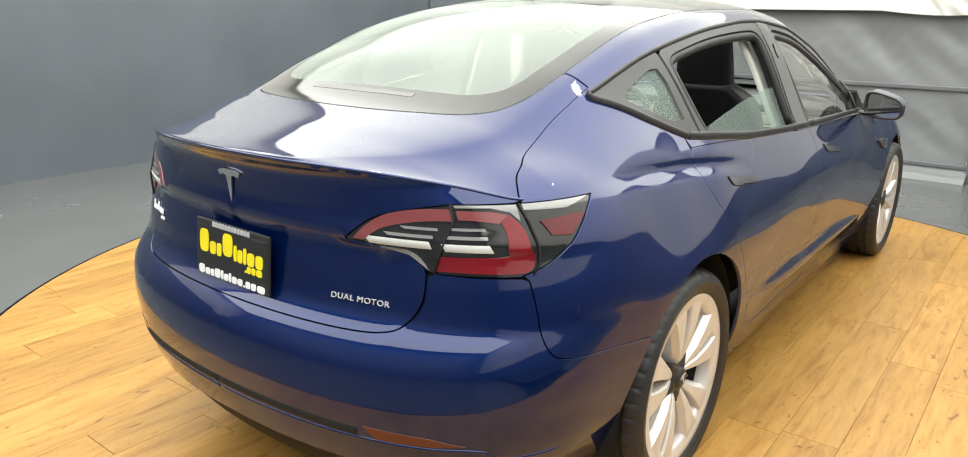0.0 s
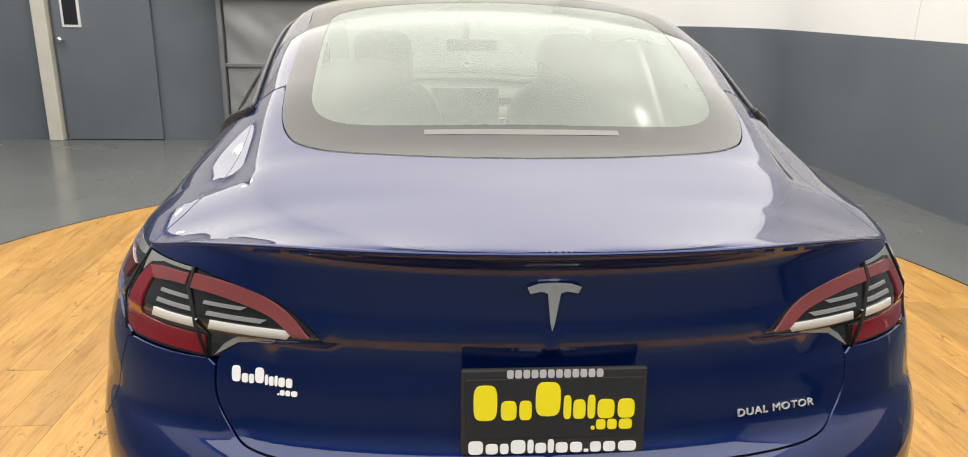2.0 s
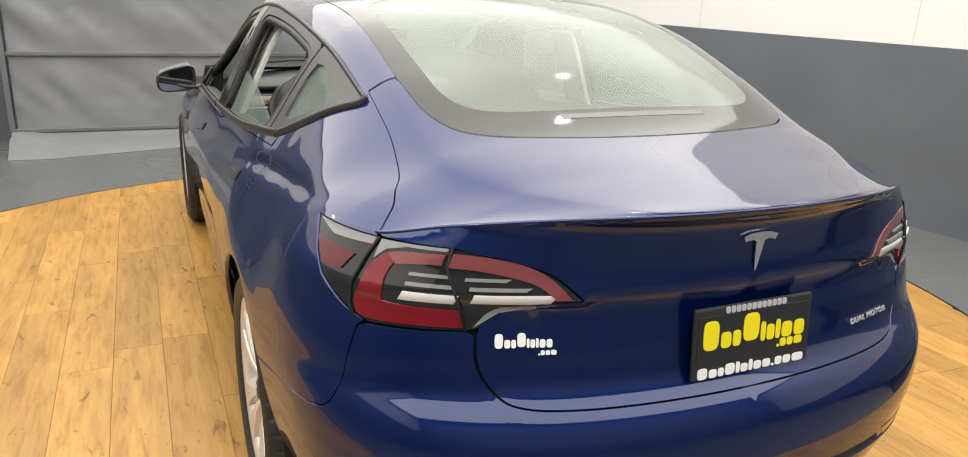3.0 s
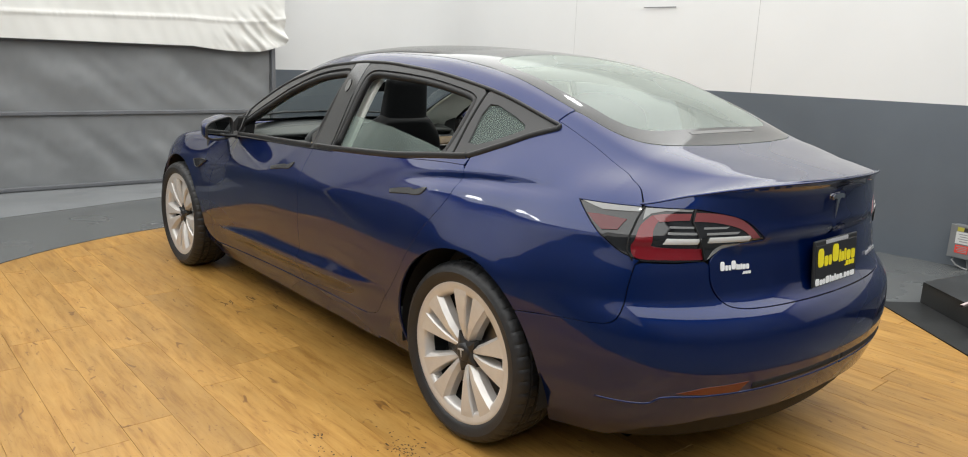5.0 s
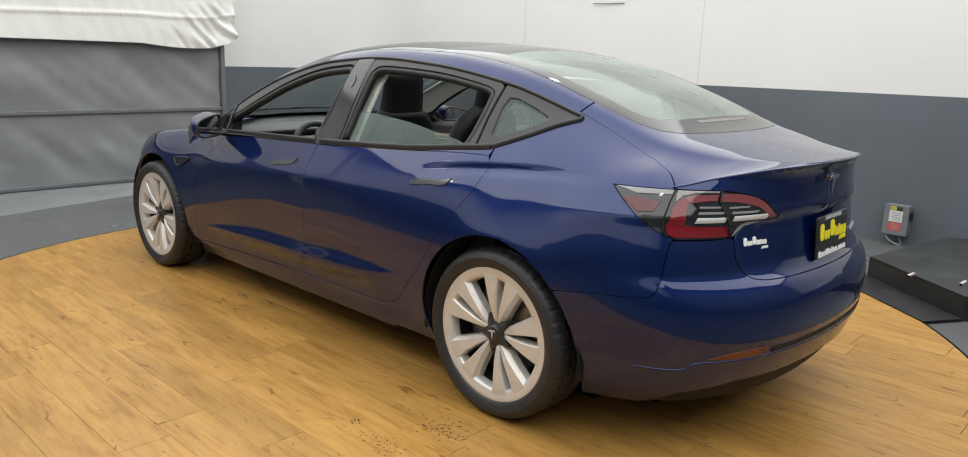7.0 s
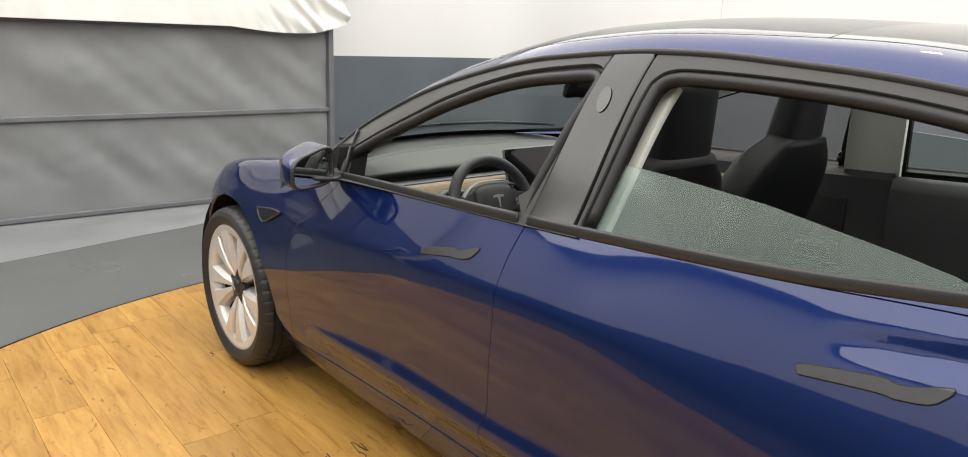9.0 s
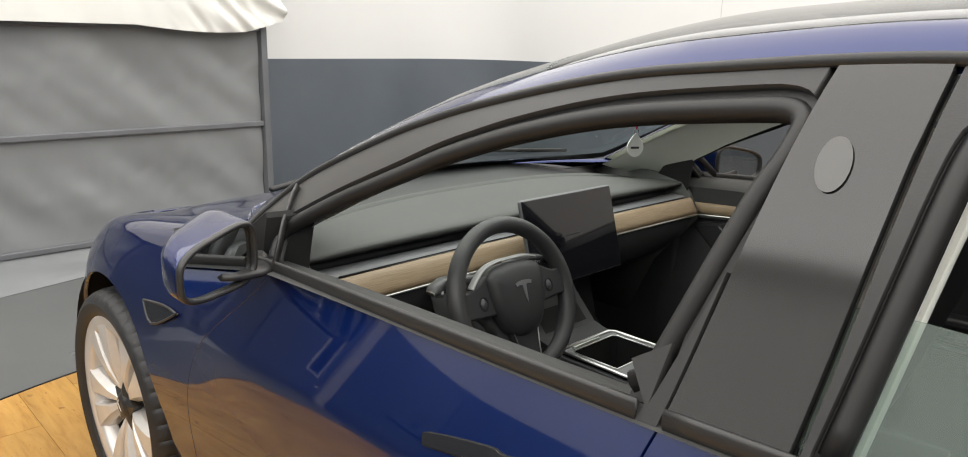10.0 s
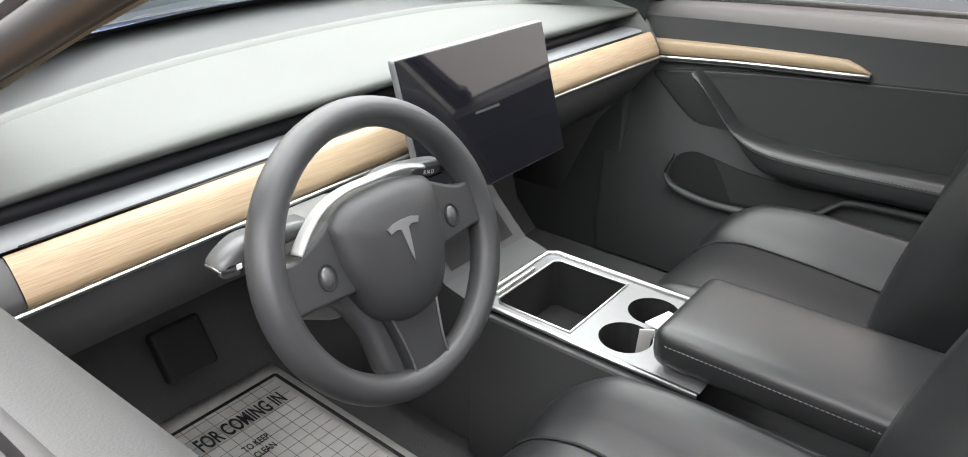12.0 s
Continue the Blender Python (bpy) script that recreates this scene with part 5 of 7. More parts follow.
        link_mesh("spoke", v, f, M_SILVER, rim, False)
    v, f = lathe([(0.0, 0.094), (0.022, 0.094), (0.031, 0.090), (0.036, 0.084), (0.058, 0.060), (0.058, 0.02)], 40)
    cap = link_mesh("hub_cap", v, [t[::-1] for t in f], M_SATIN, w, True)
    star = [Matrix.Rotation(radians(90 + 36 * k), 4, "X") @ Vector((0.0, 0.0, 0.082 if k % 2 == 0 else 0.045)) for k in range(10)]
    v = [Vector((x, p.y * q, p.z * q)) for x, q in ((0.058, 1.0), (0.080, 0.96), (0.086, 0.60)) for p in star]
    f = [(10 * i + k, 10 * i + (k + 1) % 10, 10 * i + 10 + (k + 1) % 10, 10 * i + 10 + k) for i in range(2) for k in range(10)] + [tuple(range(20, 30))]
    link_mesh("star_cover", v, f, M_SATIN, cap, False)
    emblem(cap, Matrix.Translation((0.0955, 0, 0)) @ Matrix.Rotation(radians(90), 4, "Z") @ Matrix.Rotation(radians(90), 4, "X"), 0.034, M_LETTER)
    return w


def emblem(parent, m, size, material):
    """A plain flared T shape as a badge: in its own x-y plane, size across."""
    pts = [(-0.5, 0.40), (-0.30, 0.47), (0, 0.49), (0.30, 0.47), (0.5, 0.40), (0.44, 0.27), (0.30, 0.30), (0.22, 0.31), (0.12, 0.27), (0.04, -0.35), (0.0, -0.5), (-0.04, -0.35), (-0.12, 0.27), (-0.22, 0.31), (-0.30, 0.30), (-0.44, 0.27)]
    n = len(pts)
    v = [m @ Vector((x * size, y * size, z)) for z in (0.0, 0.05 * size) for x, y in pts]
    f = [tuple(range(n, 2 * n)), tuple(range(n))[::-1]] + [(k, (k + 1) % n, n + (k + 1) % n, n + k) for k in range(n)]
    return link_mesh("emblem", v, f, material, parent, False)


wheel = make_wheel()
wheel.parent = car
wheel.matrix_basis = Matrix.Translation((0.787, 0, 0.336)) @ Matrix.Rotation(radians(20), 4, "X")
for x, y, turn, spin in ((0.787, 2.875, 0, 70), (-0.787, 0, 180, 8), (-0.787, 2.875, 180, 50)):
    copy_thing(wheel, Matrix.Translation((x, y, 0.336)) @ Matrix.Rotation(radians(turn), 4, "Z") @ Matrix.Rotation(radians(spin), 4, "X"))
for sg in (-1, 1):
    for cy in (0, 2.875):
        v, f = [], []
        for k in range(25):
            a = radians(-12 + 204 * k / 24)
            for x in (0.45, 0.872):
                v.append((sg * x, cy + 0.393 * math.cos(a), 0.338 + 0.393 * math.sin(a)))
        f = [(2 * k, 2 * k + 1, 2 * k + 3, 2 * k + 2) for k in range(24)]
        b = len(v)
        v += [(sg * 0.45, cy + 0.393 * math.cos(radians(a)), 0.338 + 0.393 * math.sin(radians(a))) for a in range(0, 360, 15)]
        f.append(tuple(range(b, b + 24)))
        link_mesh("wheel_liner", v, f, M_BLACKHOLE, car)

# badges, plate and lettering on the tail
Lg = Vector(body(SMIN + 0.001, 0.945))
nl = normal_at(body, SMIN + 0.05, 0.945)
ang = math.atan2(nl.z, -nl.y)
emblem(boot, Matrix.Translation((0, Lg.y - 0.003, 0.945)) @ Matrix.Rotation(radians(90) - ang, 4, "X"), 0.088, M_CHROME).name = "emblem"


def text_mesh(name, body_text, size, material, m, parent=None, depth=0.0, xscale=1.0, label="", align="CENTER", spacing=1.0, bold=0.0):
    cu = bpy.data.curves.new(name, "FONT")
    cu.body, cu.size, cu.extrude, cu.align_x, cu.space_character, cu.offset = body_text, size, depth, align, spacing, bold
    o = bpy.data.objects.new(name, cu)
    scene.collection.objects.link(o)
    me = bpy.data.meshes.new_from_object(o.evaluated_get(bpy.context.evaluated_depsgraph_get()))
    bpy.data.objects.remove(o)
    me.transform(m @ Matrix.Diagonal((xscale, 1, 1, 1)))
    me.materials.clear()
    me.materials.append(material)
    ob = new(name, me)
    if parent is not None:
        ob.parent = parent
    if label:
        tagged(ob, label)
    return ob


def on_tail(x, z, off=0.002):
    """A pose on the tail with x along it, y up and z out."""
    sg = 1 if x >= 0 else -1
    st = sx(abs(x), z)
    p, nn = Vector(body(st, z)), normal_at(body, st, z)
    p.x, nn.x = sg * p.x, sg * nn.x
    ax = Vector((0, 0, 1)).cross(nn).normalized()
    ay = nn.cross(ax)
    return Matrix.Translation(p + nn * off) @ Matrix((ax, ay, nn)).transposed().to_4x4()


text_mesh("lettering", "DUAL MOTOR", 0.019, M_LETTER, on_tail(0.418, 0.722, 0.003), boot, 0.0015, 1.22, "small chrome lettering", spacing=1.1)


def bar_word(name, m, heights, w, material, parent, th=0.001):
    """A word as a row of plain bars."""
    x = -sum(a for a, _, _ in heights) * w / 2
    for a, h, z in heights:
        hw, n_ = a * w * 0.42, 20
        ring = [(math.copysign(abs(math.cos(q)) ** 0.55, math.cos(q)) * hw, h / 2 + math.copysign(abs(math.sin(q)) ** 0.55, math.sin(q)) * h / 2) for q in (2 * math.pi * k / n_ for k in range(n_))]
        shift = m @ Matrix.Translation((x + a * w / 2, z, 0))
        vs = [shift @ Vector((px, py, pz)) for pz in (-th, th) for px, py in ring]
        link_mesh(name, vs, [tuple(range(n_, 2 * n_)), tuple(range(n_))[::-1]] + [(k, (k + 1) % n_, n_ + (k + 1) % n_, n_ + k) for k in range(n_)], material, parent, False)
        x += a * w


M_WHITEINK = mat("white_ink", (0.85, 0.85, 0.85), 0.5)
M_YELLOW = mat("yellow_ink", (0.85, 0.72, 0.01), 0.45)
bar_word("sticker_bar", on_tail(-0.485, 0.78, 0.002), [(1.4, 0.028, 0), (1, 0.016, 0), (0.8, 0.016, 0), (1.4, 0.027, 0.002), (0.5, 0.018, 0), (0.8, 0.016, 0), (0.5, 0.018, 0), (1, 0.016, 0), (1, 0.016, 0)], 0.0136, M_WHITEINK, boot)
bar_word("sticker_bar", on_tail(-0.44, 0.765, 0.002), [(0.4, 0.003, 0), (1, 0.009, 0), (1, 0.009, 0), (1.3, 0.009, 0)], 0.010, M_WHITEINK, boot)
PM = Matrix.Translation((0.006, -0.893, 0.768)) @ Matrix.Rotation(radians(90 - 5), 4, "X")
plate = tagged(new("number_plate"), "black dealer plate with yellow and white bars in a black frame")
plate.parent = car
bm = bm_box(-0.155, -0.080, -0.006, 0.155, 0.073, 0.004, 0.004)
bm.transform(PM)
part("plate_frame", bm, M_SATIN, plate)
bm = bm_box(-0.147, -0.050, 0.003, 0.147, 0.056, 0.0055, 0.001)
bm.transform(PM)
part("plate", bm, mat("black_plate", (0.02, 0.02, 0.022), 0.35), plate)
bar_word("yellow_bar", PM @ Matrix.Translation((0.0, -0.016, 0.0062)), [(1.5, 0.062, 0), (1, 0.034, 0), (0.8, 0.034, 0), (1.6, 0.060, 0.006), (0.5, 0.042, 0), (0.8, 0.034, 0), (0.5, 0.042, 0), (1.1, 0.034, 0), (1.1, 0.034, 0)], 0.031, M_YELLOW, plate)
bar_word("yellow_bar", PM @ Matrix.Translation((0.098, -0.036, 0.0062)), [(0.4, 0.006, 0), (1, 0.018, 0), (1, 0.018, 0), (1.4, 0.018, 0)], 0.019, M_YELLOW, plate)
bar_word("white_bar", PM @ Matrix.Translation((0.0, -0.077, 0.0045)), [(1.2, 0.024, 0), (1, 0.018, 0), (0.7, 0.018, 0), (1.2, 0.024, 0), (0.5, 0.024, 0), (0.9, 0.018, 0), (0.5, 0.024, 0), (1, 0.018, 0), (1, 0.018, 0), (0.4, 0.005, 0), (0.9, 0.018, 0), (1, 0.018, 0), (1.5, 0.018, 0)], 0.0245, M_WHITEINK, plate)
bar_word("grey_bar", PM @ Matrix.Translation((0.0, 0.057, 0.0048)), [(1, 0.014, 0)] * 12, 0.0135, mat("grey_ink", (0.45, 0.45, 0.46), 0.5), plate)


# door mirrors
def door_mirror(sg):
    mir = tagged(new("door_mirror"), "blue door mirror on a black foot")
    mir.parent = car
    def face(x, z, k=1.0):
        """A point of the mirror's face: x from -1 at the car to 1 outboard, z from -1 to 1."""
        hgt = 0.134 * (1 - 0.30 * (x * k + 1) / 2)
        return 0.940 + 0.092 * x * k, 0.900 + hgt / 2 + 0.5 * hgt * z * k

    def rounded(a, e):
        return math.copysign(abs(math.cos(a)) ** e, math.cos(a)), math.copysign(abs(math.sin(a)) ** e, math.sin(a))
    secs = []
    for y, k in ((-0.040, 0.90), (-0.040, 0.965), (-0.030, 1.0), (0.005, 1.0), (0.045, 0.98), (0.080, 0.91), (0.103, 0.78), (0.117, 0.55), (0.122, 0.2)):
        row = []
        for j in range(48):
            x, z = rounded(2 * math.pi * j / 48, 0.55)
            px, pz = face(x, z, k)
            row.append((sg * px, 2.075 + (y if y < 0 else y * (0.80 - 0.30 * x)) - 0.035 * x * k, pz + 0.012 * max(0, y) / 0.097))
        secs.append(row)
    v = [p for row in secs for p in row]
    f = [(i * 48 + j, i * 48 + (j + 1) % 48, (i + 1) * 48 + (j + 1) % 48, (i + 1) * 48 + j) for i in range(8) for j in range(48)] + [tuple(range(8 * 48, 9 * 48))]
    link_mesh("mirror_shell", v, f if sg < 0 else [t[::-1] for t in f], M_BLUE, mir)
    rim, pane = [], []
    for j in range(48):
        x, z = rounded(2 * math.pi * j / 48, 0.55)
        px, pz = face(x, z, 0.93)
        rim.append((sg * px, 2.035 - 0.035 * x, pz))
        px, pz = face(x, z, 0.90)
        pane.append((sg * px, 2.038 - 0.035 * x, pz))
    link_mesh("mirror_glass", pane, [tuple(range(48))], mat("mirror", (0.62, 0.64, 0.65), 0.02, 1.0), mir, False)
    v, f = sweep(rim, 0.012, 0.016, True, (0, 1, 0))
    link_mesh("mirror_rim", v, f, M_SATIN, mir)
    v, f = sweep([(sg * 0.80, 2.09, 0.922), (sg * 0.85, 2.085, 0.916), (sg * 0.90, 2.075, 0.920), (sg * 0.94, 2.065, 0.93)], 0.07, 0.022)
    link_mesh("mirror_foot", v, f, M_SATIN, mir)
    return mir


door_mirror(-1)
door_mirror(1)


# ---- car interior ----
M_RIM = mat("black_rim_leather", (0.042, 0.0425, 0.044), 0.42, var=0.08, scale=20, bump=0.07, bscale=700)
M_LEATHER = mat("black_leather", (0.019, 0.0195, 0.0202), 0.36, var=0.1, scale=14, bump=0.07, bscale=700)
M_SEAT = mat("black_seat_leather", (0.0135, 0.014, 0.0148), 0.42, var=0.1, scale=14, bump=0.07, bscale=700)
M_SOFT = mat("soft_dash_skin", (0.078, 0.081, 0.077), 0.62, var=0.04, scale=5, bump=0.15, bscale=500)
M_PADTOP = mat("soft_door_top", (0.034, 0.035, 0.034), 0.6, var=0.04, scale=5, bump=0.15, bscale=500)
M_SOFTD = mat("soft_door_skin", (0.020, 0.021, 0.021), 0.6, var=0.04, scale=5, bump=0.15, bscale=500)
M_HUB = mat("black_grained_plastic", (0.028, 0.0285, 0.030), 0.5, bump=0.08, bscale=700)
M_DARKPL = mat("dark_grained_plastic", (0.042, 0.043, 0.044), 0.55, bump=0.15, bscale=500)
M_PALE = mat("pale_grey_trim", (0.70, 0.71, 0.65), 0.7, var=0.03, scale=10, bump=0.2, bscale=600)
M_CARPET = mat("black_carpet", (0.085, 0.085, 0.086), 0.95, bump=0.6, bscale=700)
M_STITCH = mat("grey_stitching", (0.11, 0.115, 0.115), 0.7)
M_ALU = mat("brushed_metal", (0.66, 0.66, 0.65), 0.28, 1.0)
M_SCREEN = mat("screen_glass", (0.008, 0.008, 0.011), 0.05, coat=0.5)


def wood_trim_mat():
    m = bpy.data.materials.new("light_ash_veneer")
    m.use_nodes = True
    nt = m.node_tree
    b = nt.nodes["Principled BSDF"]
    tc, mp = nt.nodes.new("ShaderNodeTexCoord"), nt.nodes.new("ShaderNodeMapping")
    mp.inputs["Scale"].default_value = (4, 260, 260)
    n1 = nt.nodes.new("ShaderNodeTexNoise")
    n1.inputs["Scale"].default_value, n1.inputs["Detail"].default_value = 3.0, 8
    cr = nt.nodes.new("ShaderNodeValToRGB")
    cr.color_ramp.elements[0].position, cr.color_ramp.elements[0].color = 0.3, (0.235, 0.165, 0.098, 1)
    cr.color_ramp.elements[1].position, cr.color_ramp.elements[1].color = 0.7, (0.355, 0.27, 0.175, 1)
    nt.links.new(tc.outputs["Object"], mp.inputs[0])
    nt.links.new(mp.outputs[0], n1.inputs["Vector"])
    nt.links.new(n1.outputs[0], cr.inputs[0])
    nt.links.new(cr.outputs[0], b.inputs["Base Color"])
    b.inputs["Roughness"].default_value = 0.45
    return m


M_VENEER = wood_trim_mat()


def loft(name, secs, material, parent, closed=False, cap=False, label="", smooth_=True):
    m = len(secs[0])
    v = [Vector(p) for s_ in secs for p in s_]
    f = [(i * m + j, i * m + (j + 1) % m, (i + 1) * m + (j + 1) % m, (i + 1) * m + j) for i in range(len(secs) - 1) for j in range(m if closed else m - 1)]
    if cap:
        f += [tuple(range(m))[::-1], tuple((len(secs) - 1) * m + k for k in range(m))]
    return link_mesh(name, v, f, material, parent, smooth_, None, label)


def cushion(name, x0, y0, z0, x1, y1, z1, r, material, parent, m=None, crown=0.0, seg=4, label=""):
    """A rounded padded block, crowned on its upper side."""
    bm = bm_box(x0, y0, z0, x1, y1, z1, r, seg)
    bmesh.ops.subdivide_edges(bm, edges=[e for e in bm.edges if e.calc_length() > 0.08], cuts=5, use_grid_fill=True)
    for v in bm.verts:
        u, w = (v.co.x - x0) / (x1 - x0), (v.co.y - y0) / (y1 - y0)
        if v.co.z > (z0 + z1) / 2:
            v.co.z += crown * math.sin(math.pi * min(1, max(0, u))) * math.sin(math.pi * min(1, max(0, w)))
    if m is not None:
        bm.transform(m)
    for f in bm.faces:
        f.smooth = True
    return part(name, bm, material, parent, label)


# dashboard, built as strips along x
dash = tagged(new("dashboard"), "grey soft-topped dashboard with a light wood strip")
dash.parent = car
XS = [-0.715 + 1.43 * k / 40 for k in range(41)]


def strip(name, prof, material, parent, x0=-0.715, x1=0.715, drop=0.0, n=40, bow=0.0):
    """A profile (y, z, and if need be its own drop and bow) drawn across the car."""
    secs = []
    for k in range(n + 1):
        x = x0 + (x1 - x0) * k / n
        u = abs(x) / 0.715
        row = []
        for y, z, *more in prof:
            dr, bw = more if more else (drop * u * u, bow)
            row.append((x, y - bw * u * u, z - dr * u ** 3))
        secs.append(row)
    return loft(name, secs, material, parent)


strip("dash_pad", [(2.176, 0.876, 0.002, 0.008), (2.150, 0.888, 0.002, 0.008), (2.132, 0.8955, 0.002, 0.008), (2.125, 0.9005, 0.003, 0.008), (2.1225, 0.906, 0.004, 0.009), (2.127, 0.912, 0.006, 0.012), (2.142, 0.9175, 0.010, 0.02), (2.17, 0.922, 0.015, 0.027), (2.22, 0.928, 0.022, 0.035), (2.30, 0.934, 0.034, 0.048), (2.385, 0.934, 0.045, 0.065)], M_SOFT, dash)
strip("pad_edge", [(2.380, 0.932, 0.045, 0.065), (2.388, 0.940, 0.045, 0.065), (2.400, 0.941, 0.045, 0.065), (2.412, 0.936, 0.045, 0.065), (2.416, 0.926, 0.045, 0.065)], M_SOFT, dash)
strip("dash_rear", [(2.410, 0.928, 0.045, 0.065), (2.45, 0.930, 0.05, 0.05), (2.52, 0.942, 0.055, 0.06), (2.60, 0.955, 0.06, 0.14)], M_DARKPL, dash)
M_ENDCAP = mat("grey_end_cap", (0.055, 0.055, 0.056), 0.5)
strip("air_slot", [(2.172, 0.876), (2.176, 0.862), (2.150, 0.858), (2.136, 0.8665)], mat("slot_plastic", (0.016, 0.017, 0.021), 0.5), dash)
strip("metal_strip", [(2.142, 0.8640), (2.139, 0.8678), (2.120, 0.8672), (2.093, 0.8652), (2.091, 0.860)], mat("grey_metal_strip", (0.17, 0.175, 0.184), 0.5, var=0.05, scale=30), dash, -0.70, 0.70)
strip("wood_strip", [(2.089, 0.858), (2.0875, 0.8625), (2.083, 0.8620), (2.074, 0.853), (2.058, 0.826), (2.056, 0.815), (2.064, 0.809)], M_VENEER, dash, -0.680, 0.704, bow=0.012)
v, f = sweep([(x, 2.0905 - 0.012 * (x / 0.715) ** 2, 0.8650) for x in (-0.662 + 1.34 * k / 30 for k in range(31))], 0.0035, 0.003)
link_mesh("strip_groove", v, f, M_BLACKHOLE, dash)
for x0, x1 in ((-0.715, -0.6805), (0.7045, 0.715)):
    strip("strip_end", [(2.092, 0.8598), (2.084, 0.8598), (2.075, 0.852), (2.060, 0.824), (2.058, 0.813), (2.064, 0.809)], M_ENDCAP, dash, x0, x1, n=4, bow=0.012)
strip("metal_strip", [(2.062, 0.811), (2.056, 0.810), (2.055, 0.806), (2.062, 0.804)], M_ALU, dash, bow=0.012)
strip("lower_dash", [(2.07, 0.806), (2.066, 0.79), (2.10, 0.73), (2.185, 0.652), (2.20, 0.645), (2.215, 0.648), (2.30, 0.69), (2.42, 0.70)], mat("grey_lower_dash", (0.062, 0.063, 0.066), 0.55, bump=0.15, bscale=500), dash)
for sg in (-1, 1):
    loft("dash_end", [[(sg * x, y, z) for y, z in ((2.05, 0.80), (2.09, 0.87), (2.12, 0.905), (2.25, 0.93), (2.38, 0.94), (2.5, 0.90), (2.5, 0.4), (2.3, 0.4), (2.2, 0.62))] for x in (0.714, 0.76)], M_SOFT, dash, True, True)

# centre screen
SC = Matrix(((1, 0, 0, 0.003), (0, 1, 0, 1.997), (0, 0, 1, 0.866), (0, 0, 0, 1))) @ Matrix.Rotation(radians(-15.5), 4, "X")
scr = tagged(new("centre_screen"), "large dark landscape touchscreen")
scr.parent = car
bm = bm_box(-0.178, -0.004, -0.117, 0.184, 0.010, 0.112, 0.0065, 3)
bm.transform(SC)
part("screen_body", bm, mat("screen_frame", (0.16, 0.16, 0.17), 0.4, 0.6), scr)
bm = bm_box(-0.1745, -0.0052, -0.1135, 0.1805, 0.0, 0.1085, 0.0015, 2)
bm.transform(SC)
part("screen_panel", bm, M_SCREEN, scr)
bm = bm_box(-0.05, 1.99, 0.80, 0.05, 2.09, 0.88, 0.02, 3)
part("screen_mount", bm, M_DARKPL, scr)

# steering wheel
SW = Matrix.Translation((-0.352, 1.862, 0.806)) @ Matrix.Rotation(radians(90 - 22), 4, "X")
sw = tagged(new("steering_wheel"), "black leather three-spoke steering wheel")
sw.parent = car
ringpts = []
v, f = [], []
for k in range(72):
    a = 2 * math.pi * k / 72
    R0 = 0.166
    fat = 1.0 + 0.10 * abs(math.cos(a)) ** 3
    for j in range(14):
        b_ = 2 * math.pi * j / 14
        r = R0 + 0.0185 * fat * math.cos(b_)
        v.append(SW @ Vector((r * math.cos(a), r * math.sin(a) * (0.97 if math.sin(a) < 0 else 1.0), 0.0195 * fat * math.sin(b_))))
for k in range(72):
    for j in range(14):
        f.append((k * 14 + j, ((k + 1) % 72) * 14 + j, ((k + 1) % 72) * 14 + (j + 1) % 14, k * 14 + (j + 1) % 14))
link_mesh("rim", v, f, M_RIM, sw)


def slab(name, outline, z0, z1, m, material, parent, bevel=0.004, dome=0.0, label=""):
    """A flat shape with rounded edges, from its outline."""
    bm = bmesh.new()
    vs = [bm.verts.new((x, y, z0)) for x, y in outline]
    fc = bm.faces.new(vs)
    bm.normal_update()
    if fc.normal.z < 0:
        fc.normal_flip()
    r = bmesh.ops.extrude_face_region(bm, geom=[fc])
    up = [g for g in r["geom"] if isinstance(g, bmesh.types.BMVert)]
    for g in up:
        g.co.z = z1
    tops = [e for e in bm.edges if abs(e.verts[0].co.z - z1) < 1e-6 and abs(e.verts[1].co.z - z1) < 1e-6]
    bmesh.ops.recalc_face_normals(bm, faces=bm.faces[:])
    if bevel:
        bmesh.ops.bevel(bm, geom=tops, offset=bevel, segments=4, affect="EDGES", profile=0.5)
    for face in bm.faces:
        face.smooth = len(face.verts) <= 4
    bm.transform(m)
    return part(name, bm, material, parent, label)


hub = smooth([(-0.083, 0.058), (-0.058, 0.076), (0, 0.082), (0.058, 0.076), (0.083, 0.058), (0.079, 0.0), (0.056, -0.056), (0.03, -0.078), (0, -0.083), (-0.03, -0.078), (-0.056, -0.056), (-0.079, 0.0), (-0.083, 0.058)], 4)[:-1]
rows_h = [(1.0, -0.030), (1.0, 0.006), (0.985, 0.013), (0.95, 0.019), (0.88, 0.0255), (0.76, 0.031), (0.60, 0.0345), (0.42, 0.0365), (0.22, 0.0375)]
hubo = loft("airbag_cover", [[SW @ Vector((x * k, 0.004 + (y - 0.004) * k, z)) for x, y in hub] for k, z in rows_h], M_HUB, sw, True, True)
emblem(hubo, SW @ Matrix.Translation((0, 0.012, 0.0368)), 0.050, mat("satin_badge", (0.35, 0.35, 0.36), 0.3, 0.8))
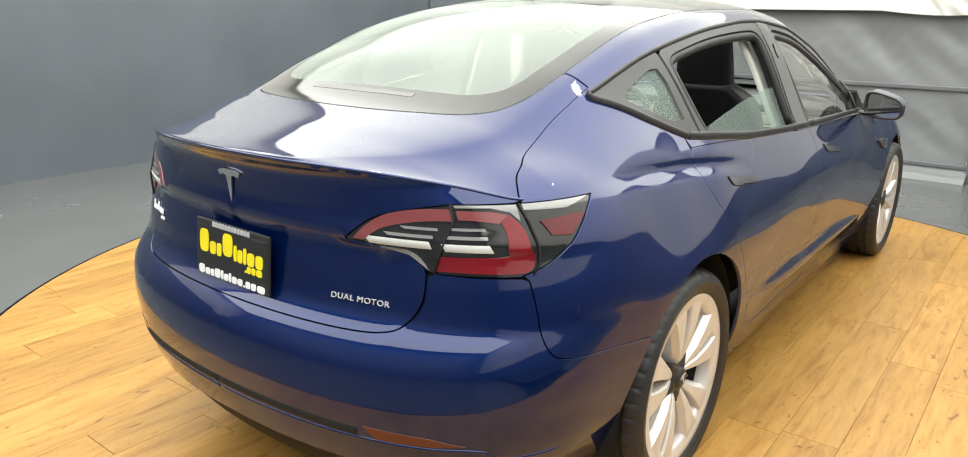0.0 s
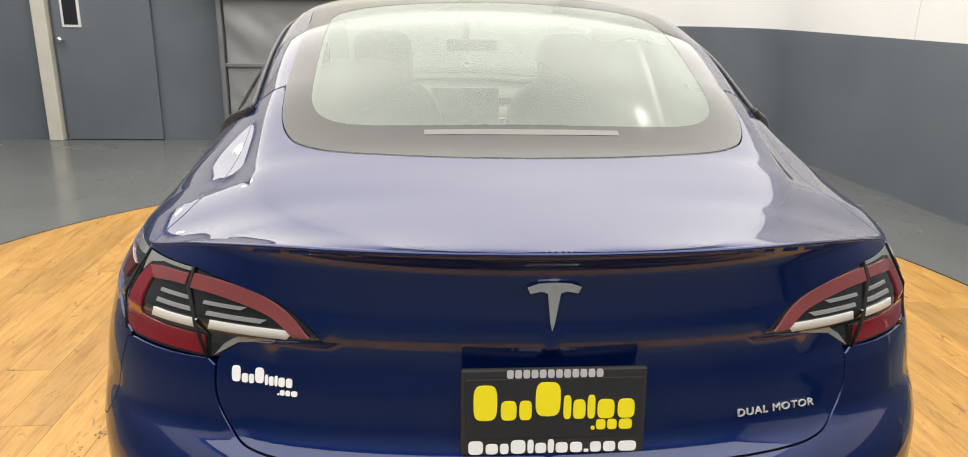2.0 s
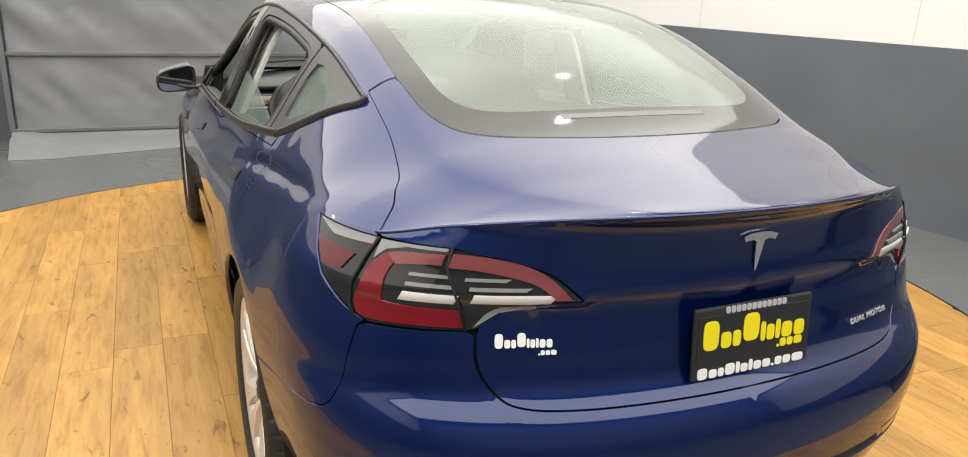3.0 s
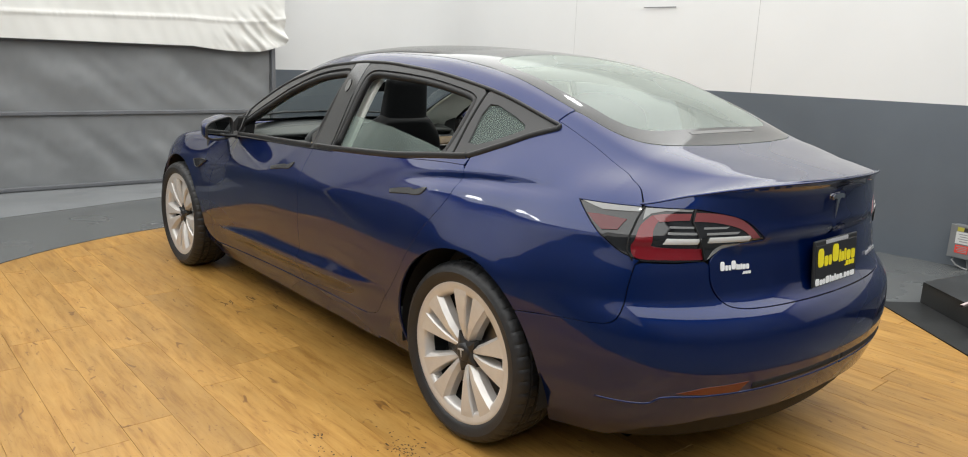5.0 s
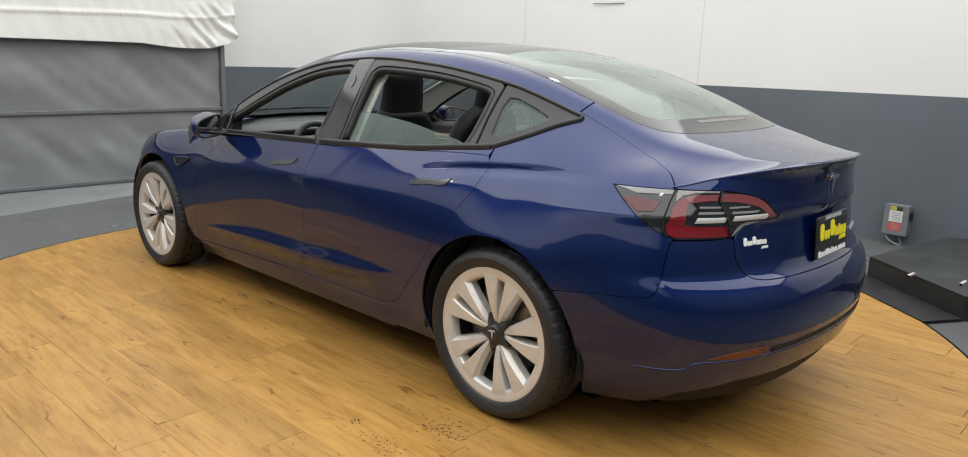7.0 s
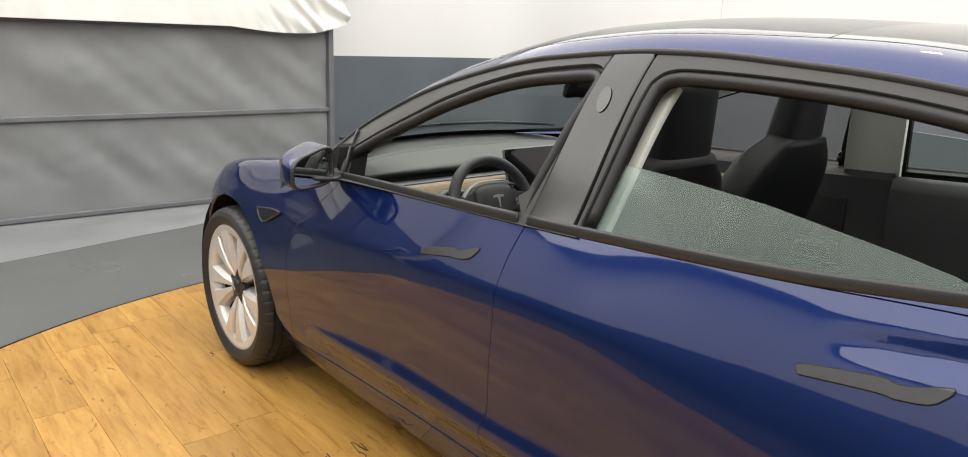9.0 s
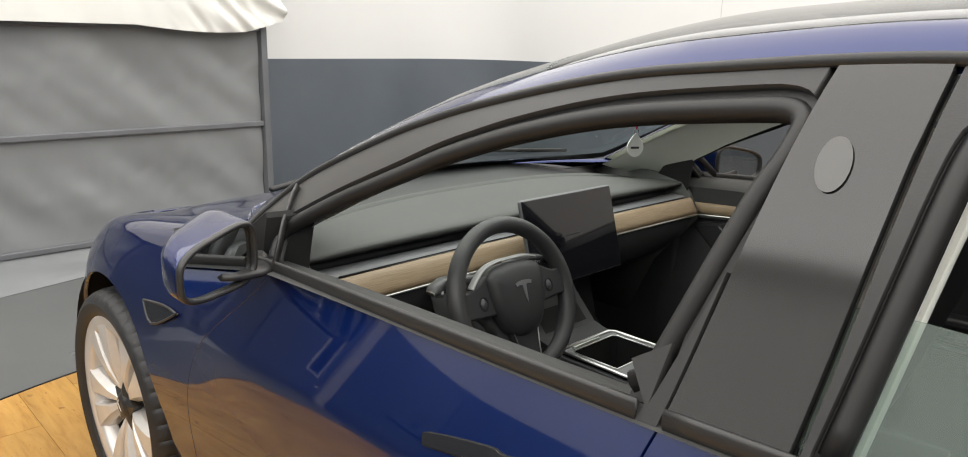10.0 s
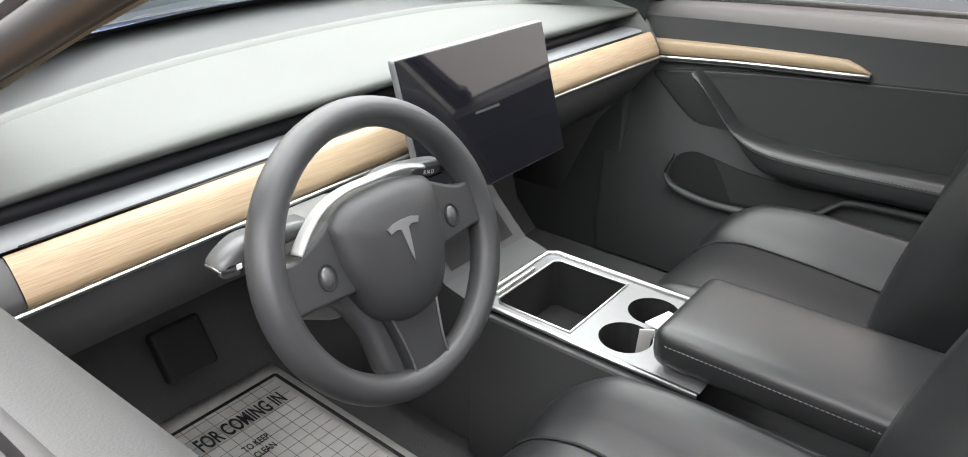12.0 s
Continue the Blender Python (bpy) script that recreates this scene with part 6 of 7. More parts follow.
for sg in (-1, 1):
    sp = slab("side_spoke", smooth([(sg * 0.066, 0.070), (sg * 0.10, 0.052), (sg * 0.13, 0.040), (sg * 0.160, 0.036), (sg * 0.162, -0.014), (sg * 0.13, -0.019), (sg * 0.062, -0.024)], 3), -0.02, 0.012, SW, M_HUB, sw, 0.005)
    ring = [SW @ Vector((sg * 0.102 + 0.0115 * math.cos(a), 0.008 + 0.0145 * math.sin(a), 0.0125)) for a in (2 * math.pi * k / 24 for k in range(24))]
    v, f = sweep(ring, 0.002, 0.002, True, (0, -1, 0.4))
    link_mesh("button_ring", v, f, M_BLACKHOLE, sp)
    bm = bmesh.new()
    bmesh.ops.create_uvsphere(bm, u_segments=20, v_segments=12, radius=0.011, matrix=SW @ Matrix.Translation((sg * 0.102, 0.008, 0.0105)) @ Matrix.Diagonal((0.75, 1.15, 0.5, 1)))
    for face in bm.faces:
        face.smooth = True
    part("scroll_button", bm, mat("button_grey", (0.09, 0.09, 0.095), 0.35, 0.3), sp)
slab("spoke_back", smooth([(-0.098, -0.018), (-0.072, -0.046), (-0.056, -0.085), (-0.043, -0.150), (0.043, -0.150), (0.056, -0.085), (0.072, -0.046), (0.098, -0.018)], 3), -0.040, -0.010, SW, mat("grey_spoke_cover", (0.050, 0.051, 0.053), 0.4), sw, 0.010)
slab("lower_spoke", smooth([(-0.042, -0.05), (-0.030, -0.12), (-0.028, -0.158), (-0.018, -0.168), (0.018, -0.168), (0.028, -0.158), (0.030, -0.12), (0.042, -0.05)], 3), -0.02, 0.010, SW, M_HUB, sw, 0.004)
v, f = sweep([SW @ Vector((x, y, 0.0105)) for x, y in smooth([(-0.040, -0.06), (-0.029, -0.12), (-0.027, -0.156), (-0.017, -0.166), (0.017, -0.166), (0.027, -0.156), (0.029, -0.12), (0.040, -0.06)], 4)], 0.003, 0.003)
link_mesh("spoke_trim", v, f, M_ALU, sw)
v, f = sweep([SW @ Vector((x, y, 0.010)) for x, y in smooth([(-0.128, 0.044), (-0.106, 0.064), (-0.080, 0.080), (-0.046, 0.0885), (0, 0.0895), (0.046, 0.0885), (0.080, 0.080)], 5)], 0.016, 0.006)
link_mesh("spoke_trim", v, f, mat("pale_trim", (0.36, 0.36, 0.36), 0.4, 0.3), sw)
bm = bm_box(-0.085, -0.06, -0.20, 0.085, 0.070, -0.035, 0.025, 3)
bm.transform(SW)
for face in bm.faces:
    face.smooth = True
part("column_shroud", bm, mat("grey_column_cover", (0.11, 0.112, 0.112), 0.5, bump=0.1, bscale=500), sw)
M_STALK = mat("stalk_grey", (0.085, 0.086, 0.088), 0.35)
XZ = Matrix(((1, 0, 0, 0), (0, 0, -1, 1.932), (0, 1, 0, 0), (0, 0, 0, 1)))
left_stalk = smooth([(-0.43, 0.862), (-0.47, 0.866), (-0.503, 0.8705), (-0.522, 0.8680), (-0.541, 0.8575), (-0.547, 0.849), (-0.543, 0.8425), (-0.528, 0.8400), (-0.497, 0.841), (-0.46, 0.844), (-0.43, 0.844)], 3)
st = slab("column_stalk", left_stalk, 0.0, 0.028, XZ, M_STALK, sw, 0.008)
slab("stalk_tip", smooth([(-0.5495, 0.851), (-0.5500, 0.846), (-0.5445, 0.8395), (-0.527, 0.8370), (-0.526, 0.8395), (-0.543, 0.8420), (-0.5475, 0.8475)], 3), 0.004, 0.029, XZ, M_ALU, st, 0.003)
for x, z in ((-0.526, 0.846), (-0.514, 0.849), (-0.502, 0.852)):
    part("stalk_mark", bm_box(x - 0.003, 1.9032, z - 0.003, x + 0.003, 1.9045, z + 0.003), M_WHITEINK, st)
right_stalk = smooth([(-0.34, 0.858), (-0.325, 0.874), (-0.30, 0.880), (-0.255, 0.875), (-0.21, 0.867), (-0.194, 0.857), (-0.191, 0.850), (-0.200, 0.8465), (-0.234, 0.849), (-0.30, 0.858)], 3)
st = slab("column_stalk", right_stalk, 0.004, 0.030, XZ, M_STALK, sw, 0.009)
slab("stalk_panel", smooth([(-0.275, 0.866), (-0.262, 0.8725), (-0.214, 0.8625), (-0.199, 0.853), (-0.206, 0.851), (-0.24, 0.8545)], 3), 0.0, 0.0312, XZ, M_HUB, st, 0.002)
text_mesh("stalk_letters", "R N D", 0.0075, M_WHITEINK, XZ @ Matrix.Translation((-0.240, 0.8585, 0.0316)) @ Matrix.Rotation(radians(-13), 4, "Z"), st)

# centre console
con = tagged(new("centre_console"), "dark centre console with metal-edged bin and cup holders")
con.parent = car
CX, CW = 0.0, 0.112
rim_o = [(-0.108, 1.555), (-0.108, 1.915), (-0.095, 1.93), (0.095, 1.93), (0.108, 1.915), (0.108, 1.555)]


def ring_plate(name, outer, holes, z, material, parent, depth=0.06, cav=None):
    pts, edges = [], []
    for lp in [outer] + holes:
        b = len(pts)
        pts += [Vector(p) for p in lp]
        edges += [(b + i, b + (i + 1) % len(lp)) for i in range(len(lp))]
    vo, _, fo, *_ = delaunay_2d_cdt(pts, edges, [], 0, 1e-6)
    fs = []
    for t in fo:
        c = sum((vo[i] for i in t), Vector((0, 0))) / 3
        if inside(c.x, c.y, outer) and not any(inside(c.x, c.y, h) for h in holes):
            fs.append(tuple(t))
    ob = link_mesh(name, [(p.x, p.y, z) for p in vo], fs, material, parent, False)
    for h in holes:
        m = len(h)
        v = [(x, y, z) for x, y in h] + [(x, y, z - depth) for x, y in h]
        f = [(k, (k + 1) % m, m + (k + 1) % m, m + k) for k in range(m)] + [tuple(range(m, 2 * m))]
        # wells default to near-black, so their inner shade is in the colour
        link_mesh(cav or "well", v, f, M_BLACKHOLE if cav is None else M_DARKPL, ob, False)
    return ob


bin_h = [(-0.088, 1.765), (-0.088, 1.895), (-0.078, 1.905), (0.078, 1.905), (0.088, 1.895), (0.088, 1.765)]
cups = [[(cx_ + 0.040 * math.cos(2 * math.pi * k / 28), cy_ + 0.040 * math.sin(2 * math.pi * k / 28)) for k in range(28)] for cx_, cy_ in ((-0.045, 1.695), (0.045, 1.695))]
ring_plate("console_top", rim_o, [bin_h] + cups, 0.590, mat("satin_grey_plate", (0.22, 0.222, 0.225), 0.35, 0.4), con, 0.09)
v, f = sweep([(x, y, 0.592) for x, y in rim_o], 0.010, 0.008)
link_mesh("console_rim", v, f, M_ALU, con)
v, f = sweep([(x, y, 0.591) for x, y in bin_h], 0.004, 0.004, True)
link_mesh("console_rim", v, f, M_ALU, con)
part("console_body", bm_box(-0.112, 1.10, 0.27, 0.112, 1.93, 0.485, 0.01), M_DARKPL, con)
for sg in (-1, 1):
    part("console_side", bm_box(min(sg * 0.10, sg * 0.12), 1.10, 0.28, max(sg * 0.10, sg * 0.12), 1.935, 0.583, 0.006), M_DARKPL, con)
loft("console_nose", [[(x, 1.93, 0.585), (x, 1.99, 0.60), (x, 2.05, 0.66), (x, 2.10, 0.72), (x, 2.2, 0.72), (x, 2.2, 0.3), (x, 1.93, 0.3)] for x in (-0.112, 0.112)], M_DARKPL, con, True, True, smooth_=False)
link_mesh("phone_pad", [(x, y, z) for x in (-0.085, 0.085) for y, z in ((1.998, 0.610), (2.044, 0.656))], [(0, 2, 3, 1)], M_BLACKHOLE, con, False)
part("tray_bar", bm_box(-0.072, 1.911, 0.591, 0.035, 1.919, 0.597, 0.002), M_ALU, con)
arm = cushion("armrest", -0.098, 1.22, 0.598, 0.098, 1.635, 0.662, 0.022, M_LEATHER, con, crown=0.004, label="padded black leather armrest with grey stitching")


def stitches(pts, parent, n):
    """A row of short thread marks along a line."""
    bm = bmesh.new()
    P = [Vector(p) for p in pts]
    tot = sum((b - a).length for a, b in zip(P, P[1:]))
    for k in range(n):
        d = tot * (k + 0.5) / n
        for a, b in zip(P, P[1:]):
            L = (b - a).length
            if d <= L:
                c = a.lerp(b, d / L)
                q = (b - a).to_track_quat("X", "Z").to_matrix().to_4x4()
                bmesh.ops.create_cube(bm, size=1, matrix=Matrix.Translation(c) @ q @ Matrix.Diagonal((tot / n * 0.6, 0.0012, 0.0012, 1)))
                break
            d -= L
    return part("stitching", bm, M_STITCH, parent)


stitches([(-0.0988, 1.24, 0.640), (-0.0988, 1.61, 0.640), (-0.085, 1.636, 0.640), (0.085, 1.636, 0.640)], arm, 90)

# front seats: cushion, backrest and headrest
def seat(cx, back, dz):
    st = tagged(new("front_seat"), "black leather bucket seat")
    st.parent = car
    T_ = [0.0, 0.015, 0.05, 0.12, 0.25, 0.45, 0.7, 0.9, 1.0]
    hc = pch(T_, [0.40, 0.465, 0.505, 0.535, 0.548, 0.545, 0.535, 0.53, 0.53])
    hb = pch(T_, [0.40, 0.47, 0.525, 0.575, 0.612, 0.622, 0.618, 0.615, 0.615])
    front = back + 0.57
    rows = []
    for k in range(25):
        t = (k / 24) ** 1.5
        y = front - 0.52 * t
        c, b = hc(t) + dz, hb(t) + dz
        nar = 1 - 0.20 * max(0, 1 - t / 0.28) ** 2
        right = [(0.130, c + 0.002), (0.147, c + (b - c) * 0.16), (0.164, c + (b - c) * 0.45), (0.181, c + (b - c) * 0.77), (0.197, b - 0.003), (0.210, b), (0.223, b - 0.005), (0.236, b - 0.022), (0.243, b - 0.05), (0.243, min(b - 0.06, 0.42 + dz)), (0.235, 0.30)]
        mid = [(-0.130 + 0.026 * j, c + 0.005 * (1 - (abs(-0.130 + 0.026 * j) / 0.13) ** 2)) for j in range(11)]
        rows.append(([(cx + x * nar, y, z) for x, z in mid], [(cx + x * nar, y, z) for x, z in right], [(cx - x * nar, y, z) for x, z in right]))
    cu = loft("seat_cushion", [r_[0] for r_ in rows], M_SEAT, st)
    for i, sg in ((1, 1), (2, -1)):
        loft("side_bolster", [r_[i] for r_ in rows], M_SEAT, st)
        v, f = sweep([r_[i][0] for r_ in rows[3:]], 0.005, 0.003)
        link_mesh("seam", v, f, M_BLACKHOLE, cu)
    part("seat_front", bm_box(cx - 0.215, front - 0.03, 0.30, cx + 0.215, front - 0.004, 0.41 + dz, 0.006), M_SEAT, st)
    B = Matrix.Translation((cx, back + 0.10, 0.50)) @ Matrix.Rotation(radians(17), 4, "X")
    half = pch([0.0, 0.10, 0.25, 0.40, 0.48, 0.54, 0.585, 0.62], [0.205, 0.232, 0.248, 0.246, 0.232, 0.205, 0.165, 0.125])
    secs = []
    for k in range(29):
        z = 0.62 * k / 28
        w = half(z)
        deep = 0.062 if z < 0.5 else 0.062 - 0.012 * (z - 0.5) / 0.12
        row = []
        for j in range(44):
            a = 2 * math.pi * j / 44
            ca, sa = math.copysign(abs(math.cos(a)) ** 0.55, math.cos(a)), math.copysign(abs(math.sin(a)) ** 0.55, math.sin(a))
            # bolsters stand proud at both sides of the padded middle
            swell = 0.050 * math.exp(-((abs(ca * w) - 0.195) / 0.055) ** 2) * math.sin(math.pi * min(1, max(0, z / 0.60))) ** 0.6 if sa > 0 else 0.0
            row.append(B @ Vector((ca * w, sa * deep + swell, z)))
        secs.append(row)
    bk = loft("backrest", secs, M_SEAT, st, True, True)
    for sg in (-1, 1):
        seam = [B @ Vector((sg * (0.150 - 0.03 * max(0, (z - 0.42) / 0.16)), 0.077 - 0.10 * max(0, z - 0.40), z)) for z in (0.06, 0.15, 0.25, 0.35, 0.45, 0.54)]
        v, f = sweep(seam, 0.004, 0.004)
        link_mesh("seam", v, f, M_BLACKHOLE, bk)
        stitches([p + Vector((sg * 0.006, 0.001, 0)) for p in seam], bk, 70)
    H = B @ Matrix.Translation((0, 0.012, 0.595)) @ Matrix.Rotation(radians(-9), 4, "X")
    secs = []
    for k in range(19):
        z = 0.225 * k / 18
        e = max(0.0, 1 - max(0.0, (k - 13.5) / 4.6) ** 2.6) ** 0.5 if k > 13 else 1.0
        w, d = (0.128 - 0.020 * k / 18) * (0.35 + 0.65 * e), (0.052 - 0.012 * k / 18) * max(0.12, e)
        secs.append([H @ Vector((math.copysign(abs(math.cos(a)) ** 0.5, math.cos(a)) * w, math.copysign(abs(math.sin(a)) ** 0.7, math.sin(a)) * d, z)) for a in (2 * math.pi * j / 32 for j in range(32))])
    loft("headrest", secs, M_SEAT, st, True, True)
    return st


seat(-0.37, 1.195, 0.0)
seat(0.385, 1.27, -0.040)
bench = tagged(new("rear_bench"), "black leather rear bench seat")
bench.parent = car
cushion("bench_cushion", -0.66, 0.12, 0.34, 0.66, 0.66, 0.52, 0.05, M_LEATHER, bench)
cushion("bench_backrest", -0.62, -0.06, 0.0, 0.62, 0.06, 0.56, 0.05, M_LEATHER, bench, Matrix.Translation((0, 0.10, 0.50)) @ Matrix.Rotation(radians(24), 4, "X"))
for x in (-0.36, 0.36):
    cushion("rear_headrest", x - 0.12, -0.045, 0.0, x + 0.12, 0.045, 0.11, 0.03, M_LEATHER, bench, Matrix.Translation((0, -0.10, 1.0)) @ Matrix.Rotation(radians(20), 4, "X"))
loft("parcel_shelf", [[(x, -0.05, 1.0), (x, -0.48, 1.035)] for x in (-0.56, 0.56)], M_DARKPL, car)
part("carpet", bm_box(-0.78, -0.1, 0.20, 0.78, 2.45, 0.262), M_CARPET, car)
for sg in (-1, 1):
    part("kick_panel", bm_box(min(sg * 0.715, sg * 0.76), 2.12, 0.25, max(sg * 0.715, sg * 0.76), 2.5, 0.88, 0.01), M_DARKPL, car)
loft("firewall", [[(x, 2.36, 0.25), (x, 2.44, 0.34), (x, 2.48, 0.5), (x, 2.49, 0.92)] for x in (-0.84, 0.84)], M_CARPET, car)
cushion("brake_pedal", -0.455, -0.012, -0.045, -0.365, 0.012, 0.045, 0.008, M_BLACKHOLE, car, Matrix.Translation((0, 2.30, 0.50)) @ Matrix.Rotation(radians(-30), 4, "X"))

# inner door panels
def door_card(door, sg):
    card = tagged(new("door_card"), "dark grey inner door panel with wood strip and armrest")
    card.parent = door
    secs = []
    for y in [1.02 + 1.15 * k / 24 for k in range(25)]:
        zt = ZB(y) - 0.004
        secs.append([(sg * x, y, z) for x, z in ((0.842, zt + 0.004), (0.800, zt + 0.012), (0.762, zt + 0.004), (0.740, zt - 0.016), (0.743, zt - 0.07), (0.742, 0.80), (0.740, 0.68), (0.725, 0.62), (0.715, 0.55), (0.705, 0.46), (0.70, 0.36), (0.71, 0.27))])
    loft("card_skin", [q[3:] for q in secs], M_DARKPL, card)
    loft("top_pad", [q[:4] for q in secs], M_PADTOP, card)
    wood_top, wood_low = pch([1.60, 1.655, 1.80, 2.0, 2.17], [0.838, 0.860, 0.857, 0.848, 0.838]), pch([1.60, 1.86, 2.09, 2.17], [0.836, 0.822, 0.803, 0.798])
    secs = []
    for k in range(25):
        y = 2.17 - 0.568 * k / 24
        lo, hi = wood_low(y), wood_top(y)
        secs.append([(sg * x, y, lo + (hi - lo) * t_) for x, t_ in ((0.746, 1.0), (0.736, 0.96), (0.732, 0.75), (0.731, 0.4), (0.733, 0.08), (0.744, 0.0))])
    loft("wood_strip", secs, M_VENEER, card, False, True)
    edge = [(sg * 0.733, 2.17 - 0.568 * k / 12, wood_low(2.17 - 0.568 * k / 12) - 0.003) for k in range(13)]
    v, f = sweep(edge, 0.007, 0.009)
    link_mesh("metal_strip", v, f, M_ALU, card)
    v, f = sweep([(x, y, z - 0.007) for x, y, z in edge], 0.012, 0.006)
    link_mesh("strip_shadow_gap", v, f, M_BLACKHOLE, card)
    # padded inset with its piped edge
    inset = smooth([(1.16, 0.848), (1.43, 0.832), (1.855, 0.799), (2.045, 0.772), (2.064, 0.762), (2.050, 0.748), (1.968, 0.677), (1.90, 0.642), (1.86, 0.636), (1.70, 0.640), (1.40, 0.645), (1.16, 0.65)], 3)
    YZ = Matrix(((0, 0, -sg, sg * 0.7400), (1, 0, 0, 0), (0, 1, 0, 0), (0, 0, 0, 1)))
    slab("card_inset", inset, -0.01, 0.0045, YZ, M_SOFTD, card, 0.004)
    v, f = sweep([(sg * 0.7385, y, z) for y, z in inset], 0.005, 0.005, True, (1, 0, 0))
    link_mesh("inset_seam", v, f, M_BLACKHOLE, card)
    # pull handle that runs down into the armrest
    line = smooth([(1.950, 0.782), (1.925, 0.766), (1.885, 0.730), (1.845, 0.688), (1.80, 0.652), (1.74, 0.636), (1.62, 0.634), (1.40, 0.642), (1.16, 0.650)], 4)
    secs = []
    for k, (y, z) in enumerate(line):
        (ya, za), (yb, zb) = line[max(k - 1, 0)], line[min(k + 1, len(line) - 1)]
        d = Vector((yb - ya, zb - za)).normalized()
        run = min(1, max(0, (1.95 - y) / 0.20))
        w, h = 0.052 + 0.030 * run, (0.019 + 0.014 * run) * min(1, 0.55 + 12 * (1.955 - y))
        sec = []
        for j in range(20):
            a_ = 2 * math.pi * j / 20
            ca, sa = math.copysign(abs(math.cos(a_)) ** 0.6, math.cos(a_)), math.copysign(abs(math.sin(a_)) ** 0.6, math.sin(a_))
            sec.append((sg * (0.738 - w * (1 + ca) / 2), y - d.y * h * sa * (1 if d.x < 0 else -1), z + abs(d.x) * h * sa))
        secs.append(sec)
    ar = loft("door_armrest", secs, M_LEATHER, card, True, True)
    stitches([(sg * (0.738 - 0.0815), y, z + 0.018) for y, z in line[14:]], ar, 90)
    v, f = sweep([(sg * (0.738 - 0.081), y, z + 0.012) for y, z in line[14:]], 0.003, 0.003)
    link_mesh("armrest_seam", v, f, M_BLACKHOLE, ar)
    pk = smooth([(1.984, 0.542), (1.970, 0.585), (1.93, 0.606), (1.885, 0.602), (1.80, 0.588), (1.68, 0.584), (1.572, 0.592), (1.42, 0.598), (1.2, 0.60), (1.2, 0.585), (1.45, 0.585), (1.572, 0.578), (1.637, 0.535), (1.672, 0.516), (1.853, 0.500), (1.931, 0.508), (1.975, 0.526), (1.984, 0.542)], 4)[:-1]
    # no recess here: a flat near-black sheet paints the shade inside the pocket
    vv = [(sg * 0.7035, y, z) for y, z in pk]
    link_mesh("pocket_shade", vv, [tuple(range(len(vv)))], M_BLACKHOLE, card, False)
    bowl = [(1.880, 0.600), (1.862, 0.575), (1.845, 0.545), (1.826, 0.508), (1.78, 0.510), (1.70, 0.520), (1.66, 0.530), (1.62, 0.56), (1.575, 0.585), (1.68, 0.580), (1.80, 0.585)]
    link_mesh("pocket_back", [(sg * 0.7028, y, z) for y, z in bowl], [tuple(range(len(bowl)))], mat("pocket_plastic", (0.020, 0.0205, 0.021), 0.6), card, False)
    lip_ = smooth([(1.975, 0.590), (1.990, 0.550), (1.975, 0.520), (1.931, 0.504), (1.853, 0.496), (1.74, 0.504), (1.672, 0.514), (1.637, 0.535), (1.605, 0.565), (1.572, 0.584), (1.45, 0.590), (1.2, 0.592)], 4)
    secs = [[(sg * (0.7035 - 0.018 * (1 + math.cos(a)) / 2), y, z - 0.004 + 0.009 * math.sin(a)) for a in (2 * math.pi * j / 10 for j in range(10))] for y, z in lip_]
    loft("pocket_lip", secs, M_DARKPL, card, True, True)
    part("window_seal", bm_box(min(sg * 0.775, sg * 0.80), 1.20, ZB(1.2) - 0.02, max(sg * 0.775, sg * 0.80), 1.25, ZB(1.2) - 0.004), M_BLACK, card)
    sail = [(sg * 0.725, 2.245, 0.868), (sg * 0.725, 2.235, 0.900), (sg * 0.720, 2.195, 0.950), (sg * 0.712, 2.085, 1.022), (sg * 0.714, 2.078, 1.012), (sg * 0.722, 2.092, 0.920), (sg * 0.724, 2.098, 0.868)]
    bm = bmesh.new()
    vs = [bm.verts.new(p) for p in sail]
    bmesh.ops.contextual_create(bm, geom=vs)
    r = bmesh.ops.extrude_face_region(bm, geom=bm.faces[:])
    for g in r["geom"]:
        if isinstance(g, bmesh.types.BMVert):
            g.co += Vector((sg * 0.085, 0.042, -0.006))
    bmesh.ops.recalc_face_normals(bm, faces=bm.faces[:])
    part("mirror_sail", bm, M_BLACKHOLE, card)


for d, sg in zip(front_doors, (-1, 1)):
    door_card(d, sg)
for d, sg in zip(rear_doors, (-1, 1)):
    secs = []
    for y in [0.15 + 0.86 * k / 16 for k in range(17)]:
        zt = ZB(y) - 0.004
        secs.append([(sg * x, y, z) for x, z in ((0.78, zt - 0.004), (0.755, zt), (0.725, zt - 0.01), (0.712, zt - 0.05), (0.72, 0.75), (0.71, 0.6), (0.70, 0.3))])
    loft("door_card", secs, M_DARKPL, d)

# pillar trims and headliner edges follow the roof inside
skin("pillar_trim", [skin_data(top, [(2.264, 0.0), (2.236, 0.034), (2.181, 0.225), (2.073, 0.45)] + [(y, v + 0.03) for y, v in smooth([(1.967, 0.54), (1.815, 0.635), (1.69, 0.69), (1.596, 0.72), (1.452, 0.752), (1.21, 0.765), (0.9, 0.77), (0.54, 0.74), (0.23, 0.72), (0.0, 0.72)], 3)] + [(-0.1, 0.80)] + [(y, v + 0.09) for y, v in smooth(VG, 3)] + [(2.38, 0.80), (2.33, 0.40), (2.30, 0.02)], sv=0.45, step=0.05, depth=0, off=-0.045)], M_PALE, car)
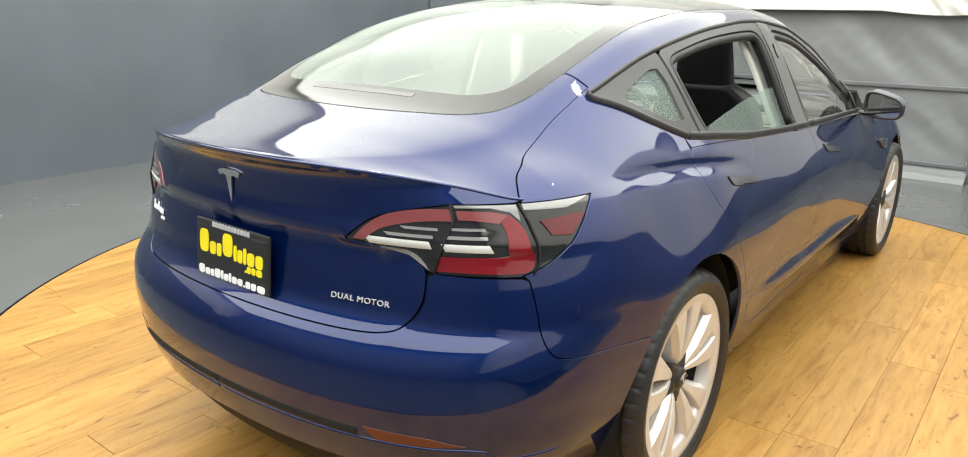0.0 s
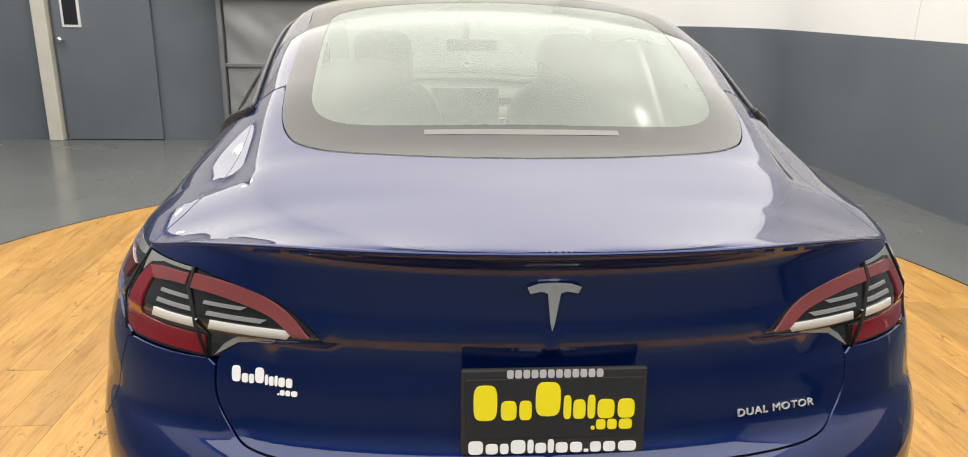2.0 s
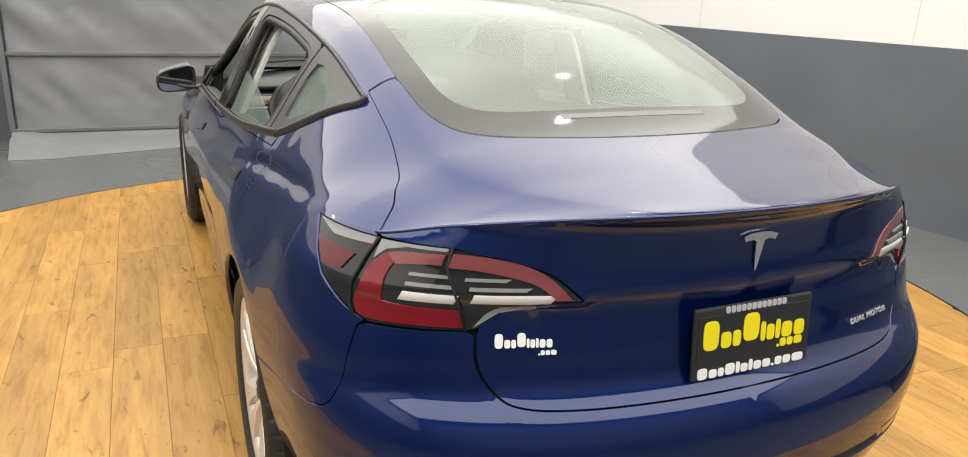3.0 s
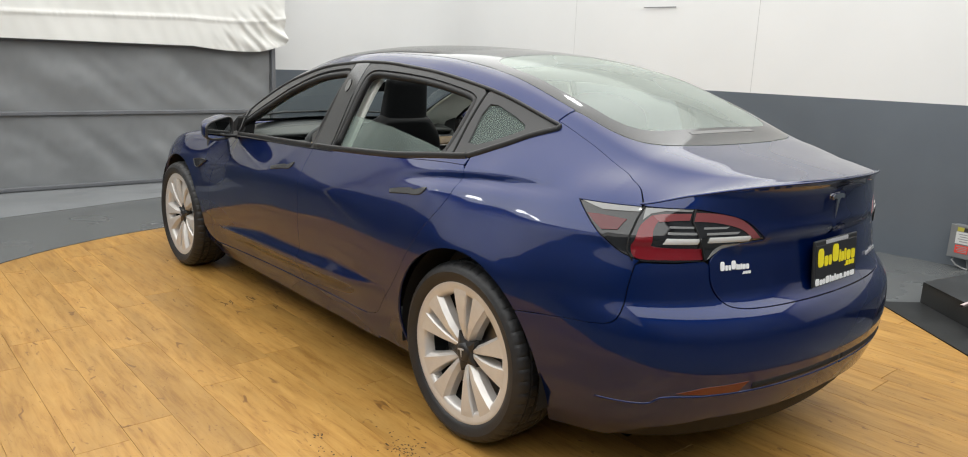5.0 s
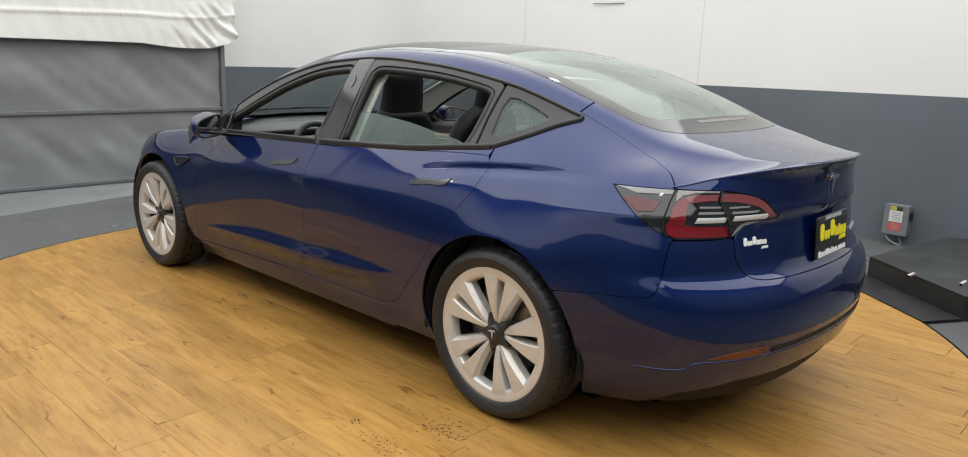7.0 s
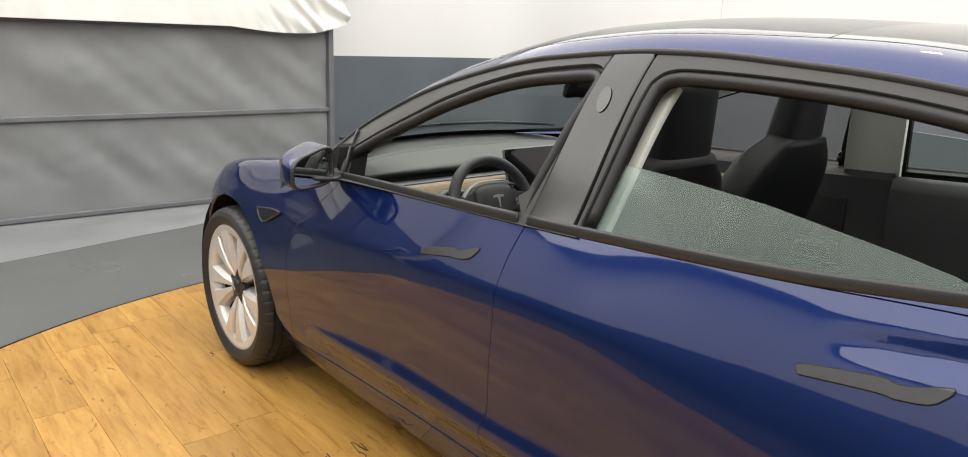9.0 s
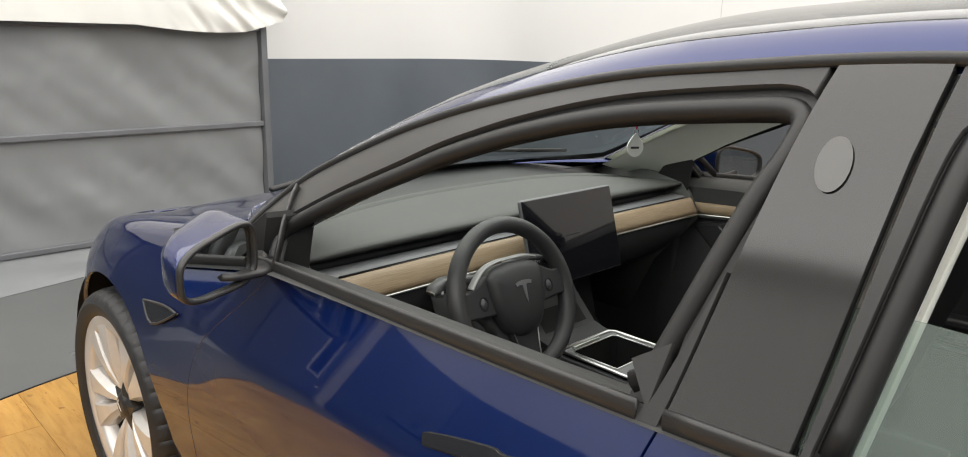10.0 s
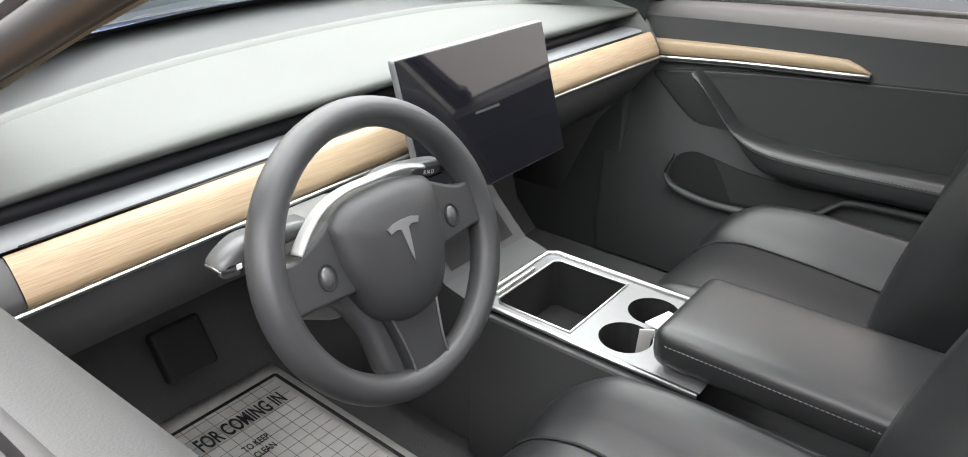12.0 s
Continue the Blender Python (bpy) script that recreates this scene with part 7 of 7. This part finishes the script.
skin("pillar_trim_edge", [skin_data(top, [(2.36, 0.86), (2.2, 0.95), (2.0, 0.97), (1.64, 0.97), (1.64, 1.10), (2.0, 1.095), (2.2, 1.09), (2.385, 1.06)], sv=0.45, step=0.04, depth=0, off=-0.024)], M_PALE, car)
skin("pillar_trim", [skin_data(top, [(1.20, 0.02), (1.165, 0.45), (1.13, 0.80), (0.952, 0.80), (0.972, 0.5), (1.005, 0.02)], sv=0.45, step=0.04, depth=0.02, off=-0.055)], M_PALE, car)
skin("pillar_trim", [skin_data(top, [(0.23, 0.1), (0.22, 0.75), (-0.13, 0.8), (-0.13, 0.62), (0.0, 0.3), (0.14, 0.1)], sv=0.45, holes=[Q_IN], step=0.04, depth=0, off=-0.045)], M_DARKPL, car)
cushion("rear_view_mirror", -0.125, -0.012, -0.032, 0.125, 0.016, 0.032, 0.012, M_GLOSSB, car, Matrix.Translation((0.028, 1.80, 1.205)) @ Matrix.Rotation(radians(10), 4, "X"))
v, f = sweep([(0, 1.81, 1.22), (0, 1.80, 1.30), (0, 1.78, 1.375)], 0.03, 0.03)
link_mesh("mirror_stem", v, f, M_BLACK, car)
# wipers
for pts in ([(-0.60, 2.47, 0.985), (-0.3, 2.57, 1.0), (0.05, 2.60, 1.0)], [(-0.05, 2.58, 1.005), (0.25, 2.58, 1.0), (0.55, 2.49, 0.985)]):
    v, f = sweep(pts, 0.016, 0.014)
    link_mesh("wiper", v, f, M_BLACK, car)

# ---- loose things in the car ----
def drop_tag():
    t_ = tagged(new("key_tag"), "white drop-shaped tag hanging from the rear-view mirror", "key tag")
    out = [(0.021 * math.sin(a) * (1 - 0.35 * max(0, math.cos(a)) ** 2), 0.024 * math.cos(a) + (0.008 * max(0, math.cos(a)) ** 3)) for a in (2 * math.pi * k / 32 for k in range(32))]
    M = Matrix.Translation((0.006, 1.822, 1.116)) @ Matrix.Rotation(radians(-30), 4, "Z") @ Matrix.Rotation(radians(90), 4, "X")
    slab("tag_body", out, -0.002, 0.002, M, mat("white_tag", (0.8, 0.8, 0.76), 0.4), t_, 0.001)
    part("tag_mark", (lambda b: (b.transform(M), b)[1])(bm_box(-0.012, -0.004, 0.0021, 0.009, 0.001, 0.0026)), mat("dark_print", (0.05, 0.05, 0.05), 0.5), t_)
    ring = [M @ Vector((0.006 * math.cos(a), 0.036 + 0.008 * math.sin(a), 0)) for a in (2 * math.pi * k / 20 for k in range(20))]
    v, f = sweep(ring, 0.002, 0.002, True, (0.5, 0.8, 0))
    link_mesh("tag_ring", v, f, M_STEEL, t_)
    v, f = sweep([M @ Vector((0, 0.042, 0)), M @ Vector((0.002, 0.06, 0)), Vector((0.008, 1.805, 1.198))], 0.012, 0.004)
    link_mesh("tag_strap", v, f, mat("red_strap", (0.5, 0.02, 0.03), 0.5), t_)


drop_tag()
PP = Matrix.Translation((-0.40, 2.125, 0.290)) @ Matrix.Rotation(radians(1.5), 4, "X")
paper = tagged(new("paper_floor_mat"), "white printed paper mat on the driver's carpet", "floor mat")
vv, ff = [], []
for i in range(13):
    for j in range(15):
        x, y = -0.21 + 0.42 * i / 12, -0.27 + 0.54 * j / 14
        vv.append(PP @ Vector((x, y, 0.006 * noise.noise(Vector((x * 6, y * 6, 0))) + 0.004)))
for i in range(12):
    for j in range(14):
        ff.append((i * 15 + j, (i + 1) * 15 + j, (i + 1) * 15 + j + 1, i * 15 + j + 1))
pm = link_mesh("paper_sheet", vv, ff, mat("matt_paper", (0.66, 0.65, 0.62), 0.8, var=0.16, scale=9), paper)
sm = pm.modifiers.new("thick", "SOLIDIFY")
sm.thickness = 0.001
M_INK = mat("black_ink", (0.02, 0.02, 0.02), 0.7)
text_mesh("print", "FOR COMING IN", 0.050, M_INK, PP @ Matrix.Translation((0.063, 0.143, 0.014)), paper, 0.0, 0.48, bold=0.0012)
for k, wd in enumerate(("TO KEEP", "CLEAN")):
    text_mesh("print", wd, 0.022, M_INK, PP @ Matrix.Translation((0.045, 0.087 - 0.026 * k, 0.014)), paper, 0.0, 0.6, bold=0.0005)
fr = [(-0.185, 0.222), (0.185, 0.222), (0.185, -0.225), (-0.185, -0.225)]
for a, b in zip(fr, fr[1:] + fr[:1]):
    L = math.hypot(a[0] - b[0], a[1] - b[1])
    an = math.atan2(b[1] - a[1], b[0] - a[0])
    bm = bm_box(0, -0.0035, 0, L, 0.0035, 0.001)
    bm.transform(PP @ Matrix.Translation((*a, 0.0125)) @ Matrix.Rotation(an, 4, "Z"))
    part("print_border", bm, M_INK, paper)
for k in range(18):
    bm = bm_box(-0.172, 0.21 - 0.024 * k, 0, 0.172, 0.2106 - 0.024 * k, 0.0006)
    bm.transform(PP @ Matrix.Translation((0, 0, 0.0118)))
    part("print_line", bm, M_STITCH, paper)
for k in range(14):
    bm = bm_box(-0.168 + 0.024 * k, -0.22, 0, -0.1674 + 0.024 * k, 0.22, 0.0006)
    bm.transform(PP @ Matrix.Translation((0, 0, 0.0118)))
    part("print_line", bm, M_STITCH, paper)
card = tagged(new("key_card"), "folded white card standing in a cup holder", "card")
for m_ in (Matrix.Translation((-0.02, 1.675, 0.575)) @ Matrix.Rotation(radians(35), 4, "Z") @ Matrix.Rotation(radians(75), 4, "Y"), Matrix.Translation((0.02, 1.668, 0.598)) @ Matrix.Rotation(radians(-10), 4, "Z") @ Matrix.Rotation(radians(6), 4, "Y")):
    bm = bm_box(-0.03, -0.011, -0.0008, 0.03, 0.011, 0.0008)
    bm.transform(m_)
    part("card_leaf", bm, mat("white_card", (0.7, 0.7, 0.68), 0.5), card)


# ---- planks of the turntable ----
def clip_circle(poly, cx, cy, r, n=160):
    """A polygon cut to a disc."""
    for k in range(n):
        a0, a1 = 2 * math.pi * k / n, 2 * math.pi * (k + 1) / n
        ax, ay, bx, by = cx + r * math.cos(a0), cy + r * math.sin(a0), cx + r * math.cos(a1), cy + r * math.sin(a1)
        out = []
        for i, p in enumerate(poly):
            q = poly[(i + 1) % len(poly)]
            dp = (bx - ax) * (p[1] - ay) - (by - ay) * (p[0] - ax)
            dq = (bx - ax) * (q[1] - ay) - (by - ay) * (q[0] - ax)
            if dp >= 0:
                out.append(p)
            if (dp >= 0) != (dq >= 0):
                t = dp / (dp - dq)
                out.append((p[0] + t * (q[0] - p[0]), p[1] + t * (q[1] - p[1])))
        poly = out
        if len(poly) < 3:
            return []
    return poly


def plank_mesh(poly):
    ce = (sum(p[0] for p in poly) / len(poly), sum(p[1] for p in poly) / len(poly))
    inn = shrink(poly, 0.0008)
    n_ = len(poly)
    v = [(x - ce[0], y - ce[1], 0.0) for x, y in inn] + [(x - ce[0], y - ce[1], -0.0012) for x, y in poly] + [(x - ce[0], y - ce[1], -0.010) for x, y in poly]
    f = [tuple(range(n_))] + [(k, n_ + k, n_ + (k + 1) % n_, (k + 1) % n_) for k in range(n_)] + [(n_ + k, 2 * n_ + k, 2 * n_ + (k + 1) % n_, n_ + (k + 1) % n_) for k in range(n_)]
    me = bpy.data.meshes.new("plank")
    me.from_pydata(v, [], f)
    me.materials.append(M_PLANK)
    return me, ce


PW, PL = 0.181, 1.22
full, _ = plank_mesh([(0.0003, 0.0009), (PW - 0.0003, 0.0009), (PW - 0.0003, PL - 0.0009), (0.0003, PL - 0.0009)])
rows_n = int(2 * DR / PW) + 2
pr = random.Random(4)
for i in range(-5, rows_n):
    x0 = 1.06 - PW * 20 + PW * i
    y = DY - DR - PL * (pr.random() if i >= 0 else (0.37 * -i) % 1.0)
    if i == 19:
        y = 0.46 - 3 * PL
    while y < DY + DR:
        rect = [(x0 + 0.0003, y + 0.0009), (x0 + PW - 0.0003, y + 0.0009), (x0 + PW - 0.0003, y + PL - 0.0009), (x0 + 0.0003, y + PL - 0.0009)]
        if all(math.hypot(px - DX, py - DY) < DR - 0.005 for px, py in rect):
            o = new("plank", full)
            o.location = (x0 + PW / 2, y + PL / 2, 0)
        else:
            pol = clip_circle(rect, DX, DY, DR)
            if len(pol) >= 3 and abs(area2(pol)) > 0.002:
                me, ce = plank_mesh(pol)
                o = new("plank", me)
                o.location = (*ce, 0)
            else:
                y += PL
                continue
        o.parent = turntable
        y += PL
v, f = [], []
for k in range(160):
    a = 2 * math.pi * k / 160
    for r, z in ((DR - 0.02, -0.0115), (DR + 0.001, -0.0115), (DR + 0.001, -0.001), (DR + 0.016, -0.001), (DR + 0.022, -0.0118)):
        v.append((DX + r * math.cos(a), DY + r * math.sin(a), z))
for k in range(160):
    for j in range(4):
        f.append((k * 5 + j, ((k + 1) % 160) * 5 + j, ((k + 1) % 160) * 5 + j + 1, k * 5 + j + 1))
link_mesh("edge_rim", v, f, mat("black_rim_rubber", (0.008, 0.008, 0.008), 0.85, spec=0.15), turntable)
link_mesh("deck_board", [(DX + (DR - 0.003) * math.cos(2 * math.pi * k / 96), DY + (DR - 0.003) * math.sin(2 * math.pi * k / 96), -0.0095) for k in range(96)], [tuple(range(96))], M_BLACK, turntable, False)

# scuffs and tyre prints on the planks
bm = bmesh.new()
pr = random.Random(9)
for cx_, cy_, n_, sp, ln in ((-0.96, 1.962, 6, 0.035, 0.05), (-0.835, 1.955, 6, 0.03, 0.06), (-0.765, 1.755, 2, 0.015, 0.05), (-1.09, 0.03, 70, 0.07, 0.007), (-1.33, 0.11, 36, 0.06, 0.006), (-1.29, 0.32, 8, 0.02, 0.012), (-0.75, 1.17, 1, 0.01, 0.03), (-0.94, 3.02, 3, 0.02, 0.02), (-0.62, 2.55, 6, 0.06, 0.02), (-1.1, 2.3, 3, 0.2, 0.015)):
    for _ in range(n_):
        m = Matrix.Translation((cx_ + pr.gauss(0, sp * 0.5), cy_ + pr.gauss(0, sp), 0.0006)) @ Matrix.Rotation(pr.gauss(0, 0.4), 4, "Z")
        bmesh.ops.create_cube(bm, size=1, matrix=m @ Matrix.Diagonal((0.003 + 0.003 * pr.random(), ln * (0.5 + pr.random()), 0.0004, 1)))
tagged(part("scuff_marks", bm, mat("dark_scuff", (0.07, 0.04, 0.02), 0.7)), "dark rubber scuffs and tyre prints on the planks", "scuff marks", kind="stuff")
